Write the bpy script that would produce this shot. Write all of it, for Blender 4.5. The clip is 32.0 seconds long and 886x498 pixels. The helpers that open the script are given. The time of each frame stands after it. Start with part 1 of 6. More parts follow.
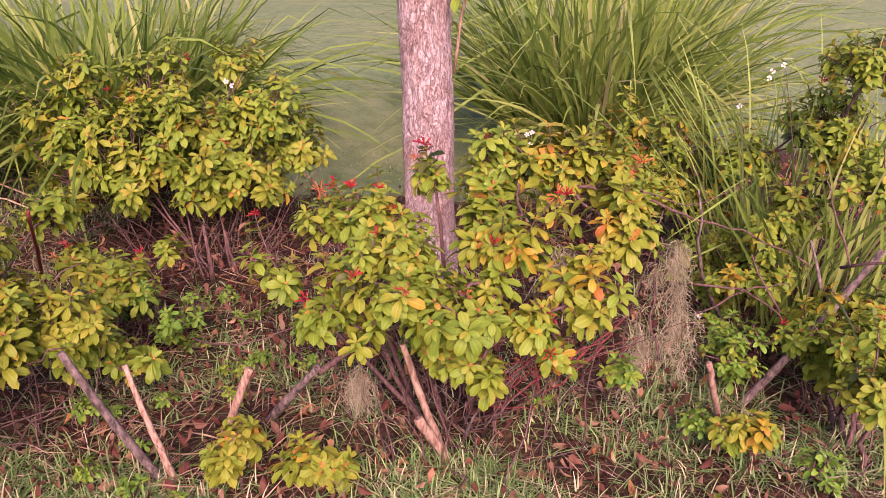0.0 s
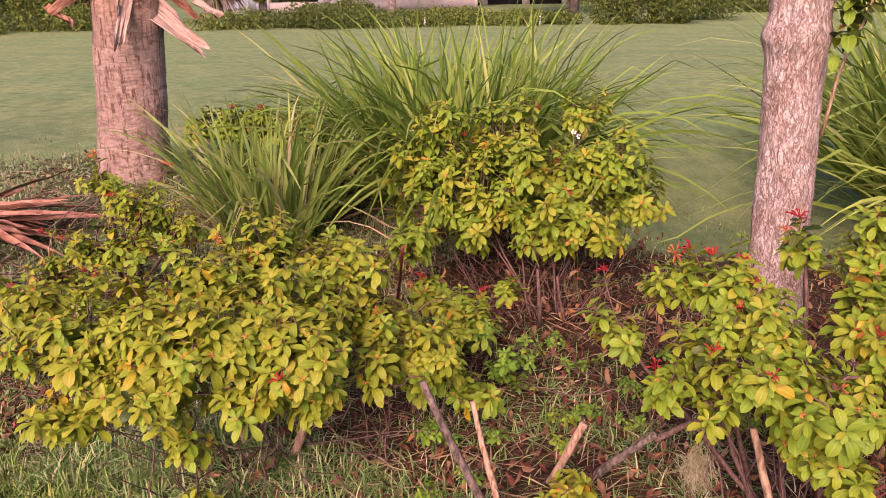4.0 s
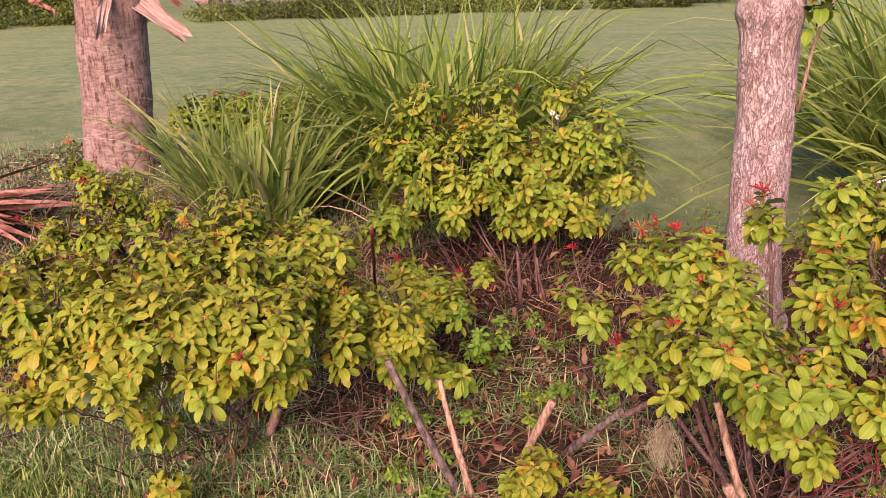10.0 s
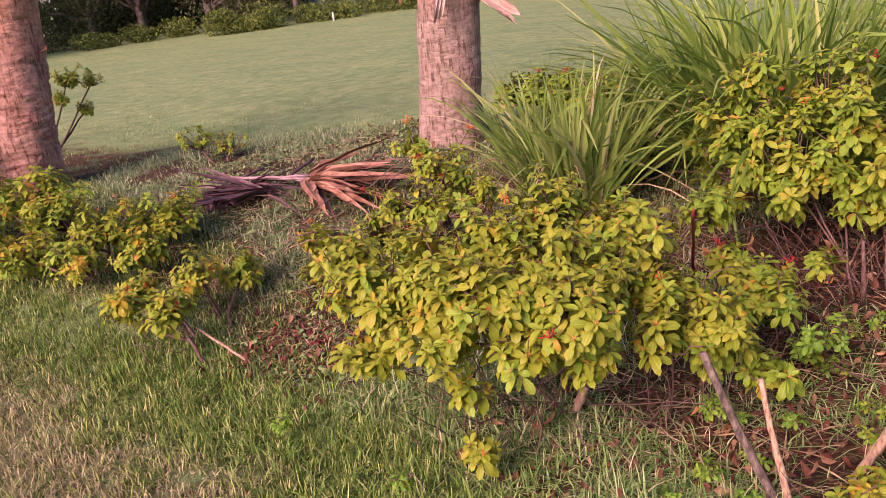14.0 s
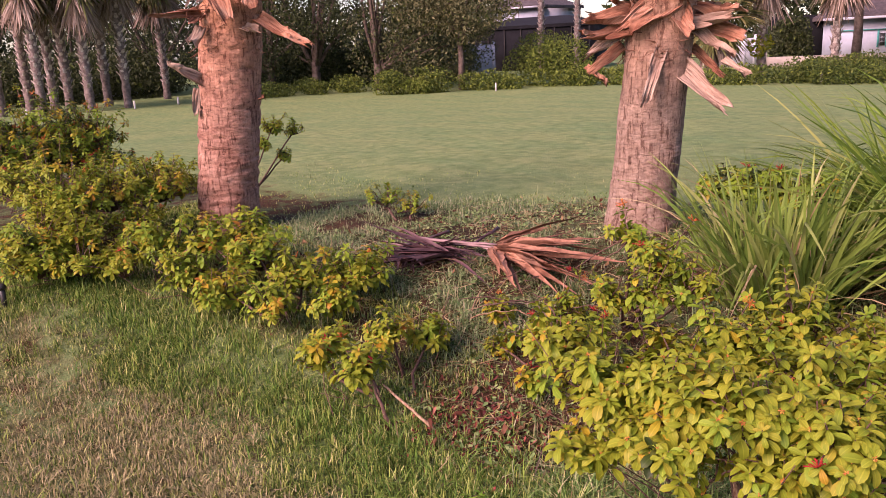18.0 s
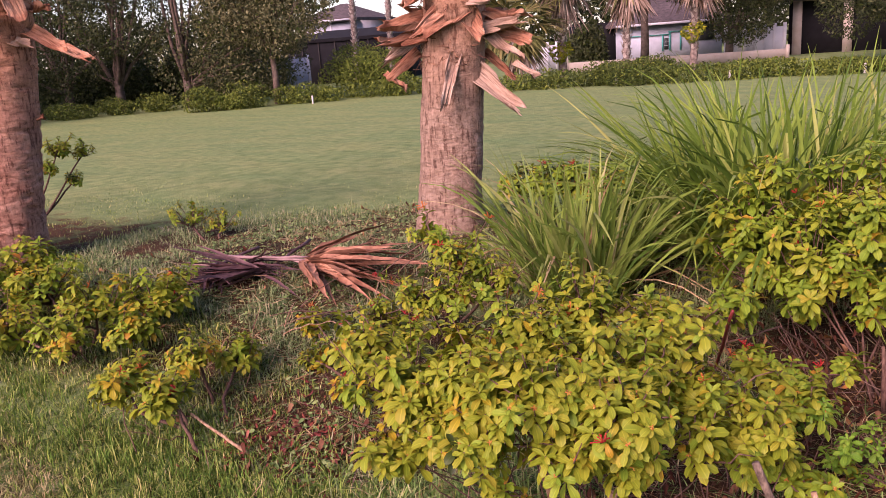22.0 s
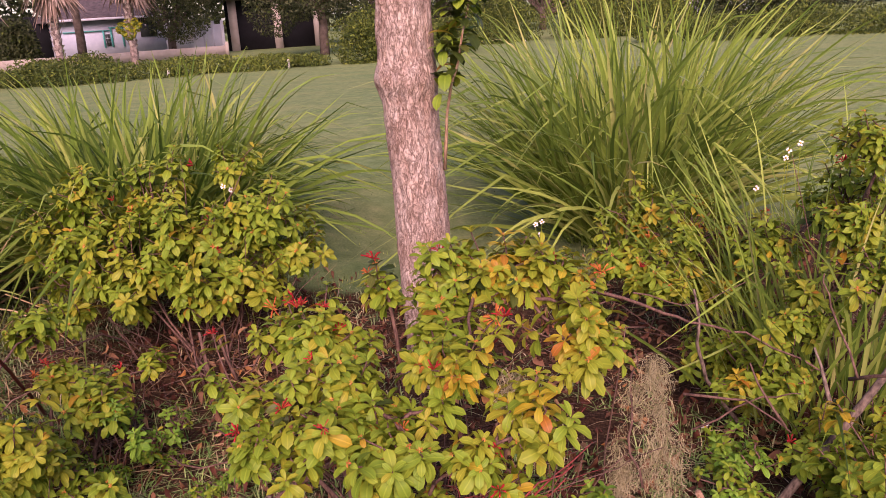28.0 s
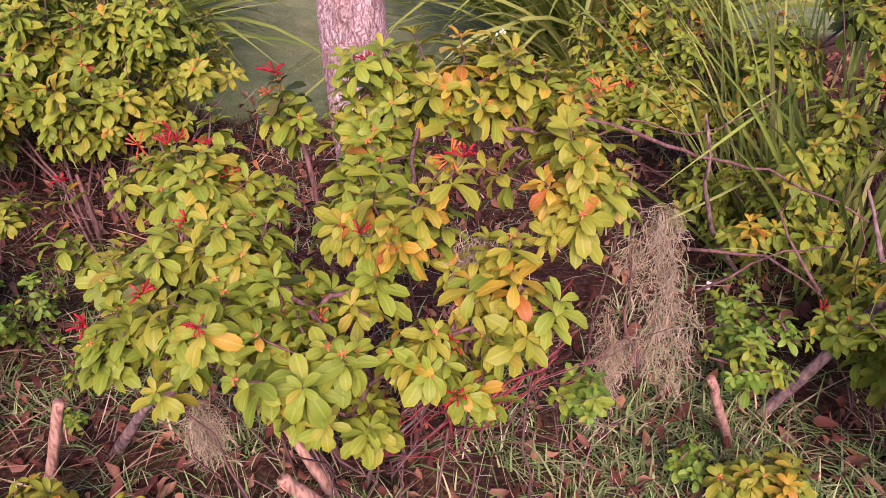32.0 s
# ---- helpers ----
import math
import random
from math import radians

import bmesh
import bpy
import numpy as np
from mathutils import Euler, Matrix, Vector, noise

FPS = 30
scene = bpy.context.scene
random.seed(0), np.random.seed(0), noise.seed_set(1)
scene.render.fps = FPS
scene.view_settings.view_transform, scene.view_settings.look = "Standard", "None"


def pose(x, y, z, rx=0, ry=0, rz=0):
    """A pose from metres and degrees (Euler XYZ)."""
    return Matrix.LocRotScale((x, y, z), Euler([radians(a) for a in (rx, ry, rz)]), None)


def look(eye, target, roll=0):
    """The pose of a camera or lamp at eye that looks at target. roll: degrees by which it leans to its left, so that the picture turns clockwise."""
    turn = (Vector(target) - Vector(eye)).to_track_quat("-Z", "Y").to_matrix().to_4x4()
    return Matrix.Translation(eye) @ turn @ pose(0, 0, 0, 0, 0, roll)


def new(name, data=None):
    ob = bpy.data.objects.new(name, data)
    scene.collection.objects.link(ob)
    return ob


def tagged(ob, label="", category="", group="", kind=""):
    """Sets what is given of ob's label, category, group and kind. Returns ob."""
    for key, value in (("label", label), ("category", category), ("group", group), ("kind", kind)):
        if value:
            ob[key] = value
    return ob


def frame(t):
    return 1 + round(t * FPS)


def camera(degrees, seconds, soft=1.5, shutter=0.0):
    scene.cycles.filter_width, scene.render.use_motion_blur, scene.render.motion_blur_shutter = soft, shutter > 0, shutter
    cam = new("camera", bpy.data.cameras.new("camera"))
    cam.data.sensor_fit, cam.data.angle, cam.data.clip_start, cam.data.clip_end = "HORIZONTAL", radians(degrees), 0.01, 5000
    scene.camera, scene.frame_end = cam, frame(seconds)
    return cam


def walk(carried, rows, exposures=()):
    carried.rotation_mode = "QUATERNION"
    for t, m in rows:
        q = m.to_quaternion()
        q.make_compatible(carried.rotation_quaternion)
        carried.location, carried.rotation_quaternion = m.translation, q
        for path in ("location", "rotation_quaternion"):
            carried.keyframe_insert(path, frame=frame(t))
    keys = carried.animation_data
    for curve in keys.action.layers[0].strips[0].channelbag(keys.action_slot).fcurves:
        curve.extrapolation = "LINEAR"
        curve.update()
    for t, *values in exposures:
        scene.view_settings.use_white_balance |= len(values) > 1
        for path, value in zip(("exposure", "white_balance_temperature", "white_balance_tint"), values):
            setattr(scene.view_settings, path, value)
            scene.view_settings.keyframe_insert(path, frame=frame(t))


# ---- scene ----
cam = camera(58.8, 32.0, soft=0.75)
PATH = [
    (0, (0.118, 0.032, 1.493), (0.114, 1.884, 0.738), 0.6),
    (0.5, (0.102, 0.026, 1.496), (-0.022, 1.876, 0.748), -0.3),
    (1, (0.026, 0.021, 1.509), (-0.271, 1.855, 0.77), -1.2),
    (1.5, (0.0, 0.039, 1.547), (-0.427, 1.843, 0.796), -1.8),
    (2, (-0.025, 0.034, 1.554), (-0.515, 1.841, 0.85), -1.3),
    (2.5, (-0.036, 0.03, 1.557), (-0.591, 1.832, 0.889), -1.0),
    (3, (-0.049, 0.021, 1.55), (-0.675, 1.802, 0.888), -0.8),
    (3.5, (-0.054, 0.022, 1.549), (-0.741, 1.78, 0.887), -0.9),
    (4, (-0.064, 0.019, 1.55), (-0.785, 1.763, 0.888), -1.0),
    (4.5, (-0.067, 0.025, 1.555), (-0.812, 1.758, 0.89), -1.3),
    (6.5, (-0.075, 0.042, 1.549), (-0.853, 1.759, 0.881), -1.6),
    (7, (-0.077, 0.041, 1.541), (-0.854, 1.76, 0.877), -1.7),
    (7.5, (-0.077, 0.032, 1.542), (-0.835, 1.758, 0.875), -1.6),
    (8, (-0.066, 0.032, 1.533), (-0.817, 1.762, 0.868), -1.8),
    (8.5, (-0.049, 0.032, 1.531), (-0.791, 1.765, 0.863), -1.9),
    (9, (-0.043, 0.022, 1.535), (-0.771, 1.758, 0.859), -1.9),
    (9.5, (-0.028, 0.017, 1.524), (-0.748, 1.756, 0.846), -1.9),
    (10, (0.053, 0.057, 1.518), (-0.681, 1.786, 0.831), -2.0),
    (10.5, (0.145, 0.099, 1.509), (-0.696, 1.772, 0.808), -3.2),
    (11, (0.2, 0.127, 1.497), (-0.712, 1.758, 0.785), -3.8),
    (11.5, (0.221, 0.141, 1.495), (-0.758, 1.727, 0.771), -4.6),
    (12, (0.225, 0.17, 1.497), (-0.804, 1.722, 0.768), -5.4),
    (12.5, (0.186, 0.166, 1.502), (-0.928, 1.661, 0.777), -6.5),
    (13, (0.12, 0.129, 1.515), (-1.129, 1.521, 0.808), -7.9),
    (13.5, (0.069, 0.093, 1.524), (-1.276, 1.402, 0.832), -8.1),
    (14, (0.033, 0.078, 1.532), (-1.342, 1.356, 0.842), -7.5),
    (14.5, (-0.014, 0.043, 1.531), (-1.425, 1.286, 0.849), -6.4),
    (15, (-0.071, -0.006, 1.533), (-1.512, 1.206, 0.859), -5.2),
    (15.5, (-0.132, -0.078, 1.542), (-1.62, 1.082, 0.879), -4.3),
    (17.5, (-0.23, -0.11, 1.572), (-1.83, 0.973, 1.055), -3.1),
    (18, (-0.234, -0.118, 1.578), (-1.844, 0.958, 1.079), -2.9),
    (18.5, (-0.224, -0.115, 1.574), (-1.838, 0.962, 1.088), -2.8),
    (19, (-0.215, -0.101, 1.569), (-1.804, 1.014, 1.09), -2.6),
    (19.5, (-0.21, -0.098, 1.57), (-1.778, 1.051, 1.097), -2.8),
    (20, (-0.208, -0.1, 1.574), (-1.768, 1.059, 1.103), -3.3),
    (20.5, (-0.197, -0.081, 1.566), (-1.746, 1.094, 1.099), -3.8),
    (21, (-0.186, -0.057, 1.56), (-1.7, 1.163, 1.093), -4.1),
    (21.5, (-0.185, -0.026, 1.554), (-1.614, 1.289, 1.075), -4.3),
    (22, (-0.184, -0.002, 1.544), (-1.523, 1.399, 1.048), -4.3),
    (22.5, (-0.165, 0.04, 1.535), (-1.348, 1.565, 1.011), -4.1),
    (23, (-0.16, 0.054, 1.53), (-1.254, 1.638, 0.989), -3.8),
    (23.5, (-0.155, 0.065, 1.525), (-1.194, 1.684, 0.976), -3.8),
    (24, (-0.098, 0.07, 1.535), (-1.031, 1.748, 0.975), -3.7),
    (24.5, (-0.019, 0.092, 1.556), (-0.797, 1.845, 0.988), -3.2),
    (25, (0.08, 0.136, 1.557), (-0.552, 1.945, 0.984), -2.2),
    (25.5, (0.194, 0.089, 1.588), (-0.267, 1.946, 1.007), -2.6),
    (26, (0.263, 0.123, 1.581), (-0.098, 2.003, 1.002), -2.6),
    (26.5, (0.343, 0.179, 1.594), (0.051, 2.068, 1.004), -3.8),
    (28.5, (0.513, 0.248, 1.546), (0.303, 2.147, 0.955), -3.1),
    (29, (0.515, 0.261, 1.526), (0.318, 2.156, 0.919), -2.9),
    (29.5, (0.526, 0.259, 1.522), (0.344, 2.15, 0.898), -2.5),
    (30, (0.542, 0.258, 1.507), (0.368, 2.139, 0.848), -2.2),
    (30.5, (0.52, 0.305, 1.486), (0.369, 2.151, 0.732), -2.0),
    (31, (0.462, 0.49, 1.456), (0.346, 2.314, 0.644), -1.7),
    (31.5, (0.42, 0.659, 1.408), (0.334, 2.446, 0.514), -2.3),
    (32, (0.457, 0.814, 1.351), (0.355, 2.547, 0.358), -2.8),
]
walk(cam, [(t, look(eye, target, roll)) for t, eye, target, roll in PATH], [(0.0, 1.15, 6250, 55), (1.0, 1.18, 6350, 50), (4.0, 1.06, 6700, 40), (9.0, 1.07, 6650, 41), (11.0, 1.06, 6600, 43), (13.0, 1.15, 6450, 47), (14.0, 1.10, 6550, 44), (15.0, 1.10, 6650, 40), (18.0, 0.97, 6650, 38), (22.0, 0.90, 6600, 39), (26.0, 0.68, 6700, 42), (29.0, 0.90, 6650, 44), (30.0, 0.97, 6650, 45), (31.0, 0.97, 6600, 48), (32.0, 1.06, 6000, 57)])

# ---- world, sun and exposure ----
SUN_DIR = Vector((0.10, -0.83, 0.56)).normalized()
world = bpy.data.worlds.new("world")
scene.world = world
world.use_nodes = True
wn = world.node_tree.nodes
wl = world.node_tree.links
sky = wn.new("ShaderNodeTexSky")
sky.sky_type = "NISHITA"
sky.sun_disc = False
sky.sun_elevation = math.asin(SUN_DIR.z)
sky.sun_rotation = math.atan2(SUN_DIR.x, SUN_DIR.y)
sky.dust_density = 1.2
wl.new(sky.outputs[0], wn["Background"].inputs[0])
wn["Background"].inputs[1].default_value = 0.13
sun = new("sun", bpy.data.lights.new("sun", "SUN"))
sun.data.energy = 4.5
sun.data.angle = radians(36)
sun.data.color = (1.0, 0.74, 0.64)
sun.matrix_world = look(SUN_DIR * 50, (0, 0, 0))


# ---- materials ----
def dyed(c, k=0.64):
    """A colour at its depth of dye."""
    return tuple(v * k for v in c)


def nodes_of(name):
    m = bpy.data.materials.new(name)
    m.use_nodes = True
    return m, m.node_tree.nodes, m.node_tree.links, m.node_tree.nodes["Principled BSDF"]


def ramp_node(nt, stops):
    r = nt.new("ShaderNodeValToRGB")
    while len(r.color_ramp.elements) < len(stops):
        r.color_ramp.elements.new(0.5)
    for el, (p, c) in zip(r.color_ramp.elements, stops):
        el.position, el.color = p, (*c, 1)
    return r


def noise_node(nt, ln, scale, detail=4.0, rough=0.55, stretch=None, coord="Object"):
    tc = nt.new("ShaderNodeTexCoord")
    n = nt.new("ShaderNodeTexNoise")
    n.inputs["Scale"].default_value, n.inputs["Detail"].default_value = scale, detail
    n.inputs["Roughness"].default_value = rough
    if stretch:
        mp = nt.new("ShaderNodeMapping")
        mp.inputs["Scale"].default_value = stretch
        ln.new(tc.outputs[coord], mp.inputs[0])
        ln.new(mp.outputs[0], n.inputs[0])
    else:
        ln.new(tc.outputs[coord], n.inputs[0])
    return n


def mix_node(nt, ln, a, b, fac, mode="MIX"):
    m = nt.new("ShaderNodeMix")
    m.data_type, m.blend_type = "RGBA", mode
    for sock, v in ((m.inputs[0], fac), (m.inputs[6], a), (m.inputs[7], b)):
        if isinstance(v, bpy.types.NodeSocket):
            ln.new(v, sock)
        elif isinstance(v, tuple):
            sock.default_value = (*v, 1)
        else:
            sock.default_value = v
    return m.outputs[2]


def bump_to(nt, ln, bsdf, height, strength, dist):
    b = nt.new("ShaderNodeBump")
    b.inputs["Strength"].default_value, b.inputs["Distance"].default_value = strength, dist
    ln.new(height, b.inputs["Height"])
    ln.new(b.outputs[0], bsdf.inputs["Normal"])


def piece_random(nt, ln):
    """A number that differs from piece to piece, for pieces of their own and for joined ones."""
    oi, ge = nt.new("ShaderNodeObjectInfo"), nt.new("ShaderNodeNewGeometry")
    add, fr = nt.new("ShaderNodeMath"), nt.new("ShaderNodeMath")
    fr.operation = "FRACT"
    ln.new(oi.outputs["Random"], add.inputs[0])
    ln.new(ge.outputs["Random Per Island"], add.inputs[1])
    ln.new(add.outputs[0], fr.inputs[0])
    return fr.outputs[0]


def leaf_material(name, stops, rough=0.42, through_light=0.3, spots=0.25, scale=45.0, rib=False):
    """A leaf's skin in one of several tones; with rib, a pale midrib and warmer margins by the mesh's own rib map."""
    m, nt, ln, bs = nodes_of(name)
    r = ramp_node(nt, [(p, dyed(c)) for p, c in stops])
    ln.new(piece_random(nt, ln), r.inputs[0])
    n = noise_node(nt, ln, scale)
    dark = ramp_node(nt, [(0.3, (0.55, 0.50, 0.40)), (0.62, (1.0, 1.0, 1.0))])
    ln.new(n.outputs[0], dark.inputs[0])
    col = mix_node(nt, ln, r.outputs[0], dark.outputs[0], spots, "MULTIPLY")
    if rib:
        at = nt.new("ShaderNodeAttribute")
        at.attribute_name = "rib"
        vein = ramp_node(nt, [(0.0, (1.10, 0.98, 0.85)), (0.30, (0.98, 1.0, 1.0)), (0.82, (0.88, 0.93, 0.95)), (0.96, (1.25, 1.2, 1.3))])
        ln.new(at.outputs["Fac"], vein.inputs[0])
        col = mix_node(nt, ln, col, vein.outputs[0], 1.0, "MULTIPLY")
    ln.new(col, bs.inputs["Base Color"])
    bs.inputs["Roughness"].default_value = rough
    bs.inputs["Specular IOR Level"].default_value = 0.16
    bump_to(nt, ln, bs, n.outputs[0], 0.25, 0.004)
    tr = nt.new("ShaderNodeBsdfTranslucent")
    ln.new(col, tr.inputs[0])
    mx = nt.new("ShaderNodeMixShader")
    mx.inputs[0].default_value = through_light
    ln.new(bs.outputs[0], mx.inputs[1])
    ln.new(tr.outputs[0], mx.inputs[2])
    ln.new(mx.outputs[0], nt["Material Output"].inputs[0])
    return m


def plain_material(name, a, b, scale=20.0, rough=0.8, bump=0.3, dist=0.01, stretch=None, metal=0.0, lo=0.35, hi=0.65, vary=0.0):
    """Two tones in a noise of that scale, with fine relief."""
    m, nt, ln, bs = nodes_of(name)
    n = noise_node(nt, ln, scale, 6.0, 0.6, stretch)
    r = ramp_node(nt, [(lo, dyed(a)), (hi, dyed(b))])
    ln.new(n.outputs[0], r.inputs[0])
    col = r.outputs[0]
    big = noise_node(nt, ln, scale * 0.13, 3.0)
    rb = ramp_node(nt, [(0.3, (0.75, 0.75, 0.75)), (0.7, (1.1, 1.1, 1.1))])
    ln.new(big.outputs[0], rb.inputs[0])
    col = mix_node(nt, ln, col, rb.outputs[0], 0.7, "MULTIPLY")
    if vary:
        rr = ramp_node(nt, [(0.0, (1 - vary, 1 - vary, 1 - vary)), (1.0, (1 + vary * 0.5, 1 + vary * 0.5, 1 + vary * 0.5))])
        ln.new(piece_random(nt, ln), rr.inputs[0])
        col = mix_node(nt, ln, col, rr.outputs[0], 1.0, "MULTIPLY")
    ln.new(col, bs.inputs["Base Color"])
    bs.inputs["Roughness"].default_value, bs.inputs["Metallic"].default_value = rough, metal
    bs.inputs["Specular IOR Level"].default_value = 0.3
    if bump:
        bump_to(nt, ln, bs, n.outputs[0], bump, dist)
    return m


LEAF_YELLOW = leaf_material("leaf_yellow_green", [(0.0, (0.255, 0.335, 0.025)), (0.45, (0.322, 0.378, 0.030)), (0.9, (0.366, 0.388, 0.034)), (1.0, (0.42, 0.365, 0.036))], 0.5, 0.26, 0.15, rib=True)
LEAF_GREEN = leaf_material("leaf_green", [(0.0, (0.19, 0.305, 0.026)), (0.5, (0.258, 0.38, 0.032)), (1.0, (0.315, 0.41, 0.036))], 0.5, 0.26, 0.15, rib=True)
LEAF_ORANGE = leaf_material("leaf_orange", [(0.0, (0.50, 0.43, 0.035)), (0.6, (0.52, 0.38, 0.03)), (0.9, (0.50, 0.30, 0.03)), (1.0, (0.47, 0.17, 0.03))], rib=True)
LEAF_DARK = leaf_material("leaf_dark_green", [(0.0, (0.035, 0.06, 0.012)), (0.6, (0.07, 0.11, 0.02)), (1.0, (0.14, 0.16, 0.03))], rib=True)
LEAF_WEED = leaf_material("leaf_weed_green", [(0.0, (0.13, 0.30, 0.03)), (1.0, (0.27, 0.46, 0.05))], rib=True)
LEAF_BUD = leaf_material("red_bud", [(0.0, (0.55, 0.16, 0.05)), (0.6, (0.66, 0.26, 0.06)), (1.0, (0.60, 0.36, 0.07))], 0.5, 0.2, 0.1)
LEAVES = [LEAF_YELLOW, LEAF_GREEN, LEAF_ORANGE, LEAF_DARK, LEAF_WEED, LEAF_BUD]
BLADE_CLUMP = leaf_material("clump_blade", [(0.0, (0.09, 0.175, 0.026)), (0.45, (0.215, 0.35, 0.05)), (0.9, (0.36, 0.49, 0.09)), (1.0, (0.50, 0.50, 0.17))], 0.42, 0.3, 0.15, 30.0)
# Lit copy of clump_blade: the right clump's stronger light is put into the colour.
BLADE_LIT = leaf_material("clump_blade_lit", [(0.0, (0.13, 0.23, 0.035)), (0.45, (0.31, 0.46, 0.07)), (0.9, (0.48, 0.60, 0.13)), (1.0, (0.60, 0.57, 0.22))], 0.42, 0.32, 0.15, 30.0)
BLADE_PALE = leaf_material("clump_blade_pale", [(0.0, (0.14, 0.25, 0.04)), (0.6, (0.28, 0.40, 0.075)), (0.9, (0.40, 0.48, 0.13)), (1.0, (0.55, 0.50, 0.27))], 0.45, 0.28, 0.2, 30.0)
LAWN_BLADE = leaf_material("lawn_blade", [(0.0, (0.03, 0.065, 0.01)), (0.35, (0.13, 0.225, 0.035)), (0.65, (0.34, 0.45, 0.09)), (0.88, (0.58, 0.62, 0.18)), (1.0, (0.80, 0.72, 0.36))], 0.6, 0.25, 0.2, 30.0)
RIM_BLADE = leaf_material("rim_blade", [(0.0, (0.05, 0.12, 0.015)), (0.5, (0.17, 0.33, 0.05)), (0.85, (0.34, 0.50, 0.10)), (1.0, (0.56, 0.62, 0.2))], 0.55, 0.25, 0.2, 30.0)
BED_BLADE = leaf_material("bed_blade", [(0.0, (0.08, 0.19, 0.04)), (0.5, (0.24, 0.41, 0.11)), (0.78, (0.44, 0.57, 0.21)), (1.0, (0.80, 0.68, 0.40))], 0.6, 0.2, 0.2, 30.0)
BANK_BLADE = leaf_material("bank_blade", [(0.0, (0.09, 0.16, 0.055)), (0.5, (0.26, 0.37, 0.15)), (0.8, (0.44, 0.50, 0.25)), (1.0, (0.66, 0.58, 0.38))], 0.65, 0.2, 0.2, 30.0)
DRY_BLADE = leaf_material("dry_lawn_blade", [(0.0, (0.20, 0.20, 0.07)), (0.5, (0.46, 0.41, 0.19)), (1.0, (0.66, 0.54, 0.32))], 0.7, 0.2, 0.2, 30.0)
LITTER = leaf_material("dead_leaf", [(0.0, (0.09, 0.030, 0.018)), (0.35, (0.16, 0.055, 0.032)), (0.7, (0.24, 0.12, 0.065)), (0.9, (0.40, 0.25, 0.13)), (1.0, (0.46, 0.20, 0.06))], 0.7, 0.1, 0.5, 60.0)
LITTER_RED = leaf_material("rotting_leaf", [(0.0, (0.08, 0.02, 0.02)), (0.5, (0.22, 0.045, 0.04)), (0.85, (0.36, 0.09, 0.065)), (1.0, (0.46, 0.24, 0.16))], 0.6, 0.1, 0.4, 60.0)
STRAW = leaf_material("dead_straw", [(0.0, (0.25, 0.15, 0.075)), (0.5, (0.45, 0.31, 0.16)), (1.0, (0.62, 0.49, 0.28))], 0.7, 0.1, 0.4, 40.0)
MOSS = leaf_material("spanish_moss", [(0.0, (0.26, 0.235, 0.12)), (0.5, (0.42, 0.38, 0.21)), (1.0, (0.58, 0.53, 0.34))], 0.8, 0.15, 0.3, 40.0)
TWIG = plain_material("twig_bark", (0.08, 0.04, 0.03), (0.23, 0.135, 0.10), 130, 0.85, 0.4, 0.004, (1, 1, 0.3))
TWIG_RED = plain_material("red_twig", (0.13, 0.022, 0.02), (0.36, 0.06, 0.05), 130, 0.6, 0.2, 0.003)
STICK_GREY = plain_material("grey_branch", (0.06, 0.042, 0.032), (0.29, 0.215, 0.165), 60, 0.9, 0.9, 0.006, (1, 1, 0.5), lo=0.36, hi=0.62)
STICK_PALE = plain_material("bare_wood", (0.24, 0.12, 0.068), (0.53, 0.36, 0.225), 110, 0.8, 0.7, 0.005, (1, 1, 0.22), lo=0.36, hi=0.58)
FLOWER_RED = leaf_material("red_flower", [(0.0, (0.46, 0.02, 0.035)), (0.6, (0.56, 0.04, 0.04)), (1.0, (0.64, 0.11, 0.05))], 0.5, 0.25, 0.1)
FLOWER_ORANGE = leaf_material("orange_flower", [(0.0, (0.62, 0.12, 0.04)), (1.0, (0.75, 0.28, 0.06))], 0.5, 0.25, 0.1)
PETAL = plain_material("white_petal", (0.72, 0.70, 0.68), (0.82, 0.80, 0.78), 30, 0.6, 0.0)
PETAL_EYE = plain_material("flower_eye", (0.55, 0.35, 0.04), (0.65, 0.42, 0.05), 30, 0.7, 0.0)
FROND_DEAD = plain_material("dead_frond", (0.20, 0.08, 0.045), (0.54, 0.27, 0.165), 12, 0.7, 0.4, 0.004, (1, 1, 0.3), vary=0.5)
FROND_DARK = plain_material("rotten_frond", (0.07, 0.03, 0.035), (0.19, 0.10, 0.10), 16, 0.6, 0.4, 0.004, vary=0.4)
FROND_STEM = plain_material("frond_stem", (0.30, 0.17, 0.17), (0.48, 0.32, 0.31), 16, 0.6, 0.2, 0.003, vary=0.2)


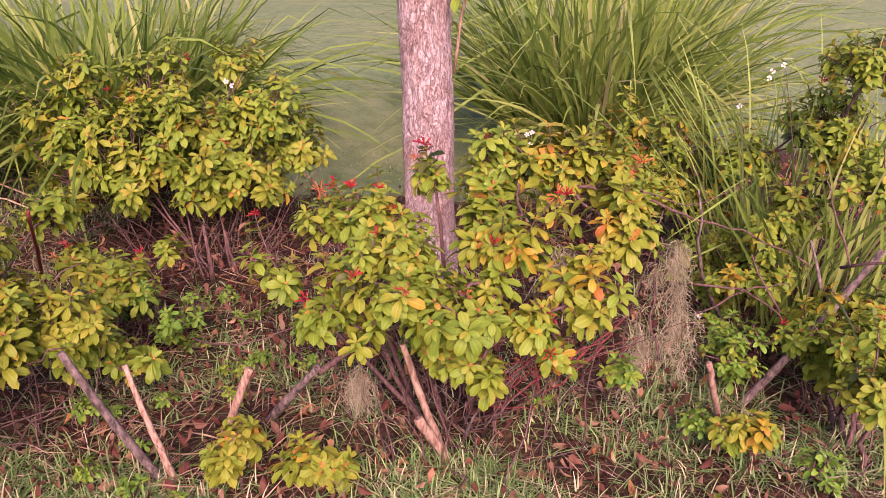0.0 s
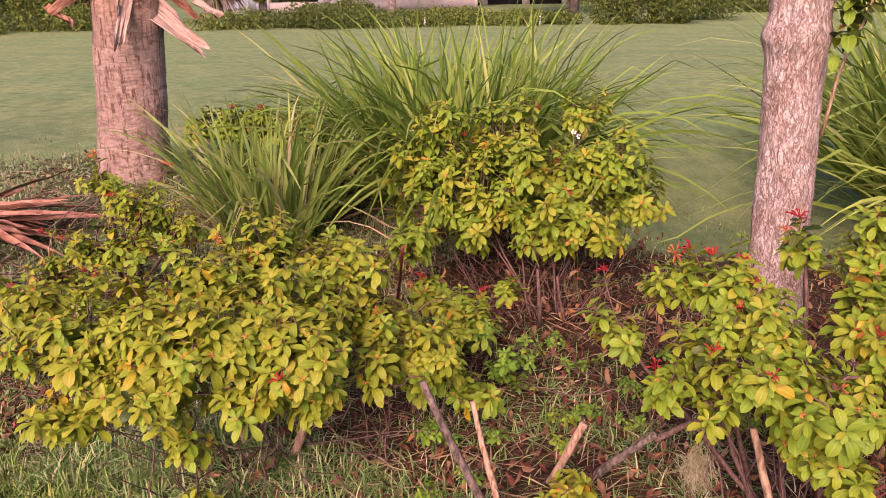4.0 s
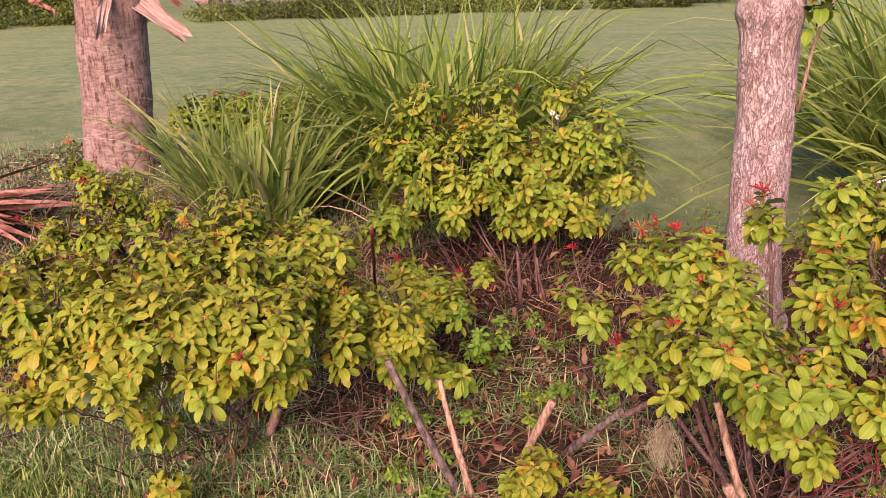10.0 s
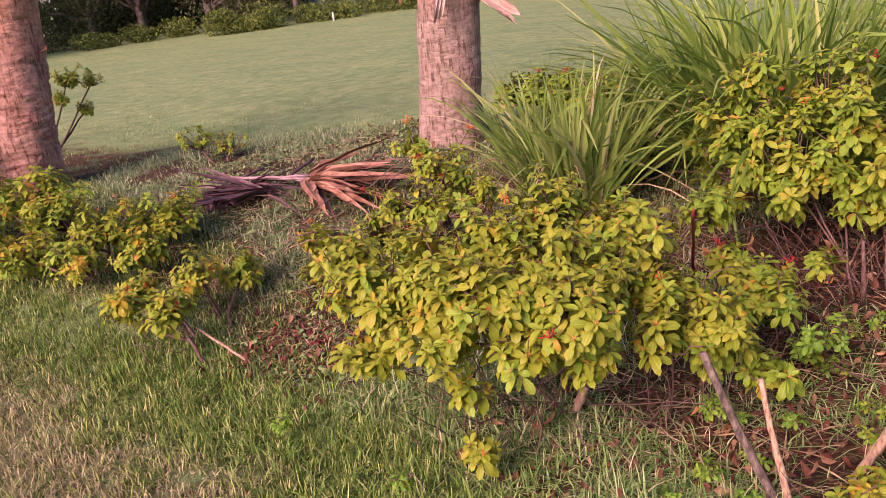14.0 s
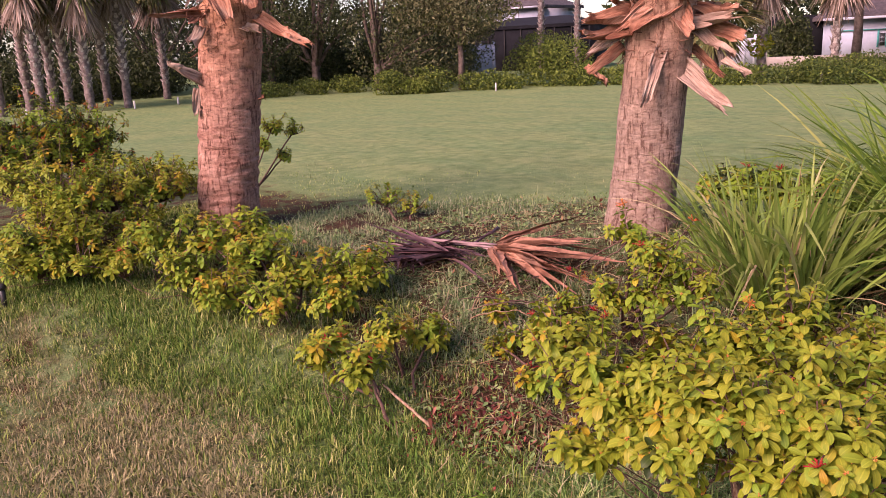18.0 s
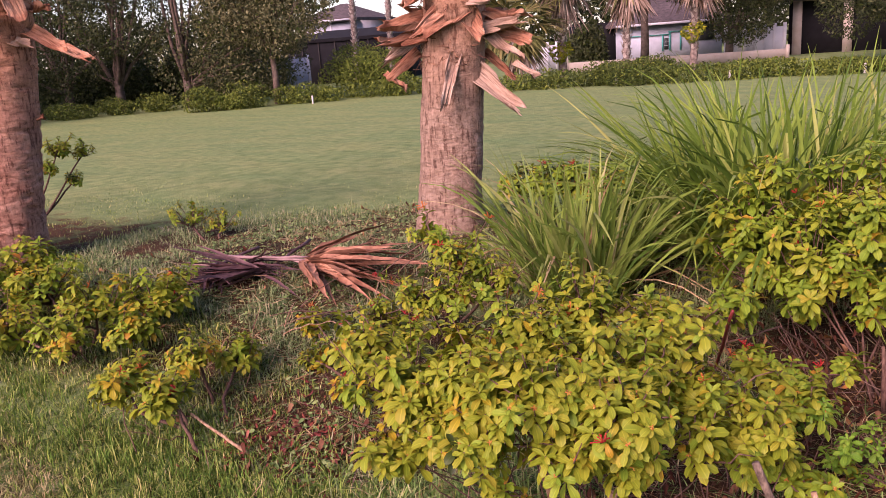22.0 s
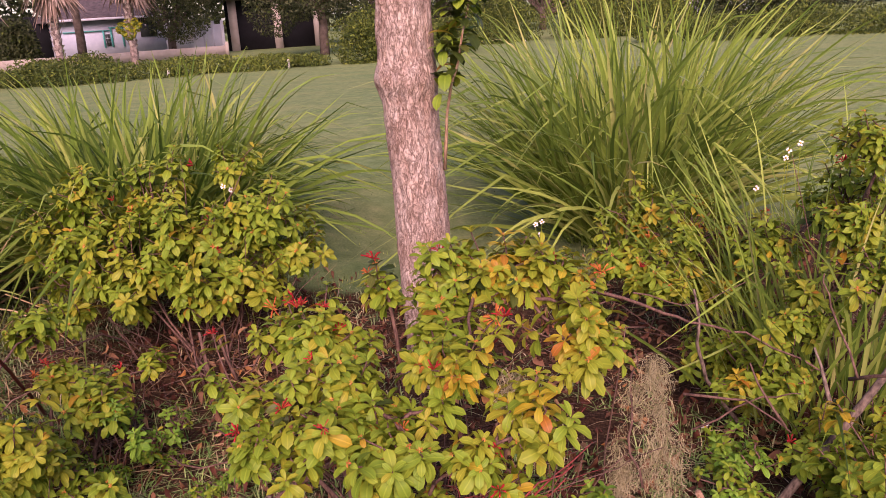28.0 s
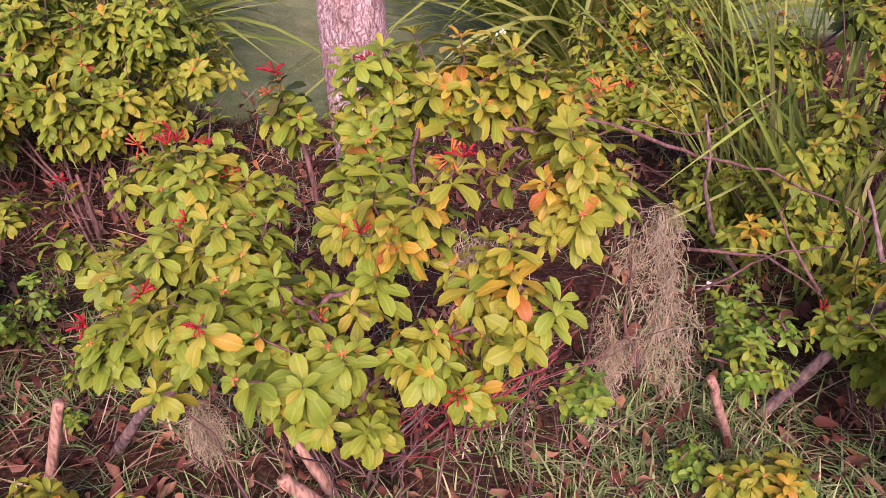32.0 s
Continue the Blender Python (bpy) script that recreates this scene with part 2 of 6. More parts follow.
def bark_oak():
    """Pale flaky bark: fine upright fissures that wander and join, over mottled pink-grey plates."""
    m, nt, ln, bs = nodes_of("oak_bark")
    n = noise_node(nt, ln, 13, 9, 0.75, (1, 1, 0.5))
    fiss = []
    for scale, stretch, wide in ((44, (1, 1, 0.32), 0.035), (80, (1, 1, 0.55), 0.05)):
        f = noise_node(nt, ln, scale, 3, 0.6, stretch)
        f.inputs["Distortion"].default_value = 0.5
        sub, ab = nt.new("ShaderNodeMath"), nt.new("ShaderNodeMath")
        sub.operation, sub.inputs[1].default_value = "SUBTRACT", 0.5
        ab.operation = "ABSOLUTE"
        ln.new(f.outputs[0], sub.inputs[0])
        ln.new(sub.outputs[0], ab.inputs[0])
        r = ramp_node(nt, [(0.0, (0.30, 0.235, 0.22)), (wide * 0.5, (0.72, 0.66, 0.64)), (wide * 1.6, (1.0, 1.0, 1.0))])
        ln.new(ab.outputs[0], r.inputs[0])
        fiss.append(r.outputs[0])
    lines = mix_node(nt, ln, fiss[0], fiss[1], 0.65, "MULTIPLY")
    tone = ramp_node(nt, [(0.30, (0.40, 0.265, 0.20)), (0.45, (0.61, 0.45, 0.36)), (0.58, (0.73, 0.59, 0.50)), (0.74, (0.83, 0.73, 0.64))])
    for el in tone.color_ramp.elements:
        el.color = (*dyed(el.color[:3]), 1)
    ln.new(n.outputs[0], tone.inputs[0])
    ln.new(mix_node(nt, ln, tone.outputs[0], lines, 0.78, "MULTIPLY"), bs.inputs["Base Color"])
    bs.inputs["Roughness"].default_value = 0.9
    bs.inputs["Specular IOR Level"].default_value = 0.2
    h = nt.new("ShaderNodeMath")
    h.operation = "ADD"
    ln.new(lines, h.inputs[0])
    ln.new(n.outputs[0], h.inputs[1])
    bump_to(nt, ln, bs, h.outputs[0], 0.9, 0.012)
    return m


def bark_palm(name, a, b, c, upper, cracks):
    """Pinkish trunk skin: broad patches, upright fibres, and short level cracks; warmer where the boots came off lately."""
    m, nt, ln, bs = nodes_of(name)
    n = noise_node(nt, ln, 5, 10, 0.72, (1, 1, 1.6))
    fine = noise_node(nt, ln, 60, 6, 0.7, (1.0, 1.0, 0.28))
    r = ramp_node(nt, [(0.28, dyed(a)), (0.46, dyed(b)), (0.72, dyed(c))])
    ln.new(n.outputs[0], r.inputs[0])
    tc, sp = nt.new("ShaderNodeTexCoord"), nt.new("ShaderNodeSeparateXYZ")
    ln.new(tc.outputs["Generated"], sp.inputs[0])
    hi = nt.new("ShaderNodeMath")
    hi.operation = "MULTIPLY_ADD"
    hi.inputs[1].default_value = 0.35
    ln.new(n.outputs[0], hi.inputs[0])
    ln.new(sp.outputs["Z"], hi.inputs[2])
    hr = ramp_node(nt, [(0.48, (0, 0, 0)), (0.80, (1, 1, 1))])
    ln.new(hi.outputs[0], hr.inputs[0])
    skin = mix_node(nt, ln, r.outputs[0], dyed(upper), hr.outputs[0])
    t = ramp_node(nt, [(0.3, (0.68, 0.64, 0.62)), (0.62, (1.08, 1.06, 1.05))])
    ln.new(fine.outputs[0], t.inputs[0])
    col = mix_node(nt, ln, skin, t.outputs[0], 0.95, "MULTIPLY")
    flat = noise_node(nt, ln, 20.0, 8, 0.74, (1.0, 1.0, 3.0))
    k = ramp_node(nt, [(0.36, (0.22, 0.14, 0.13)), (0.43, (0.78, 0.72, 0.70)), (0.5, (1.0, 0.98, 0.97)), (0.68, (1.18, 1.16, 1.14))])
    ln.new(flat.outputs[0], k.inputs[0])
    up = noise_node(nt, ln, 42, 4, 0.65, (1.0, 1.0, 0.2))
    ku = ramp_node(nt, [(0.38, (0.30, 0.20, 0.17)), (0.45, (0.92, 0.90, 0.89)), (0.62, (1.12, 1.12, 1.12))])
    ln.new(up.outputs[0], ku.inputs[0])
    col = mix_node(nt, ln, col, k.outputs[0], cracks, "MULTIPLY")
    ln.new(mix_node(nt, ln, col, ku.outputs[0], 0.8, "MULTIPLY"), bs.inputs["Base Color"])
    bs.inputs["Roughness"].default_value = 0.85
    bs.inputs["Specular IOR Level"].default_value = 0.25
    mixh, cap = nt.new("ShaderNodeMath"), nt.new("ShaderNodeMath")
    ln.new(flat.outputs[0], mixh.inputs[0])
    ln.new(fine.outputs[0], mixh.inputs[1])
    cap.operation = "MULTIPLY_ADD"
    cap.inputs[1].default_value = 0.7
    ln.new(k.outputs[0], cap.inputs[0])
    ln.new(mixh.outputs[0], cap.inputs[2])
    bump_to(nt, ln, bs, cap.outputs[0], 0.7, 0.014)
    return m


def boot_material(name, dark, mid, pale):
    """Dry leaf base: fibres along its length by its own fibre map, dark splits, pale worn ridges."""
    m, nt, ln, bs = nodes_of(name)
    at = nt.new("ShaderNodeAttribute")
    at.attribute_name = "fibre"

    def along(across, length, detail):
        mp, n = nt.new("ShaderNodeMapping"), nt.new("ShaderNodeTexNoise")
        mp.inputs["Scale"].default_value = (across, length, 1.0)
        n.inputs["Scale"].default_value = 1.0
        n.inputs["Detail"].default_value = detail
        n.inputs["Roughness"].default_value = 0.65
        ln.new(at.outputs["Vector"], mp.inputs[0])
        ln.new(mp.outputs[0], n.inputs["Vector"])
        return n

    broad, fine = along(9.0, 5.0, 4), along(160.0, 9.0, 5)
    r = ramp_node(nt, [(0.32, dyed(dark)), (0.5, dyed(mid)), (0.70, dyed(pale))])
    ln.new(broad.outputs[0], r.inputs[0])
    f = ramp_node(nt, [(0.34, (0.30, 0.24, 0.22)), (0.45, (0.86, 0.84, 0.82)), (0.68, (1.25, 1.25, 1.25))])
    ln.new(fine.outputs[0], f.inputs[0])
    ln.new(mix_node(nt, ln, r.outputs[0], f.outputs[0], 0.85, "MULTIPLY"), bs.inputs["Base Color"])
    bs.inputs["Roughness"].default_value = 0.85
    bs.inputs["Specular IOR Level"].default_value = 0.2
    bump_to(nt, ln, bs, fine.outputs[0], 0.8, 0.006)
    return m


BOOT = boot_material("palm_boot", (0.20, 0.07, 0.04), (0.47, 0.22, 0.135), (0.66, 0.41, 0.29))
BOOT_GREY = boot_material("weathered_boot", (0.28, 0.17, 0.12), (0.50, 0.345, 0.26), (0.66, 0.51, 0.41))
OAK_BARK = bark_oak()
PALM_BARK = bark_palm("palm_bark", (0.22, 0.13, 0.095), (0.41, 0.29, 0.22), (0.53, 0.41, 0.33), (0.58, 0.33, 0.21), 0.40)
PALM_BARK_RED = bark_palm("palm_bark_reddish", (0.26, 0.115, 0.08), (0.50, 0.275, 0.20), (0.66, 0.43, 0.33), (0.68, 0.35, 0.21), 0.62)


def ground_material():
    """Lawn and mulch by the mesh's own bed map, each in several tones."""
    m, nt, ln, bs = nodes_of("ground_earth_and_turf")
    at = nt.new("ShaderNodeAttribute")
    at.attribute_name = "bed"
    fine, mid, big = noise_node(nt, ln, 70, 6, 0.7), noise_node(nt, ln, 7, 5), noise_node(nt, ln, 0.55, 4, 0.6)
    mown = noise_node(nt, ln, 0.5, 5, 0.65, (1.0, 2.4, 1.0))
    g1 = ramp_node(nt, [(0.3, (0.112, 0.160, 0.070)), (0.55, (0.168, 0.220, 0.100)), (0.75, (0.226, 0.256, 0.128))])
    ln.new(mid.outputs[0], g1.inputs[0])
    g2 = ramp_node(nt, [(0.35, (0.86, 0.95, 0.86)), (0.65, (1.22, 1.10, 1.0))])
    ln.new(mown.outputs[0], g2.inputs[0])
    grass = mix_node(nt, ln, g1.outputs[0], g2.outputs[0], 1.0, "MULTIPLY")
    gf = ramp_node(nt, [(0.3, (0.62, 0.66, 0.6)), (0.7, (1.2, 1.2, 1.15))])
    ln.new(fine.outputs[0], gf.inputs[0])
    grass = mix_node(nt, ln, grass, gf.outputs[0], 0.8, "MULTIPLY")
    e1 = ramp_node(nt, [(0.3, (0.014, 0.008, 0.005)), (0.5, (0.046, 0.026, 0.015)), (0.72, (0.14, 0.09, 0.052))])
    ln.new(fine.outputs[0], e1.inputs[0])
    e2 = ramp_node(nt, [(0.4, (0.65, 0.62, 0.62)), (0.65, (1.3, 1.15, 1.0))])
    ln.new(mid.outputs[0], e2.inputs[0])
    earth = mix_node(nt, ln, e1.outputs[0], e2.outputs[0], 0.9, "MULTIPLY")
    mth = nt.new("ShaderNodeMath")
    mth.operation = "MULTIPLY_ADD"
    mth.inputs[1].default_value = 0.9
    ln.new(mid.outputs[0], mth.inputs[0])
    ln.new(at.outputs["Fac"], mth.inputs[2])
    cut = ramp_node(nt, [(0.72, (0, 0, 0)), (0.98, (1, 1, 1))])
    ln.new(mth.outputs[0], cut.inputs[0])
    ln.new(mix_node(nt, ln, grass, earth, cut.outputs[0]), bs.inputs["Base Color"])
    bs.inputs["Roughness"].default_value = 0.95
    bs.inputs["Specular IOR Level"].default_value = 0.1
    bump_to(nt, ln, bs, fine.outputs[0], 0.6, 0.03)
    return m


GROUND = ground_material()

# ---- builders ----
rng = np.random.default_rng(7)


def part(name, mesh, parent=None, label="", mats=(), smooth=True):
    """Links a mesh (or a bmesh) as one object, under a thing or on its own."""
    if isinstance(mesh, bmesh.types.BMesh):
        me = bpy.data.meshes.new(name)
        mesh.to_mesh(me)
        mesh.free()
        mesh = me
        if smooth:
            mesh.shade_smooth()
    for mt in mats:
        mesh.materials.append(mt)
    ob = new(name, mesh)
    if parent is not None:
        ob.parent = parent
        base = parent
        shift = Vector((0, 0, 0))
        while base is not None:
            shift += base.location
            base = base.parent
        ob.location = -shift
    if label:
        ob["label"] = label
    return ob


def thing(name, at, label, category, group="", kind=""):
    """An empty at the thing's base."""
    ob = new(name)
    ob.location = at
    ob.empty_display_size = 0.1
    return tagged(ob, label, category, group, kind)


def mesh_of(name, verts, faces, mats=(), index=None, smooth=True):
    me = bpy.data.meshes.new(name)
    verts = np.asarray(verts, np.float32).reshape(-1, 3)
    faces = np.asarray(faces, np.int32)
    k = faces.shape[1]
    me.vertices.add(len(verts))
    me.vertices.foreach_set("co", verts.ravel())
    me.loops.add(faces.size)
    me.loops.foreach_set("vertex_index", faces.ravel())
    me.polygons.add(len(faces))
    me.polygons.foreach_set("loop_start", np.arange(0, faces.size, k, dtype=np.int32))
    if index is not None:
        me.polygons.foreach_set("material_index", np.asarray(index, np.int32))
    for mt in mats:
        me.materials.append(mt)
    me.update(calc_edges=True)
    if smooth:
        me.shade_smooth()
    return me


def tube_data(points, radii, sides=6):
    """Verts and quads of a tapered tube along points, closed at its tip and foot."""
    pts = [Vector(p) for p in points]
    verts, faces = [], []
    for i, p in enumerate(pts):
        d = (pts[min(i + 1, len(pts) - 1)] - pts[max(i - 1, 0)]).normalized()
        a = d.cross(Vector((0.31, 0.17, 0.94)))
        a = (a if a.length > 0.05 else d.cross(Vector((1, 0, 0)))).normalized()
        b = d.cross(a)
        for s in range(sides):
            an = 2 * math.pi * s / sides
            verts.append(p + (a * math.cos(an) + b * math.sin(an)) * radii[i])
    for i in range(len(pts) - 1):
        for s in range(sides):
            t = (s + 1) % sides
            faces.append((i * sides + s, i * sides + t, (i + 1) * sides + t, (i + 1) * sides + s))
    for ring, flip in ((0, True), (len(pts) - 1, False)):
        c = len(verts)
        verts.append(pts[ring])
        for s in range(0, sides, 2):
            q = [ring * sides + s, ring * sides + (s + 1) % sides, ring * sides + (s + 2) % sides, c]
            faces.append(tuple(reversed(q)) if flip else tuple(q))
    return [tuple(v) for v in verts], faces


def merge(chunks):
    verts, faces = [], []
    for v, f in chunks:
        o = len(verts)
        verts += v
        faces += [tuple(i + o for i in q) for q in f]
    return verts, faces


def bent(a, b, sag=0.0, n=6, wob=0.02):
    """Points from a to b in a bow that sags or lifts, with small kinks."""
    a, b = Vector(a), Vector(b)
    out = []
    for i in range(n):
        u = i / (n - 1)
        p = a.lerp(b, u) + Vector((0, 0, sag * 4 * u * (1 - u)))
        if 0 < i < n - 1:
            p += Vector(rng.normal(0, wob, 3))
        out.append(p)
    return out


def step(a, b, v):
    v = np.clip((v - a) / (b - a), 0, 1)
    return v * v * (3 - 2 * v)


def ground_z(x, y):
    """The lie of the land: a low bank from the street lawn up to the fairway."""
    far = step(7.0, 24.0, np.hypot(x, y))
    return 0.36 * step(3.0, 5.0, -0.8 * x + 0.6 * y) * (1 - far) - 0.02 * far


def leaf_shape(length, width, droop, fold, blunt=3.2, peak=0.9, us=(0.0, 0.12, 0.32, 0.54, 0.74, 0.90, 1.0)):
    """A blade folded along its midrib, broadest past its middle, that arches down to its tip; it points along +x."""
    v, q = [], []
    for u in us:
        w = width * 0.5 * (max(u, 0.002) ** peak * (1 - u ** blunt) ** 0.6) / 0.62 if u < 1 else width * 0.02
        a = droop * u
        x = length * (math.sin(a) / droop if abs(droop) > 0.05 else u)
        z = -length * ((1 - math.cos(a)) / droop if abs(droop) > 0.05 else 0.0)
        v += [(x, -w, z + fold * w), (x, 0, z), (x, w, z + fold * w)]
    for i in range(len(us) - 1):
        for t in (0, 1):
            q.append((3 * i + t, 3 * i + t + 3, 3 * i + t + 4, 3 * i + t + 1))
    return np.array(v), np.array(q)


FORM_KINDS = [(1.0, 0.44, 1.0, 0.34, 3.2, 0.86), (1.0, 0.49, 1.25, 0.30, 3.4, 0.88), (1.0, 0.41, 0.7, 0.45, 3.0, 0.84), (1.0, 0.46, 1.6, 0.40, 3.2, 0.86)]
LEAF_FORMS = [leaf_shape(*f) for f in FORM_KINDS]
COARSE = (0.0, 0.34, 0.74, 1.0)
LEAF_COARSE = [leaf_shape(*f, us=COARSE) for f in FORM_KINDS]
MEDIUM = (0.0, 0.26, 0.60, 0.87, 1.0)
LEAF_MEDIUM = [leaf_shape(*f, us=MEDIUM) for f in FORM_KINDS]


def ribbed(me):
    """Marks the midrib, the middle of each three points across."""
    me.attributes.new("rib", "FLOAT", "POINT").data.foreach_set("value", np.tile(np.array([0, 1, 0], np.float32), len(me.vertices) // 3))
    return me


LEAF_MESHES = [[ribbed(mesh_of("leaf", v, q, [mt])) for mt in LEAVES] for v, q in LEAF_FORMS]


def leaf_matrix(p, d, up, size, twist=0.0):
    """Place, way, upper side and size of a leaf, as a matrix."""
    d = d.normalized()
    side = up.cross(d)
    side = side.normalized() if side.length > 1e-3 else d.orthogonal().normalized()
    nrm = d.cross(side)
    m = Matrix((d, side, nrm)).transposed() @ Matrix.Rotation(twist, 3, "X")
    return Matrix.Translation(p) @ (m * size).to_4x4()


def rosette(p, axis, size, whorls=3, per=4):
    """Leaf matrices of a shoot tip: whorls that spread from the axis, the lower ones larger and lower."""
    axis = axis.normalized()
    a = axis.orthogonal().normalized()
    b = axis.cross(a)
    out = []
    turn = rng.uniform(0, 6.28)
    for k in range(whorls):
        rise = (1.2, 0.62, 0.32, 0.1)[k] if whorls > 1 else 0.6
        at = p - axis * size * (0.05 + 0.38 * k)
        for j in range(per):
            an = turn + 2 * math.pi * (j + 0.5 * k) / per + rng.normal(0, 0.22)
            d = (a * math.cos(an) + b * math.sin(an)) + axis * (rise + rng.normal(0, 0.18))
            d += Vector((0, 0, -0.12))
            out.append(leaf_matrix(at, d, axis + Vector((0, 0, 0.25)), size * (0.62, 0.95, 1.0, 0.9)[k] * rng.uniform(0.75, 1.15), rng.normal(0, 0.22)))
    return out


FLOWER_MESHES = []
for mt in (FLOWER_RED, FLOWER_ORANGE):
    for k in range(2):
        chunks = []
        for j in range(11):
            d = Vector((rng.normal(0, 0.75), rng.normal(0, 0.75), rng.uniform(0.2, 1.0))).normalized()
            e = d * rng.uniform(0.6, 1.0) + Vector((0, 0, -0.08))
            chunks.append(tube_data([(0, 0, 0), d * 0.25, d * 0.55, e], [0.025, 0.03, 0.05, 0.065], 5))
        v, q = merge([(a, [f for f in b if len(f) == 4]) for a, b in chunks])
        FLOWER_MESHES.append(mesh_of("flower_head", v, q, [mt]))


def joined_leaves(name, mats_list, kinds, parent, mats=LEAVES, forms=LEAF_COARSE, label=""):
    """Many leaves in one mesh, of kind stuff."""
    if not mats_list:
        return None
    vs, fs, ix, o = [], [], [], 0
    for m, (fo, mi) in zip(mats_list, kinds):
        v, q = forms[fo]
        a = np.array(m)
        vs.append(v @ a[:3, :3].T + a[:3, 3])
        fs.append(q + o)
        ix.append(np.full(len(q), mi))
        o += len(v)
    ob = part(name, ribbed(mesh_of(name, np.concatenate(vs), np.concatenate(fs), mats, np.concatenate(ix))), parent, label)
    ob["kind"] = "stuff"
    return ob


def shrub(at, lobes, label, shoots, size, tones, group="", flowers=0.12, single=300, named=(), category="shrub", stem_mat=None, whorls=3, per=5, radius=0.010, orange_flower=0.3, warm=None):
    """A shrub of woody branches, one a lobe (x, y, z, r), with shoot tips round each lobe.
    tones: shares of yellow, green, orange and dark leaves. named: places of single flower heads."""
    base = Vector(at)
    lobes = [(a, b, c, r * 1.18) for a, b, c, r in lobes]
    size *= 0.90
    bush = thing("shrub", at, label, category, group)
    total = sum(l[3] ** 2 for l in lobes)
    leaves, kinds, heads, buds = [], [], [], []
    usual, limbs = tones, []
    for lx, ly, lz, lr in lobes:
        tones = warm[1] if warm and lx > warm[0] else usual
        c = Vector((lx, ly, max(lz, base.z + 0.05)))
        if len(limbs) < 6:
            line = bent(base + Vector((*rng.normal(0, 0.07, 2), -0.03)), c, rng.uniform(-0.03, 0.02), 7, 0.007)
            thick = radius
        else:
            near = min(limbs, key=lambda l: (l[3] - c).length)
            line = bent(near[int(rng.integers(2, 5))], c, rng.uniform(0.0, 0.03), 7, 0.007)
            thick = radius * 0.6
        limbs.append(line)
        stem = [tube_data(line, np.linspace(thick, thick * 0.5, 7), 6)]
        chunks = []
        for k in range(max(3, round(2.2 * shoots * lr * lr / total))):
            d = Vector(rng.normal(0, 1, 3))
            d.z = abs(d.z) * 0.9 - 0.18
            d.normalize()
            tip = c + d * lr * rng.uniform(0.1, 1.15) ** 0.6 * (rng.uniform(1.2, 1.6) if d.z > 0.25 and rng.random() < 0.16 else 1.0)
            g = float(ground_z(tip.x, tip.y))
            tip.z = max(tip.z, g + size * 0.9)
            chunks.append(tube_data(bent(c - Vector((0, 0, lr * 0.4)), tip, 0.0, 4, 0.012), [0.0035, 0.003, 0.0026, 0.002], 4))
            ax = (d * 0.65 + Vector((0, 0, 0.7)) + Vector(rng.normal(0, 0.22, 3)))
            s = size * rng.uniform(0.75, 1.1)
            tone = rng.choice(len(tones), p=tones)
            for m in rosette(tip, ax, s, whorls, per):
                leaves.append(m)
                kinds.append((int(rng.integers(4)), int(tone if rng.random() < 0.85 else rng.choice(len(tones), p=tones))))
                if tone < 2 and rng.random() < 0.014:
                    kinds[-1] = (kinds[-1][0], 2)
            if category == "shrub" and rng.random() < 0.5:
                for m in rosette(tip + ax.normalized() * s * 0.12, ax, s * rng.uniform(0.16, 0.30), 1, 5):
                    buds.append(m)
            if rng.random() < flowers:
                heads.append(tip + ax.normalized() * s * 0.35)
        part("branch", mesh_of("branch", *stem[0], [stem_mat or TWIG]), bush)
        v, q = merge(chunks)
        part("twigwork", mesh_of("twigwork", v, q, [stem_mat or TWIG]), bush)["kind"] = "stuff"
    if category == "shrub" and len(lobes) > 4:
        bare = []
        for k in range(min(44, 3 * len(lobes))):
            lx, ly, lz, lr = lobes[int(rng.integers(len(lobes)))]
            foot = base.lerp(Vector((lx, ly, base.z)), rng.uniform(0.2, 1.0)) + Vector((*rng.normal(0, 0.06, 2), 0))
            foot.z = float(ground_z(foot.x, foot.y)) - 0.01
            end = Vector((lx, ly, lz)) + Vector(rng.normal(0, lr * 0.8, 3))
            end.z = max(foot.z + 0.04, foot.z + (end.z - foot.z) * rng.uniform(0.35, 1.0))
            bare.append(tube_data(bent(foot, end, rng.uniform(-0.03, 0.03), 6, 0.012), np.linspace(0.0036, 0.0014, 6), 4))
        v, q = merge(bare)
        part("twigwork", mesh_of("twigwork", v, q, [TWIG]), bush)["kind"] = "stuff"
    for p in named:
        p = Vector(p)
        near = min(lobes, key=lambda l: (Vector(l[:3]) - p).length)
        part("branch", mesh_of("branch", *tube_data(bent(near[:3], p, 0.0, 5, 0.008), [0.003, 0.003, 0.0026, 0.0022, 0.002], 5), [TWIG]), bush)
        ax = (p - Vector(near[:3])).normalized() + Vector((0, 0, 0.5))
        for m in rosette(p - ax.normalized() * size * 0.4, ax, size, 2, 4):
            leaves.append(m)
            kinds.append((int(rng.integers(4)), int(rng.choice(len(tones), p=tones))))
        heads.append(p)
    eye = Vector((-0.05, 0.1, 1.45))
    order = sorted(range(len(leaves)), key=lambda i: (leaves[i].translation - eye).length)
    for i in order[:single]:
        fo, mi = kinds[i]
        ob = new("leaf", LEAF_MESHES[fo][mi])
        ob.parent = bush
        ob.matrix_basis = Matrix.Translation(-base) @ leaves[i]
    joined_leaves("foliage", [leaves[i] for i in order[single:]], [kinds[i] for i in order[single:]], bush, forms=LEAF_MEDIUM if base.length < 3.0 else LEAF_COARSE)
    joined_leaves("bud_foliage", buds, [(int(rng.integers(4)), 5) for _ in buds], bush)
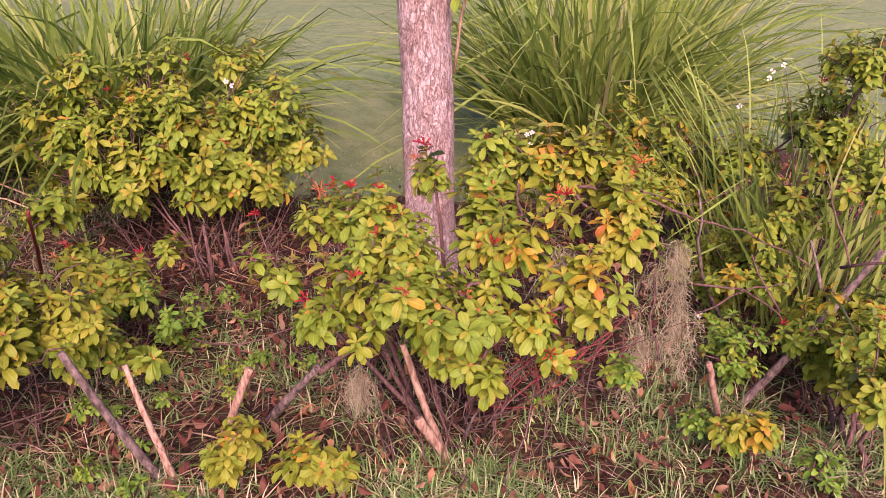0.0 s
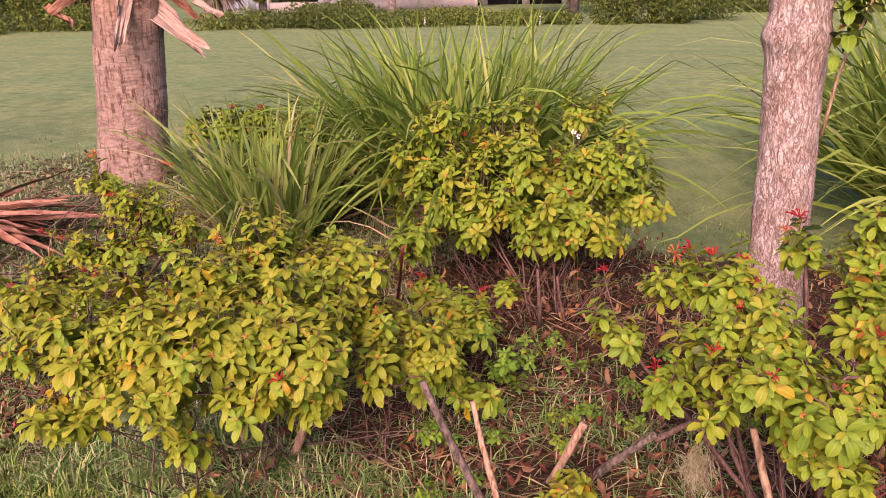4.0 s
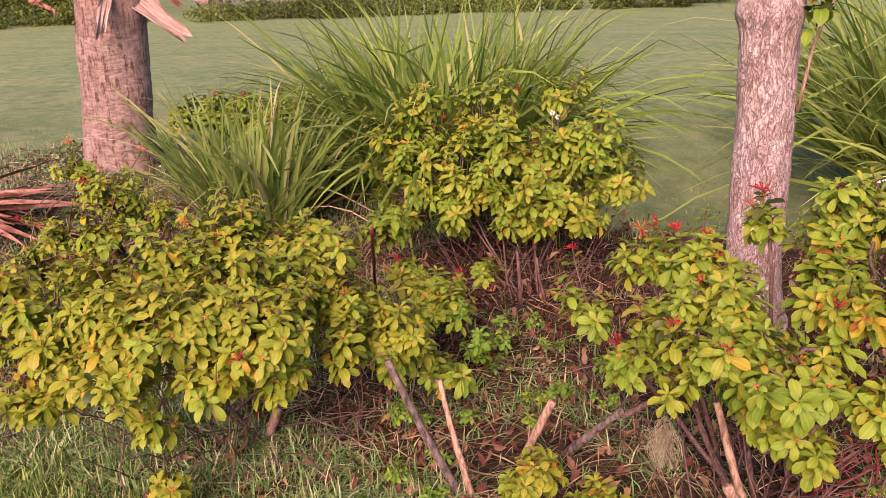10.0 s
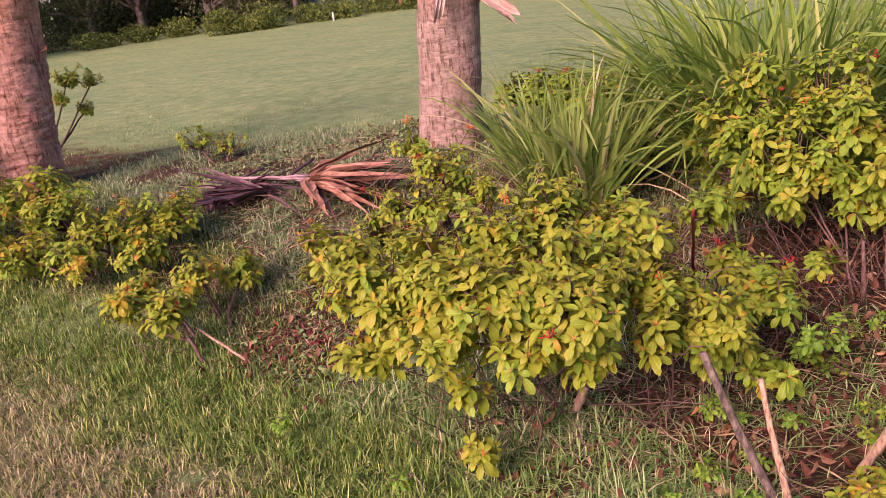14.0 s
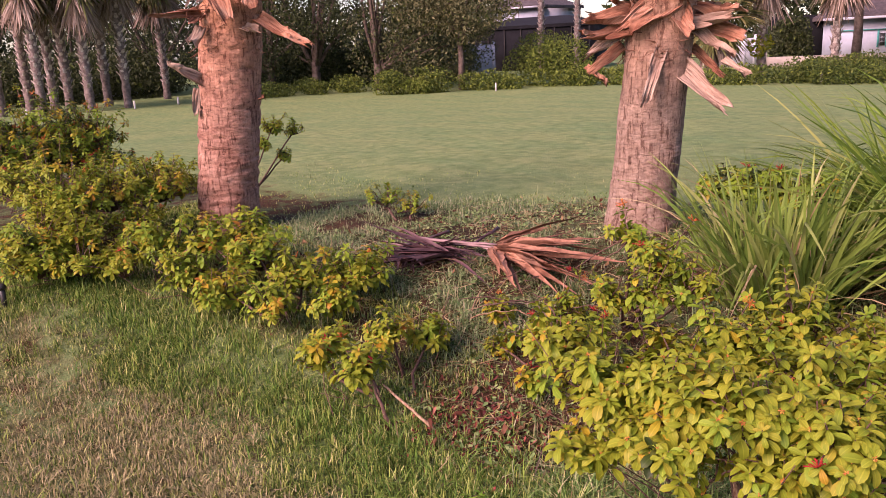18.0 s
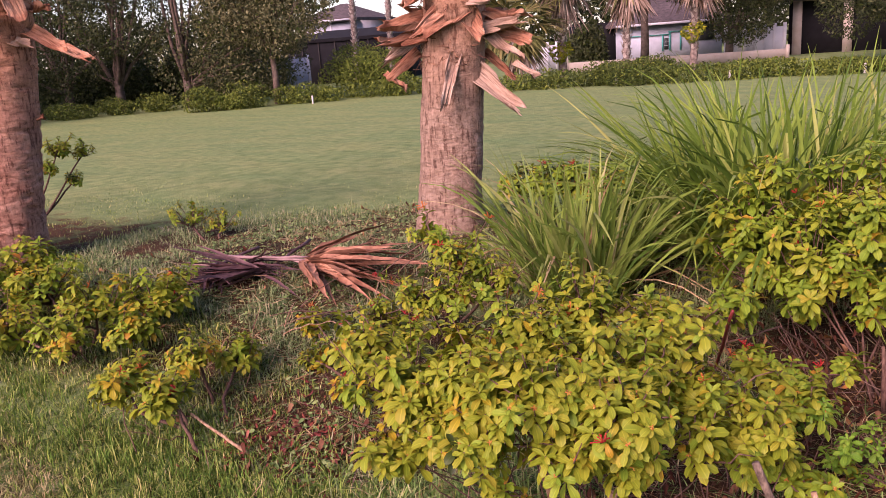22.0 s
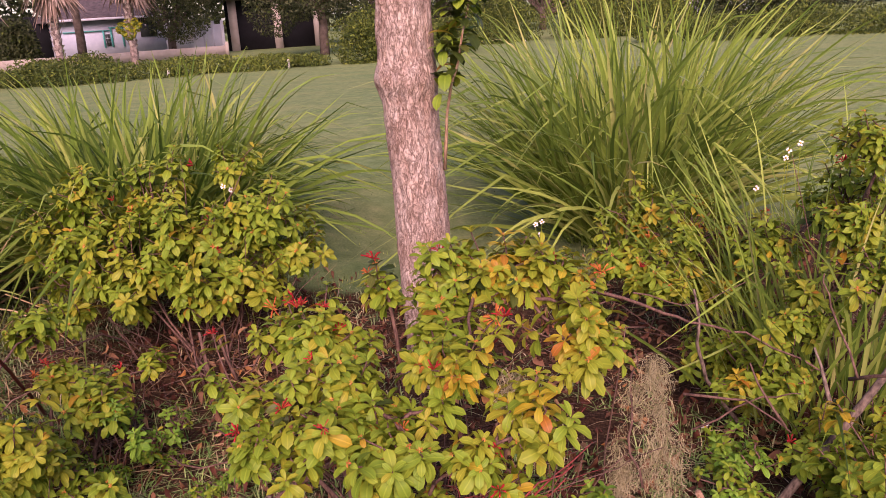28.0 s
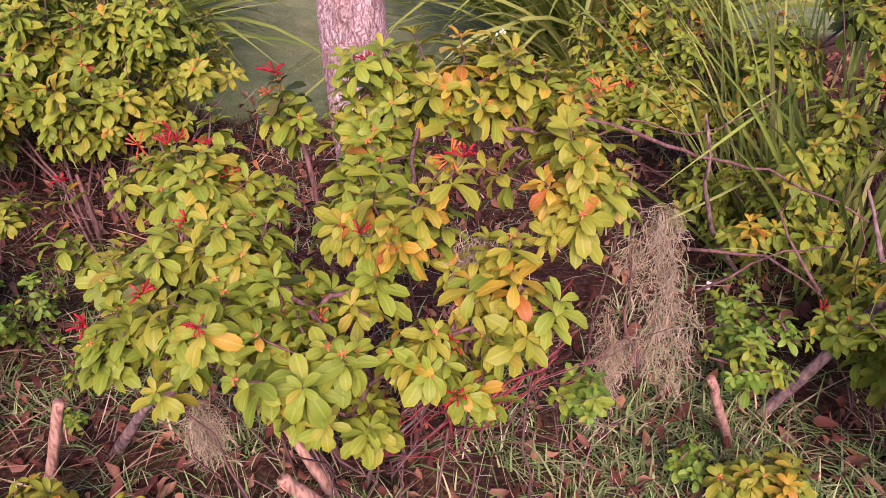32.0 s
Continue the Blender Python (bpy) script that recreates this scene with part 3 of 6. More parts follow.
    for p in heads:
        k = int(rng.integers(2)) + (2 if rng.random() < orange_flower else 0)
        ob = new("flower_head", FLOWER_MESHES[k])
        ob.parent = bush
        ob.matrix_basis = Matrix.Translation(p - base) @ Euler(rng.normal(0, 0.5, 3)).to_matrix().to_4x4() @ Matrix.Scale(rng.uniform(0.026, 0.042), 4)
    return bush


def ribbon(points, widths, side, fold=0.25):
    """A folded strip along points, as verts and quads."""
    v, q = [], []
    for i, (p, w) in enumerate(zip(points, widths)):
        d = points[min(i + 1, len(points) - 1)] - points[max(i - 1, 0)]
        d = d.normalized() if d.length > 1e-6 else Vector((0, 0, 1))
        s = (side - d * side.dot(d)).normalized()
        n = d.cross(s)
        v += [tuple(p - s * w + n * w * fold), tuple(p), tuple(p + s * w + n * w * fold)]
    for i in range(len(points) - 1):
        for k in (0, 1):
            q.append((3 * i + k, 3 * i + k + 3, 3 * i + k + 4, 3 * i + k + 1))
    return v, q


def grass_clump(at, height, spread, count, label, mat, single=120, width=0.006, foot=0.16, lean=(0.0, 0.0), group="", steep=0.0):
    """Arching blades out of one foot; the outer ones bend over further."""
    base = Vector(at)
    clump = thing("grass_clump", at, label, "ornamental grass", group)
    chunks = []
    for k in range(count):
        an = rng.uniform(0, 6.283)
        u = rng.random() ** 0.7
        out = Vector((math.cos(an), math.sin(an), 0))
        L = height * rng.uniform(0.6, 1.12) * (1 + 0.25 * u)
        el = radians(88 - (50 - steep) * u + rng.normal(0, 11))
        p = base + out * foot * rng.uniform(0.1, 1.0) ** 0.6 + Vector((0, 0, -0.02))
        out = (out + Vector((rng.normal(0, 0.35), rng.normal(0, 0.35), 0))).normalized()
        way = out * math.cos(el) + Vector((0, 0, math.sin(el))) + Vector((lean[0], lean[1], 0))
        bend = rng.uniform(0.3, 1.5) * spread / max(height, 0.1) * (0.3 + 1.0 * u)
        pts, n = [], 9
        swing = rng.normal(0, 0.45)
        kink = int(rng.integers(4, 8)) if rng.random() < 0.16 else 99
        for i in range(n):
            pts.append(p.copy())
            w = way + Vector((0, 0, -1)) * bend * (i / (n - 1)) ** 1.7 + out * 0.25 * i / n + Vector((-out.y, out.x, 0)) * swing * i / n
            if i >= kink:
                w += out * 0.9 + Vector((0, 0, -1.1))
            p = p + w.normalized() * L / (n - 1)
            p.z = max(p.z, float(ground_z(p.x, p.y)) + 0.02)
        side = out.cross(Vector((0, 0, 1))) + Vector(rng.normal(0, 0.5, 3))
        ws = [width * rng.uniform(0.7, 1.25) * f for f in (0.7, 0.9, 1, 1, 0.95, 0.8, 0.6, 0.35, 0.06)]
        chunks.append(ribbon(pts, ws, side))
    order = sorted(range(count), key=lambda i: Vector(chunks[i][0][12]).y)
    for i in order[:single]:
        part("blade", mesh_of("blade", *chunks[i], [mat]), clump)
    v, q = merge([chunks[i] for i in order[single:]])
    tagged(part("foliage", mesh_of("foliage", v, q, [mat]), clump), kind="stuff")
    return clump


def tufts(x, y, cell):
    """A soft random number by place, in cells of that size."""
    g = np.random.default_rng(31).random((128, 128))
    u, w = x / cell, y / cell
    i, j = np.floor(u).astype(int), np.floor(w).astype(int)
    a, b = u - i, w - j
    a, b = a * a * (3 - 2 * a), b * b * (3 - 2 * b)
    i0, i1, j0, j1 = i % 128, (i + 1) % 128, j % 128, (j + 1) % 128
    return (g[i0, j0] * (1 - a) + g[i1, j0] * a) * (1 - b) + (g[i0, j1] * (1 - a) + g[i1, j1] * a) * b


def scattered_blades(name, xs, ys, mat, tall, width, label, lean=0.6, segs=3, flat=0.35):
    """Short turf blades at those places, as one object."""
    n = len(xs)
    zs = ground_z(xs, ys)
    an, h = rng.uniform(0, 6.283, n), tall * rng.uniform(0.45, 1.25, n) * (0.35 + 0.75 * tufts(xs, ys, 0.045) + 0.55 * tufts(xs + 3, ys, 0.16))
    ln_, w = np.abs(rng.normal(0.3, lean, n)), width * rng.uniform(0.6, 1.3, n)
    ox, oy = np.cos(an), np.sin(an)
    tw = an + math.pi / 2 + rng.normal(0, 0.6, n)
    sx, sy = np.cos(tw), np.sin(tw)
    rows = []
    for i in range(segs + 1):
        u = i / segs
        f = (1 - 0.85 * u ** 1.5)
        r = h * ln_ * u ** 1.7
        cz = zs - 0.01 + h * u * (1 - flat * np.minimum(ln_, 1.6) * u)
        for s in (-1, 1):
            rows.append(np.stack([xs + ox * r + sx * w * f * s, ys + oy * r + sy * w * f * s, cz], -1))
    v = np.stack(rows, 1).reshape(-1, 3)
    k = 2 * (segs + 1)
    q = np.concatenate([np.arange(n)[:, None] * k + np.array([2 * i, 2 * i + 1, 2 * i + 3, 2 * i + 2]) for i in range(segs)])
    return tagged(new(name, mesh_of(name, v, q, [mat])), label, "grass", kind="stuff")


# ---- ground ----
BED_FRONT = [(-14.0, -2.6), (-6.0, 0.45), (-4.4, 1.0), (-3.3, 1.42), (-2.4, 1.55), (-1.4, 1.45), (0.0, 1.35), (2.0, 1.3), (8.0, 1.2)]
BED_BACK = [(-14.0, 0.2), (-8.0, 2.6), (-5.6, 3.1), (-4.4, 4.4), (-2.6, 4.9), (-0.6, 4.45), (0.6, 4.5), (1.8, 5.6), (8.0, 6.4)]


def bed_amount(x, y, shown=True):
    """1 within the planting bed, 0 on the lawns, soft at its rims."""
    f = np.interp(x, [p[0] for p in BED_FRONT], [p[1] for p in BED_FRONT])
    b = np.interp(x, [p[0] for p in BED_BACK], [p[1] for p in BED_BACK])
    bare = np.exp(-((x + 5.1) ** 2 + (y - 2.5) ** 2) / 0.45) + np.exp(-((x + 2.65) ** 2 + (y - 1.62) ** 2) / 0.09)
    front = 0.38 * (1 - step(-0.4, 0.1, y - f)) * step(-8.0, -6.6, x) * (1 - step(-0.3, 0.5, x)) * step(-1.2, -0.4, y)
    return np.minimum(1, front * (0 if shown else 1) + step(-0.25, 0.35, y - f) * step(-0.4, 0.5, b - y) * (0.50 + 0.50 * step(-2.6, -1.2, x)) * (1 - step(2.9, 3.6, x)) + 0.45 * bare)


def spread_axis(lo, hi, fine, far):
    mid = np.arange(lo, hi + fine / 2, fine)
    out = np.geomspace(fine * 2, far, 26)
    return np.concatenate([lo - out[::-1], mid, hi + out])


gx, gy = spread_axis(-9, 5, 0.09, 900.0), spread_axis(-3, 9, 0.09, 900.0)
GX, GY = np.meshgrid(gx, gy)
near = (np.abs(GX) < 12) & (np.abs(GY) < 12)
wave = np.array([noise.noise((x * 1.3, y * 1.3, 0)) * 0.022 + noise.noise((x * 6, y * 6, 3)) * 0.010 if k else 0.0 for x, y, k in zip(GX.ravel(), GY.ravel(), near.ravel())])
GZ = ground_z(GX, GY).ravel() + wave
nx, ny = len(gx), len(gy)
ii = (np.arange(ny - 1)[:, None] * nx + np.arange(nx - 1)).ravel()
ground_mesh = mesh_of("ground", np.stack([GX.ravel(), GY.ravel(), GZ], -1), np.stack([ii, ii + 1, ii + nx + 1, ii + nx], -1), [GROUND])
bed_map = ground_mesh.attributes.new("bed", "FLOAT", "POINT")
bed_map.data.foreach_set("value", bed_amount(GX, GY, False).ravel().astype(np.float32))
tagged(new("ground", ground_mesh), "mown lawn with a brown mulched planting bed on a low bank", "ground", kind="structure")

# ---- trees of the bed ----
def trunk_mesh(name, centre, radius_at, top, rings, sides, dent, mat):
    """A trunk that follows centre(z), with a radius by height and a surface relief dent(angle, z)."""
    v, q = [], []
    for i in range(rings + 1):
        u = i / rings
        z = top * u
        c, r = centre(z), radius_at(z)
        for s in range(sides):
            an = 2 * math.pi * s / sides
            rr = r + dent(an, z)
            v.append((c[0] + math.cos(an) * rr, c[1] + math.sin(an) * rr, z))
    for i in range(rings):
        for s in range(sides):
            t = (s + 1) % sides
            q.append((i * sides + s, i * sides + t, (i + 1) * sides + t, (i + 1) * sides + s))
    v.append((*centre(top)[:2], top + 0.02))
    for s in range(0, sides, 2):
        q.append((rings * sides + s, rings * sides + s + 1, rings * sides + (s + 2) % sides, len(v) - 1))
    return mesh_of(name, v, q, [mat])


OAK_AT = (0.07, 3.42, 0.0)
oak = thing("tree", OAK_AT, "young oak trunk with rough grey-pink fissured bark in the bed", "tree")


def oak_dent(an, z):
    x, y = math.cos(an) * 0.12, math.sin(an) * 0.12
    ridge = abs(noise.noise((x * 34, y * 34, z * 7))) * 0.012
    lump = 0.028 * math.exp(-((z - 1.30) / 0.06) ** 2) * (0.55 + 0.45 * math.cos(an + 2.3)) + 0.012 * math.exp(-((z - 1.48) / 0.10) ** 2) * (0.5 + 0.5 * math.cos(an + 2.9))
    return lump - ridge + noise.noise((x * 9, y * 9, z * 2)) * 0.012 + noise.noise((x * 90, y * 90, z * 40)) * 0.003


tk = part("trunk", trunk_mesh("trunk", lambda z: (OAK_AT[0] - 0.030 * z - 0.012 * math.sin(z * 2), OAK_AT[1] + 0.01 * z), lambda z: 0.114 - 0.003 * z + 0.05 * math.exp(-z / 0.10), 2.9, 260, 96, oak_dent, OAK_BARK), oak)

PALM_R = (-3.71, 3.77, 0.36)
PALM_L = (-5.78, 1.71, 0.36)


def palm(at, radius, lean, top, mat, label, foot_flare, rings):
    pm = thing("palm_tree", at, label, "palm tree", "cabbage palms of the bed")
    x0, y0, z0 = at

    def dent(an, z):
        x, y = math.cos(an) * radius, math.sin(an) * radius
        bend = noise.noise((x * 6, y * 6, z * 2)) * 0.04
        k = noise.noise((x * 4, y * 4, (z + bend) * 24))
        crack = -0.030 * max(0.0, noise.noise((x * 9, y * 9, (z + bend) * 42 + 7)) - 0.12)
        low = 1.0 + 1.2 * math.exp(-z / 0.25)
        return (k * 0.006 + crack) * low * rings + noise.noise((x * 4, y * 4, z * 3)) * 0.012 + noise.noise((x * 55, y * 55, z * 12)) * 0.0035

    part("trunk", shifted(trunk_mesh("trunk", lambda z: (x0 + lean[0] * z, y0 + lean[1] * z), lambda z: radius * (1.0 - 0.02 * z + foot_flare * math.exp(-z / 0.18)), top, 190, 80, dent, mat), z0 - 0.04), pm)
    return pm


def shifted(me, dz):
    me.transform(Matrix.Translation((0, 0, dz)))
    return me


palm_r = palm(PALM_R, 0.205, (0.07, 0.05), 2.6, PALM_BARK, "cabbage palm trunk with peeling pink-brown leaf bases", 0.22, 0.45)
palm_l = palm(PALM_L, 0.218, (0.036, 0.115), 2.6, PALM_BARK_RED, "cabbage palm trunk with ringed reddish bark and few boots", 0.02, 1.15)


def boot(parent, foot, way, length, width, mat, curl=0.3, split=0.35, seed=0):
    """A torn leaf base: a stiff strap, cupped and bent, ridged along its fibres and split into splinters at its end."""
    way = Vector(way).normalized()
    foot = Vector(foot)
    out = Vector((-parent.location.x, -parent.location.y, 0)).normalized() * 0.8 + Vector((0, 0, 0.55))
    nrm = (out - way * out.dot(way)).normalized()
    side = way.cross(nrm)
    own = np.random.default_rng(int(seed * 1000) % 99991 + 5)
    v, q, fibre = [], [], []
    n, m = 13, 23
    twist = own.normal(0, 0.28)
    taper = own.uniform(0.05, 0.5)
    cup = own.uniform(0.02, 0.32)
    skew = own.normal(0, 0.25)
    # How far each fibre reaches, and how far it stands off: neighbours keep together between the splits
    reach, lift, drop, rise = [], [], own.uniform(0, 0.25), 0.0
    for j in range(m):
        s = j / (m - 1) * 2 - 1
        if own.random() < 0.26:
            drop, rise = own.uniform(0.0, 0.42) ** 1.2, own.normal(0, 0.022)
        reach.append(1 - (0.4 + split) * drop - own.uniform(0, 0.07) - 0.35 * abs(s + skew) ** 4)
        lift.append(rise)
    for layer in (0.5, -0.5):
        for i in range(n):
            u = i / (n - 1)
            w = width * (1.0 - taper * u + 0.10 * noise.noise((u * 3.0, seed, 9.0)))
            ca, sa = math.cos(twist * u), math.sin(twist * u)
            across, face = side * ca + nrm * sa, nrm * ca - side * sa
            for j in range(m):
                s = j / (m - 1) * 2 - 1
                edge = 1 + 0.09 * noise.noise((u * 6, seed, 7.0 + (s > 0)))
                rib = 0.008 * noise.noise((s * 9, u * 1.2, seed)) + 0.010 * noise.noise((s * 2.5, u * 2.5, seed))
                bow = curl * length * (u * u * 0.5 - 0.1) + 0.08 * length * noise.noise((u * 2.2, seed, 12.0)) + width * cup * s * s * (1 - 0.5 * u) + lift[j] * u ** 3
                p = foot + way * length * u * (1 + (reach[j] - 1) * u * u) + across * w * 0.5 * s * edge + face * (bow + rib + layer * 0.010 * (1.15 - u))
                v.append(tuple(p))
                fibre.append((s * width * 0.5, u * length * reach[j], seed * 3.7))
    k = n * m
    for i in range(n - 1):
        for j in range(m - 1):
            a = i * m + j
            q.append((a, a + 1, a + m + 1, a + m))
            q.append((k + a + m, k + a + m + 1, k + a + 1, k + a))
    ring = [i * m for i in range(n)] + [(n - 1) * m + j for j in range(1, m)] + [i * m + m - 1 for i in range(n - 2, -1, -1)] + [j for j in range(m - 2, 0, -1)]
    for a, b in zip(ring, ring[1:] + ring[:1]):
        q.append((a, b, b + k, a + k))
    me = mesh_of("boot", v, q, [mat], None, False)
    me.attributes.new("fibre", "FLOAT_VECTOR", "POINT").data.foreach_set("vector", np.array(fibre, dtype=np.float32).ravel())
    return part("boot", me, parent)


# Peeled boots: foot on the trunk, end in the air, width and whether weathered.
for foot, end, w, grey in [
    ((-3.47, 3.85, 1.38), (-3.15, 3.93, 1.09), 0.15, 1),
    ((-3.50, 3.74, 1.56), (-3.50, 3.53, 1.17), 0.085, 1),
    ((-3.69, 3.70, 1.72), (-3.85, 3.33, 1.64), 0.15, 0),
    ((-3.68, 3.66, 1.64), (-3.83, 3.28, 1.56), 0.12, 0),
    ((-3.75, 3.64, 1.62), (-3.84, 3.34, 1.43), 0.10, 1),
    ((-3.78, 3.68, 1.53), (-3.90, 3.49, 1.36), 0.08, 0),
    ((-3.93, 3.51, 1.41), (-3.78, 3.55, 1.29), 0.04, 0),
    ((-3.50, 3.93, 1.73), (-3.17, 4.05, 1.68), 0.12, 0),
    ((-3.49, 3.94, 1.65), (-3.18, 4.11, 1.56), 0.11, 0),
    ((-3.42, 3.93, 1.60), (-3.19, 3.98, 1.40), 0.08, 1),
    ((-3.25, 3.97, 1.43), (-3.09, 3.99, 1.31), 0.05, 1),
    ((-3.51, 3.99, 1.50), (-3.30, 4.08, 1.30), 0.06, 0),
    ((-3.47, 3.79, 1.77), (-3.58, 3.52, 1.60), 0.13, 0),
    ((-3.56, 3.69, 1.78), (-3.66, 3.43, 1.57), 0.10, 0),
    ((-3.47, 3.80, 1.72), (-3.34, 3.79, 1.54), 0.14, 0),
    ((-3.65, 3.67, 1.94), (-3.67, 3.45, 1.75), 0.14, 0),
    ((-3.73, 3.66, 2.05), (-3.82, 3.37, 2.05), 0.14, 0),
    ((-3.49, 3.94, 2.03), (-3.22, 4.02, 2.03), 0.14, 0),
]:
    d = Vector(end) - Vector(foot)
    boot(palm_r, foot, d, d.length * 1.05, w, BOOT_GREY if grey else BOOT, 0.22, 0.5, w * 40 + foot[2])
for foot, end, w, grey in [
    ((-5.68, 1.67, 1.87), (-5.64, 1.28, 1.86), 0.06, 0),
    ((-5.70, 1.62, 1.43), (-5.64, 1.30, 1.57), 0.10, 1),
    ((-5.52, 2.00, 1.83), (-5.23, 2.15, 1.64), 0.11, 0),
    ((-5.31, 2.11, 1.70), (-5.14, 2.24, 1.59), 0.07, 0),
    ((-5.58, 1.98, 1.29), (-5.51, 2.00, 1.29), 0.05, 0),
    ((-5.51, 1.73, 1.95), (-5.39, 1.76, 1.76), 0.15, 0),
    ((-5.57, 1.70, 2.06), (-5.51, 1.55, 1.88), 0.12, 1),
    ((-5.49, 1.92, 2.02), (-5.38, 1.93, 1.85), 0.12, 0),
    ((-5.47, 1.84, 2.20), (-5.32, 1.79, 1.97), 0.14, 0),
    ((-5.66, 1.65, 1.78), (-5.59, 1.54, 1.64), 0.07, 1),
    ((-5.76, 1.61, 1.38), (-5.72, 1.55, 1.17), 0.06, 1),
]:
    d = Vector(end) - Vector(foot)
    boot(palm_l, foot, d, max(d.length * 1.05, 0.05), w, BOOT_GREY if grey else BOOT, 0.2, 0.5, w * 40 + foot[2])

# Further boots round the crowns of both palms, above the named ones
for pm, at, lean, rad, lo, count in ((palm_r, PALM_R, (0.07, 0.05), 0.205, 1.28, 34), (palm_l, PALM_L, (0.036, 0.115), 0.218, 1.42, 16)):
    for k in range(count):
        an = 2.4 * k + rng.normal(0, 0.2)
        z = lo + (2.4 - lo) * k / count
        d = Vector((math.cos(an), math.sin(an), 0))
        foot = Vector((at[0] + lean[0] * z, at[1] + lean[1] * z, at[2] + z)) + d * rad * 0.93
        way = d * rng.uniform(0.35, 1.0) + Vector((0, 0, rng.uniform(-0.75, 0.35))) + Vector((-d.y, d.x, 0)) * rng.normal(0, 0.7)
        boot(pm, foot, way, rng.uniform(0.15, 0.36), rng.uniform(0.05, 0.11), BOOT if rng.random() < 0.75 else BOOT_GREY, 0.35, 0.5, k * 1.7)

# Torn fibres between the boots
for pm, at, lean, rad, lo, count in ((palm_r, PALM_R, (0.07, 0.05), 0.205, 1.05, 240), (palm_l, PALM_L, (0.036, 0.115), 0.218, 1.25, 130)):
    chunks = []
    for k in range(count):
        an = rng.uniform(0, 6.283)
        z = rng.uniform(lo, lo + 0.65)
        d = Vector((math.cos(an), math.sin(an), 0))
        p = Vector((at[0] + lean[0] * z, at[1] + lean[1] * z, at[2] + z)) + d * rad * 0.97
        way = d * rng.uniform(0.2, 1.0) + Vector((0, 0, rng.normal(-0.5, 0.5))) + Vector((-d.y, d.x, 0)) * rng.normal(0, 0.6)
        pts = [p.copy()]
        for i in range(5):
            way = (way + Vector(rng.normal(0, 0.3, 3))).normalized()
            p = p + way * rng.uniform(0.010, 0.030)
            pts.append(p.copy())
        chunks.append(tube_data(pts, np.linspace(rng.uniform(0.0015, 0.005), 0.0008, 6), 4))
    v, q = merge(chunks)
    part("fibres", mesh_of("fibres", v, q, [FROND_DEAD]), pm, "torn red-brown fibres between the leaf bases")["kind"] = "stuff"

# ---- ornamental grasses ----
grass_clump((-1.87, 4.65, 0.25), 1.10, 1.15, 1250, "large fountain grass clump with arching green blades", BLADE_CLUMP, 130, 0.0125, 0.56, group="fountain grasses", steep=-4)
grass_clump((1.17, 5.61, -0.00), 1.55, 1.45, 1100, "large fountain grass clump with arching green blades", BLADE_LIT, 130, 0.0130, 0.48, group="fountain grasses", steep=9)
grass_clump((-2.47, 3.44, 0.19), 0.74, 0.50, 320, "small fountain grass clump with upright pale green blades beside the palm", BLADE_PALE, 130, 0.0105, 0.26, group="fountain grasses", steep=22)
grass_clump((-2.50, 3.46, 0.19), 0.80, 1.10, 60, "thin straw-coloured blades drooping out of the small grass clump", STRAW, 40, 0.0045, 0.26, group="fountain grasses")
grass_clump((1.66, 3.10, 0.0), 1.05, 0.6, 230, "thin clump of tall pale grass blades among twigs", BLADE_LIT, 100, 0.0065, 0.42, group="fountain grasses", steep=22)

# ---- shrubs ----
KIND = "firebush shrub with yellow-green leaves and red flowers"
Y = (0.74, 0.22, 0.03, 0.01)
shrub((-0.93, 3.38, -0.00), [(-1.51, 3.58, 0.85, 0.12), (-1.55, 3.51, 0.69, 0.16), (-1.25, 3.63, 0.77, 0.16), (-0.86, 3.73, 0.90, 0.12), (-1.00, 3.49, 0.67, 0.21), (-0.70, 3.56, 0.70, 0.18), (-1.26, 3.41, 0.50, 0.22), (-0.84, 3.43, 0.46, 0.21), (-0.59, 3.58, 0.52, 0.16), (-1.52, 3.42, 0.46, 0.17), (-1.30, 3.36, 0.36, 0.11), (-0.95, 3.36, 0.36, 0.12), (-0.68, 3.47, 0.37, 0.10), (-1.55, 3.34, 0.33, 0.10)],
      "dense " + KIND, 165, 0.084, (0.34, 0.65, 0.0, 0.01), "firebushes", 0.03, 300, radius=0.006)
shrub((-1.62, 2.06, -0.00), [(-1.51, 2.05, 0.67, 0.13), (-1.27, 2.08, 0.63, 0.13), (-1.14, 2.04, 0.49, 0.13), (-1.63, 1.82, 0.63, 0.13), (-1.62, 1.56, 0.62, 0.14), (-1.33, 1.56, 0.61, 0.13), (-1.15, 1.63, 0.60, 0.12), (-1.00, 2.06, 0.40, 0.11), (-1.15, 1.69, 0.42, 0.08), (-1.49, 1.48, 0.49, 0.12), (-1.80, 1.51, 0.53, 0.14), (-1.77, 1.39, 0.40, 0.09), (-1.43, 1.46, 0.34, 0.05), (-2.10, 1.61, 0.55, 0.11), (-1.42, 1.47, 0.16, 0.05), (-1.34, 1.80, 0.63, 0.12), (-1.48, 1.55, 0.59, 0.12), (-1.24, 1.87, 0.59, 0.10), (-1.59, 1.44, 0.49, 0.10), (-1.02, 1.88, 0.43, 0.09), (-1.26, 1.54, 0.49, 0.08)],
      "wide spreading " + KIND, 290, 0.067, (0.84, 0.13, 0.02, 0.01), "firebushes", 0.018, 300, radius=0.006, named=[(-1.11, 1.47, 0.60), (-1.58, 1.87, 0.79), (-1.50, 1.93, 0.72)], orange_flower=0.75)
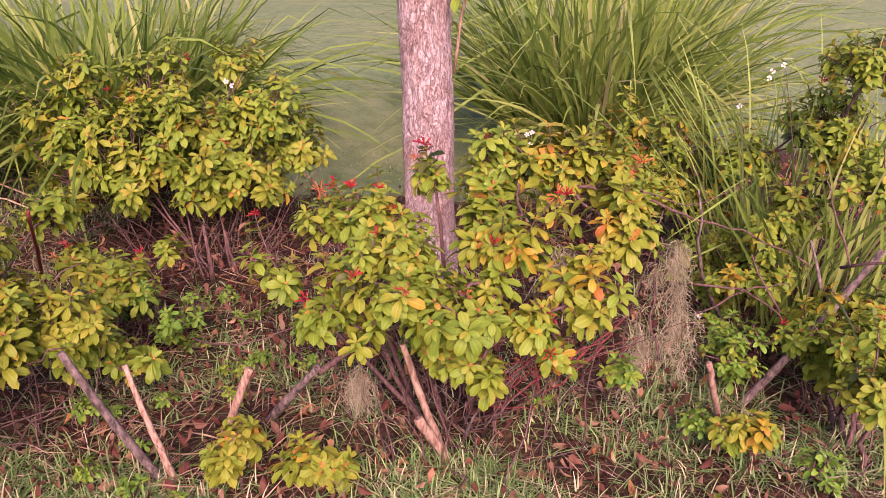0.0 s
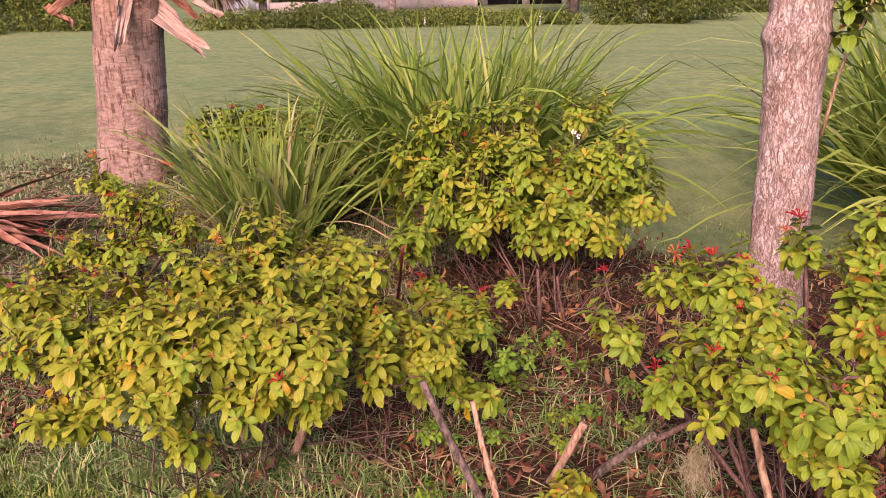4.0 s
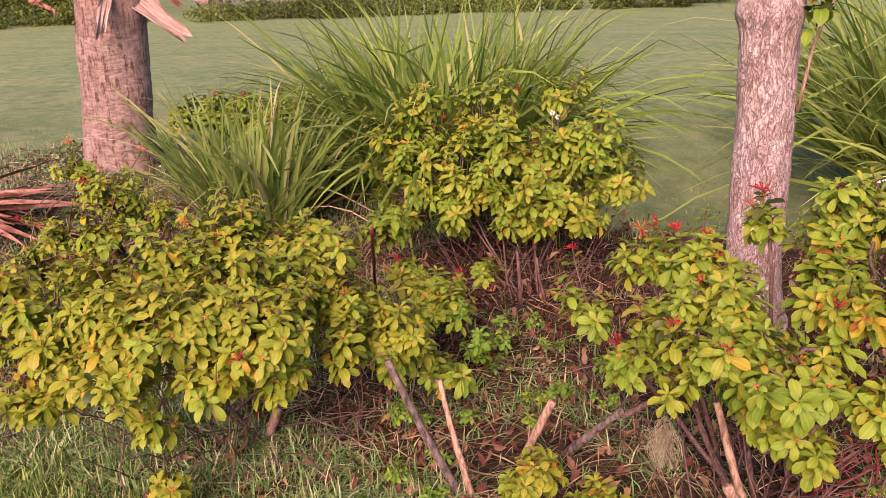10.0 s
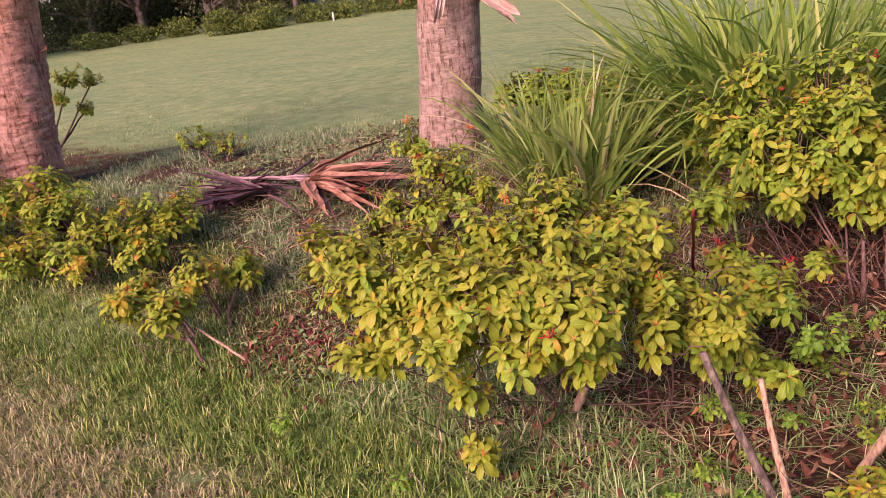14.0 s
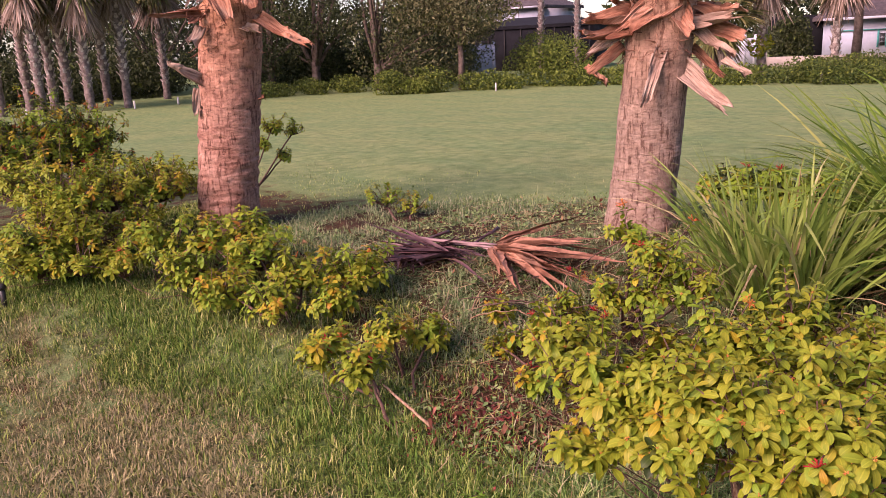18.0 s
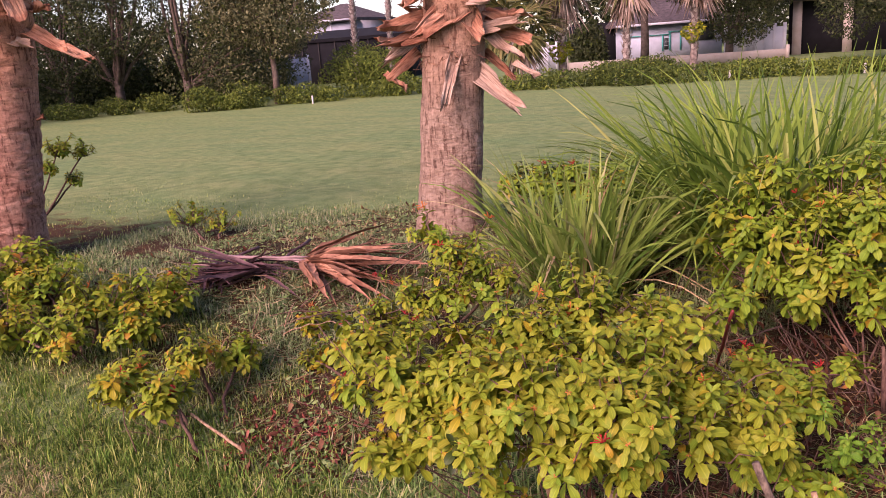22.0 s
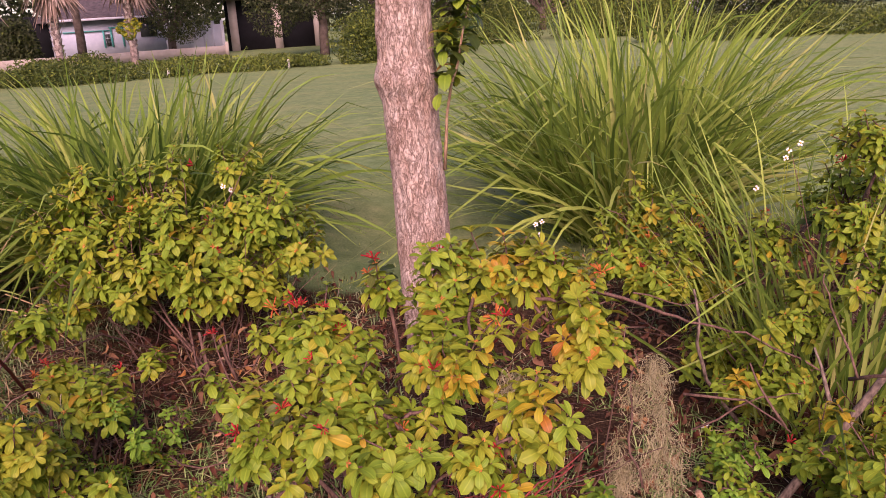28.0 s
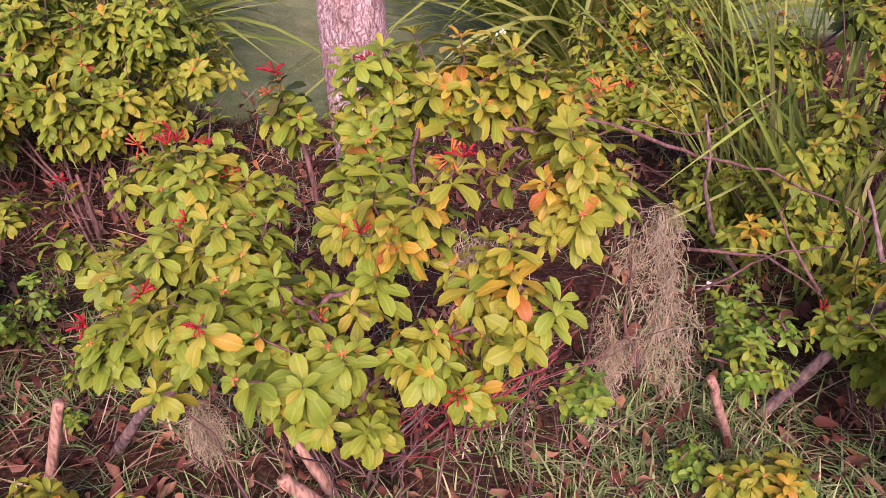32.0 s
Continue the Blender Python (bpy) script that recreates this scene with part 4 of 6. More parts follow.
shrub((0.15, 2.21, -0.00), [(-0.40, 2.32, 0.46, 0.08), (-0.25, 2.35, 0.62, 0.10), (-0.09, 2.22, 0.68, 0.11), (0.08, 2.33, 0.81, 0.06), (-0.11, 2.02, 0.61, 0.09), (0.02, 2.03, 0.66, 0.09), (0.24, 2.33, 0.82, 0.10), (0.41, 2.31, 0.84, 0.11), (0.56, 2.29, 0.82, 0.11), (0.63, 2.17, 0.66, 0.10), (0.32, 2.02, 0.70, 0.08), (-0.22, 1.95, 0.50, 0.07), (-0.09, 1.92, 0.48, 0.06), (-0.01, 1.88, 0.61, 0.07), (0.13, 1.88, 0.44, 0.08), (0.24, 1.93, 0.34, 0.07), (0.34, 1.92, 0.51, 0.08), (0.51, 1.94, 0.57, 0.07), (0.18, 1.83, 0.57, 0.08), (0.22, 2.13, 0.68, 0.08), (0.13, 1.98, 0.59, 0.06), (0.05, 2.03, 0.62, 0.06), (0.25, 1.98, 0.60, 0.06), (0.27, 2.23, 0.75, 0.08), (0.45, 2.00, 0.61, 0.07), (0.08, 1.93, 0.52, 0.09), (0.64, 2.17, 0.79, 0.07), (0.43, 1.96, 0.41, 0.05)],
      "open " + KIND + " by the oak", 150, 0.076, (0.32, 0.65, 0.02, 0.01), "firebushes", 0.05, 300, [(0.43, 1.96, 0.86), (0.41, 1.98, 0.85), (-0.27, 2.35, 0.74), (-0.17, 2.31, 0.76), (0.24, 2.33, 0.91), (0.56, 2.29, 0.89), (-0.49, 2.40, 0.64), (0.03, 2.33, 0.85), (0.02, 1.78, 0.67)], warm=(0.30, (0.62, 0.24, 0.12, 0.02)))
shrub((1.37, 2.12, -0.00), [(1.34, 2.33, 0.27, 0.09), (1.39, 2.13, 0.30, 0.12), (1.33, 1.93, 0.29, 0.10), (1.55, 2.44, 0.27, 0.09), (1.44, 2.59, 0.18, 0.08), (1.47, 2.20, 0.24, 0.11), (1.40, 2.28, 0.21, 0.08)],
      "low " + KIND + " and bare branch", 74, 0.066, (0.30, 0.63, 0.05, 0.02), "firebushes", 0.03, 200)
shrub((1.75, 3.55, 0.0), [(1.16, 3.58, 0.58, 0.16), (1.01, 3.73, 0.60, 0.13), (1.29, 2.79, 0.29, 0.16), (1.43, 2.84, 0.49, 0.12), (1.67, 3.06, 0.74, 0.17), (1.67, 2.94, 1.03, 0.13), (1.55, 2.55, 0.71, 0.11), (1.29, 3.57, 0.34, 0.21), (1.34, 3.15, 0.01, 0.14), (1.89, 3.38, 0.95, 0.15), (0.88, 3.44, 0.49, 0.14), (1.03, 3.32, 0.45, 0.12), (1.42, 3.33, 0.59, 0.12), (1.18, 3.09, 0.23, 0.11), (1.66, 3.26, 0.76, 0.14), (1.69, 3.03, 0.63, 0.11), (1.44, 3.02, 0.36, 0.11)],
      "sparse tall firebush shrub with green and orange leaves among grass", 230, 0.070, (0.26, 0.64, 0.06, 0.04), "firebushes", 0.03, 150)
shrub((-4.02, 1.42, 0.20), [(-4.77, 1.25, 0.53, 0.18), (-4.88, 1.05, 0.47, 0.15), (-4.45, 1.43, 0.46, 0.17), (-4.08, 1.54, 0.41, 0.15), (-3.88, 1.73, 0.40, 0.14), (-4.33, 1.15, 0.34, 0.15), (-3.96, 1.32, 0.33, 0.14), (-3.75, 1.55, 0.34, 0.12), (-5.00, 0.95, 0.55, 0.13), (-4.56, 1.07, 0.41, 0.15), (-3.94, 1.85, 0.44, 0.11), (-4.65, 1.46, 0.58, 0.12)],
      "thin sprawling " + KIND, 165, 0.072, (0.58, 0.34, 0.06, 0.02), "firebushes", 0.03, 150)
shrub((-3.15, 1.46, 0.04), [(-3.29, 1.22, 0.26, 0.08), (-3.08, 1.33, 0.26, 0.09), (-3.23, 1.57, 0.31, 0.09), (-3.27, 1.80, 0.24, 0.09), (-3.40, 1.35, 0.29, 0.08)],
      "small trailing firebush shrub with orange flowers at the lawn's rim", 40, 0.072, (0.74, 0.16, 0.09, 0.01), "firebushes", 0.07, 60)
shrub((-2.88, 2.23, 0.08), [(-3.30, 2.28, 0.22, 0.08), (-2.94, 2.17, 0.20, 0.09), (-3.01, 2.47, 0.27, 0.08), (-2.71, 2.35, 0.26, 0.09), (-3.08, 2.08, 0.15, 0.06), (-2.67, 1.95, 0.16, 0.06), (-2.78, 2.57, 0.34, 0.07)],
      "sparse trailing firebush shoots with orange tips among dry twigs", 44, 0.066, (0.60, 0.28, 0.11, 0.01), "firebushes", 0.10, 120, orange_flower=0.6)
shrub((-5.36, 0.75, 0.34), [(-5.67, 0.62, 0.78, 0.23), (-5.82, 0.94, 0.72, 0.24), (-5.85, 1.27, 0.72, 0.22), (-5.46, 0.67, 0.55, 0.23), (-5.39, 0.43, 0.57, 0.20), (-5.60, 1.03, 0.50, 0.19), (-6.20, 1.30, 0.70, 0.20), (-6.26, 1.52, 0.66, 0.17), (-6.15, 0.95, 0.70, 0.20), (-5.95, 0.62, 0.52, 0.20), (-6.40, 0.52, 0.74, 0.22), (-5.15, 0.60, 0.45, 0.18), (-5.00, 0.80, 0.42, 0.15), (-5.25, 0.38, 0.46, 0.18)],
      "yellowish " + KIND + " by a palm", 480, 0.060, (0.74, 0.18, 0.07, 0.01), "firebushes", 0.03, 100)
shrub((-10.32, 1.14, 0.32), [(-7.74, 0.97, 0.90, 0.34), (-7.69, 1.24, 0.97, 0.26), (-7.57, 0.73, 0.80, 0.32), (-7.69, 1.25, 0.75, 0.25), (-7.59, 0.46, 0.90, 0.40), (-7.80, 0.80, 0.98, 0.30), (-7.65, 1.10, 0.80, 0.30), (-7.60, 0.60, 0.70, 0.30)],
      "dark green firebush shrub with orange flower heads behind the palm", 340, 0.068, (0.16, 0.46, 0.14, 0.24), "firebushes", 0.12, 40, orange_flower=1.0)
shrub((-6.25, 1.90, 0.34), [(-6.06, 2.24, 1.03, 0.09), (-6.00, 2.40, 1.00, 0.07), (-6.04, 2.31, 0.80, 0.07), (-6.08, 2.18, 0.90, 0.07)], "small thin olive shrub behind the palm trunk", 30, 0.046, (0.5, 0.38, 0.06, 0.06), "firebushes", 0.0, 30)
shrub((-5.09, 2.73, 0.36), [(-5.18, 2.70, 0.52, 0.13), (-5.08, 2.87, 0.45, 0.11)], "small wispy green plant on the bank", 22, 0.042, (0.35, 0.5, 0.1, 0.05), "firebushes", 0.0, 30)
shrub((-2.89, 2.83, 0.18), [(-2.44, 2.30, 0.77, 0.09), (-2.22, 2.23, 0.72, 0.11), (-2.08, 2.23, 0.65, 0.10), (-2.12, 2.05, 0.64, 0.10), (-2.29, 2.01, 0.63, 0.08), (-2.35, 2.42, 0.60, 0.07)],
      "upright firebush shoots with green leaves and orange flower heads", 44, 0.060, (0.42, 0.54, 0.03, 0.01), "firebushes", 0.0, 120, [(-2.56, 2.38, 0.88), (-2.21, 2.10, 0.81), (-2.20, 2.39, 0.86), (-2.56, 2.16, 0.60), (-2.60, 2.11, 0.63)], orange_flower=0.7)
shrub((-3.14, 4.05, 0.36), [(-2.92, 3.74, 0.72, 0.16), (-2.75, 3.87, 0.70, 0.13), (-3.05, 3.64, 0.70, 0.10), (-2.60, 3.95, 0.70, 0.12)], "green firebush shrub behind the grass clump", 45, 0.07, (0.25, 0.60, 0.05, 0.10), "firebushes", 0.05, 40)
shrub((-0.47, 1.90, -0.00), [(-0.45, 1.90, 0.14, 0.05), (-0.49, 1.83, 0.12, 0.05)], "low yellow-leaved firebush sprig by the path lawn", 10, 0.07, (0.93, 0.03, 0.03, 0.01), "firebushes", 0.0, 100)
shrub((-0.24, 1.87, -0.01), [(-0.27, 1.89, 0.07, 0.05), (-0.19, 1.89, 0.02, 0.04)], "low yellow-leaved firebush sprig by the path lawn", 9, 0.075, (0.83, 0.13, 0.03, 0.01), "firebushes", 0.0, 100)
shrub((1.03, 2.06, -0.00), [(0.97, 1.95, 0.16, 0.05), (1.03, 1.92, 0.18, 0.04)], "low firebush sprig beside a pale stub", 9, 0.06, (0.7, 0.25, 0.04, 0.01), "firebushes", 0.0, 80)
shrub((-1.19, 2.56, -0.01), [(-1.05, 2.57, 0.30, 0.09), (-0.97, 2.06, 0.37, 0.07), (-1.01, 2.16, 0.29, 0.09), (-1.10, 2.68, 0.29, 0.09), (-1.48, 2.44, 0.61, 0.07), (-1.24, 2.69, 0.35, 0.08), (-0.96, 2.52, 0.31, 0.07), (-1.07, 2.32, 0.25, 0.08), (-0.87, 2.22, 0.22, 0.07), (-0.97, 2.87, 0.33, 0.06), (-1.33, 2.75, 0.50, 0.09)], "low green-leaved firebush shoots on brown litter", 42, 0.075, (0.35, 0.62, 0.02, 0.01), "firebushes", 0.04, 100)

# ---- sticks and stubs ----
def stick(foot, end, r0, r1, mat, label, bow=0.0, category="branch", wob=0.0009):
    f0 = Vector(foot)
    f0.z -= 0.02
    v, q = tube_data(bent(f0, end, bow, 14, wob), np.linspace(r0, r1, 14) * rng.uniform(0.92, 1.07, 14), 9)
    return tagged(new("stick", mesh_of("stick", v, q, [mat])), label, category, "sticks in the bed")


stick((-0.68, 1.89, -0.01), (-0.88, 1.82, 0.46), 0.014, 0.011, STICK_GREY, "grey-brown lichened branch leaning out of the ground", -0.015)
stick((-0.64, 1.88, -0.01), (-0.77, 1.93, 0.36), 0.012, 0.008, STICK_PALE, "pale bare broken stick standing in the ground", -0.02)
stick((-0.58, 2.12, -0.00), (-0.47, 2.10, 0.25), 0.014, 0.013, STICK_PALE, "short thick pale cut stub", 0.0)
stick((0.13, 2.05, -0.01), (-0.00, 2.03, 0.38), 0.014, 0.010, STICK_PALE, "pale barkless stub under the shrub", -0.015)
stick((0.15, 2.01, -0.01), (0.05, 1.93, 0.19), 0.017, 0.015, STICK_PALE, "short pale cut stub", 0.0)
stick((1.04, 2.24, -0.01), (0.93, 2.13, 0.27), 0.012, 0.010, STICK_PALE, "pale pinkish cut stub", 0.0)
stick((1.11, 2.32, -0.01), (1.48, 2.30, 0.58), 0.015, 0.011, STICK_GREY, "thick bare grey branch with a sawn end", -0.02)
stick((-1.63, 1.97, -0.00), (-1.63, 1.89, 0.22), 0.013, 0.012, STICK_PALE, "pale cut stub under the shrub", 0.0)
stick((-1.44, 1.96, -0.00), (-1.38, 1.96, 0.12), 0.017, 0.016, STICK_PALE, "short thick pale cut stub", 0.0)
stick((-0.47, 2.22, -0.01), (-0.26, 2.10, 0.26), 0.016, 0.010, STICK_GREY, "lichened low branch over the litter", 0.0)
stick((-0.26, 2.10, 0.26), (0.05, 2.28, 0.34), 0.010, 0.006, TWIG, "thin brown branch over the litter", 0.02)
stick((-1.57, 3.05, -0.01), (-1.11, 2.21, 0.71), 0.008, 0.005, TWIG_RED, "upright reddish bare shoot", 0.0)
stick((-2.72, 1.52, 0.00), (-3.06, 1.42, 0.15), 0.008, 0.006, STICK_PALE, "pale brown stick on the lawn's rim", 0.0)

# ---- moss, fronds, twigs and weeds ----
def moss_at(top, tall, wide, strands, label):
    """Hanging strings of thin curled threads, of uneven length, with gaps between."""
    top = Vector(top)
    chunks = []
    strings = []
    for k in range(9):
        an, r = rng.uniform(0, 6.283), wide * rng.uniform(0.1, 1.0)
        strings.append((top + Vector((math.cos(an) * r, math.sin(an) * r * 0.6, -rng.uniform(0, 0.45) * tall)), tall * rng.uniform(0.3, 0.65), rng.normal(0, 0.22, 2)))
    for k in range(strands):
        foot, long, sway = strings[int(rng.integers(9))]
        u = rng.random() ** 1.2
        thick = wide * 0.24 * (1 - 0.75 * u) * rng.random() ** 0.6
        an = rng.uniform(0, 6.283)
        p = foot + Vector((math.cos(an) * thick + sway[0] * u * long, math.sin(an) * thick + sway[1] * u * long, -u * long))
        d = Vector(rng.normal(0, 0.7, 3)) + Vector((0, 0, -0.8))
        pts = []
        for i in range(10):
            pts.append(p.copy())
            d = (d + Vector(rng.normal(0, 0.62, 3)) + Vector((0, 0, -0.34))).normalized()
            p = p + d * rng.uniform(0.005, 0.011)
        chunks.append(ribbon(pts, [0.0006] * 9 + [0.0003], Vector(rng.normal(0, 1, 3)), 0.5))
    v, q = merge(chunks)
    return tagged(new("spanish_moss", mesh_of("spanish_moss", v, q, [MOSS])), label, "moss", "moss in the shrub", "stuff")


moss_at((0.81, 2.23, 0.65), 0.24, 0.070, 430, "tan hanging tangle of spanish moss")
moss_at((0.85, 2.21, 0.52), 0.36, 0.066, 540, "tan hanging tangle of spanish moss")
moss_at((0.75, 2.22, 0.42), 0.32, 0.062, 430, "yellowish hanging tangle of spanish moss")
moss_at((0.44, 2.01, 0.71), 0.17, 0.044, 480, "small grey-tan tangle of spanish moss")
moss_at((-0.14, 2.04, 0.31), 0.17, 0.038, 420, "small yellowish tangle of spanish moss near the ground")


def dead_frond(hub, ends, stem_from, mat, label, width=0.014, n=16, stem_mat=FROND_STEM, sag=0.03, messy=0.07):
    """A fallen fan leaf: a stalk and sharply folded segments from the hub, which cross, curl and droop."""
    hub = Vector(hub) + Vector((0, 0, 0.05))
    f = thing("palm_frond", tuple(hub), label, "palm frond", "fallen palm fronds")
    root = Vector(stem_from)
    root.z = max(root.z, float(ground_z(root.x, root.y)) + 0.07)
    v, q = tube_data(bent(root, hub, 0.0, 7, 0.003), np.linspace(0.011, 0.007, 7), 7)
    part("stalk", mesh_of("stalk", v, q, [stem_mat]), f)
    a, b = Vector(ends[0]), Vector(ends[1])
    for k in range(n):
        e = a.lerp(b, k / (n - 1)) + Vector(rng.normal(0, messy, 3))
        e = hub.lerp(e, rng.uniform(0.5, 1.08))
        e.z = max(e.z, float(ground_z(e.x, e.y)) + 0.015) + abs(rng.normal(0, messy * 0.8))
        d = e - hub
        pts = bent(hub + Vector(rng.normal(0, 0.012, 3)), e, sag * rng.uniform(-0.2, 0.5), 9, 0.003)
        curl = Vector((-d.y, d.x, 0)).normalized() * rng.normal(0, 0.03)
        for i, p in enumerate(pts):
            p += curl * (i / 8) ** 2
            p.z = max(p.z, float(ground_z(p.x, p.y)) + 0.012)
        flat = Vector((-d.y, d.x, 0)).normalized() + Vector((0, 0, rng.normal(0, 0.45)))
        part("segment", mesh_of("segment", *ribbon(pts, [width * rng.uniform(0.8, 1.15) * w for w in (0.35, 0.7, 1.0, 1.05, 0.95, 0.8, 0.55, 0.3, 0.05)], flat, rng.uniform(0.25, 0.7)), [mat], None, False), f)
    return f


RUST = "fallen rust-brown dead palm fan with folded segments"
dead_frond((-3.78, 2.64, 0.38), ((-3.66, 3.12, 0.47), (-3.24, 3.08, 0.40)), (-4.17, 2.30, 0.46), FROND_DEAD, RUST, 0.027, 12, sag=0.06, messy=0.05)
dead_frond((-3.76, 2.62, 0.37), ((-3.20, 3.06, 0.37), (-3.06, 2.80, 0.30)), (-4.20, 2.36, 0.45), FROND_DEAD, RUST, 0.023, 14, sag=0.06, messy=0.06)
dead_frond((-3.77, 2.60, 0.36), ((-2.98, 2.80, 0.30), (-3.36, 2.36, 0.27)), (-4.02, 2.56, 0.40), FROND_DEAD, "fallen rust-brown dead palm fan lying on another", 0.024, 15, sag=0.05, messy=0.05)
ROT = "dark rotten palm fan on the bank"
dead_frond((-3.93, 2.44, 0.33), ((-3.94, 1.84, 0.25), (-4.42, 2.11, 0.44)), (-4.13, 2.92, 0.38), FROND_DARK, ROT, 0.013, 26, FROND_DARK, sag=0.02, messy=0.07)
dead_frond((-4.08, 2.40, 0.35), ((-3.58, 2.42, 0.20), (-3.85, 2.72, 0.36)), (-4.37, 2.20, 0.35), FROND_DARK, ROT, 0.012, 20, sag=0.02, messy=0.07)
dead_frond((-4.24, 2.32, 0.35), ((-4.02, 1.91, 0.25), (-3.78, 2.21, 0.22)), (-4.28, 2.64, 0.33), FROND_DARK, ROT, 0.012, 20, FROND_DARK, sag=0.02, messy=0.08)


def twig(points, r, mat, label):
    pts = []
    for a, b in zip(points, points[1:]):
        pts += bent(a, b, 0.0, 4, 0.006)[:-1]
    pts.append(Vector(points[-1]))
    v, q = tube_data(pts, np.linspace(r, r * 0.5, len(pts)), 6)
    return tagged(new("twig", mesh_of("twig", v, q, [mat])), label, "twig", "bare twigs")


for pts, r, mat in [
    ([(0.70, 2.60, 0.68), (0.91, 2.63, 0.59), (1.03, 2.66, 0.54), (1.17, 2.63, 0.52), (1.38, 2.51, 0.43)], 0.006, TWIG),
    ([(1.27, 2.91, -0.01), (1.07, 2.70, 0.32), (1.03, 2.66, 0.54), (1.02, 2.71, 0.64)], 0.008, STICK_GREY),
    ([(0.71, 2.55, 0.56), (0.85, 2.59, 0.56)], 0.003, TWIG),
    ([(0.96, 2.52, 0.36), (1.14, 2.48, 0.36), (1.25, 2.39, 0.30)], 0.005, TWIG),
    ([(0.99, 2.51, 0.24), (1.20, 2.52, 0.35), (1.30, 2.48, 0.38)], 0.004, TWIG),
    ([(1.32, 2.31, 0.44), (1.29, 2.38, 0.58)], 0.007, STICK_GREY),
    ([(1.36, 2.25, 0.55), (1.30, 2.32, 0.73), (1.28, 2.33, 0.82)], 0.004, TWIG),
    ([(1.22, 2.35, 0.34), (1.13, 2.43, 0.51)], 0.005, TWIG),
    ([(0.83, 2.74, 0.62), (1.00, 2.77, 0.56), (1.20, 2.77, 0.64)], 0.003, TWIG),
    ([(1.36, 2.30, 0.52), (1.48, 2.14, 0.63)], 0.006, TWIG),
    ([(0.23, 2.22, -0.01), (0.35, 1.97, 0.27), (0.47, 1.95, 0.38), (0.59, 1.98, 0.45)], 0.0042, TWIG_RED),
    ([(0.34, 2.29, -0.00), (0.45, 1.95, 0.30), (0.57, 1.98, 0.41)], 0.0028, TWIG_RED),
    ([(0.39, 1.96, 0.27), (0.39, 1.96, 0.40), (0.41, 1.96, 0.51)], 0.003, TWIG_RED),
    ([(0.49, 1.95, 0.38), (0.64, 2.02, 0.49)], 0.003, TWIG_RED),
    ([(0.27, 2.08, 0.65), (0.39, 2.06, 0.74), (0.44, 2.01, 0.82)], 0.004, TWIG_RED),
    ([(0.79, 2.18, 0.25), (0.75, 2.19, 0.40), (0.76, 2.24, 0.53), (0.77, 2.24, 0.64)], 0.004, TWIG),
    ([(0.18, 2.08, -0.01), (0.23, 2.03, 0.17), (0.41, 2.06, 0.35)], 0.006, STICK_GREY),
    ([(-0.82, 2.91, -0.00), (-0.50, 2.56, 0.17), (-0.34, 2.29, 0.17)], 0.004, TWIG),
    ([(-0.97, 2.77, -0.00), (-0.56, 2.32, 0.21), (-0.37, 2.40, 0.24)], 0.004, TWIG),
    ([(-0.81, 3.30, -0.01), (-0.84, 3.22, 0.27)], 0.010, TWIG),
    ([(-0.92, 3.25, -0.00), (-0.94, 3.25, 0.28)], 0.013, TWIG),
    ([(-1.19, 3.60, -0.00), (-1.28, 3.08, 0.35), (-1.34, 2.73, 0.39)], 0.005, TWIG),
]:
    twig(pts, r, mat, "thin bare red twig in the shrub" if mat is TWIG_RED else "thin bare grey-brown twig among the shrubs")

for k in range(18):
    a = Vector((0.33, 2.00, 0.23)) + Vector((rng.normal(0, 0.08), rng.normal(0, 0.06), rng.normal(0, 0.04)))
    b = Vector((0.55, 1.98, 0.45)) + Vector((rng.normal(0, 0.11), rng.normal(0, 0.09), rng.normal(0, 0.09)))
    a.z = max(a.z, float(ground_z(a.x, a.y)) + 0.02)
    twig([a, a.lerp(b, 0.33) + Vector(rng.normal(0, 0.03, 3)), a.lerp(b, 0.66) + Vector(rng.normal(0, 0.03, 3)), b], rng.uniform(0.0012, 0.0024), TWIG_RED if k % 2 else TWIG, "thin bare red-brown twig in the shrub")
for k in range(26):
    a = Vector((-3.16, 2.59, 0.20)) + Vector((rng.normal(0, 0.28), rng.normal(0, 0.28), rng.uniform(0.02, 0.10)))
    an = rng.uniform(0, 6.283)
    b = a + Vector((math.cos(an), math.sin(an), rng.uniform(0.0, 0.5))) * rng.uniform(0.15, 0.4)
    for p in (a, b):
        p.z = max(p.z, float(ground_z(p.x, p.y)) + 0.01)
    twig([a, a.lerp(b, 0.5) + Vector((0, 0, 0.02)), b], rng.uniform(0.0025, 0.005), STICK_PALE if rng.random() < 0.5 else TWIG, "thin dry twig lying by the palm fronds")

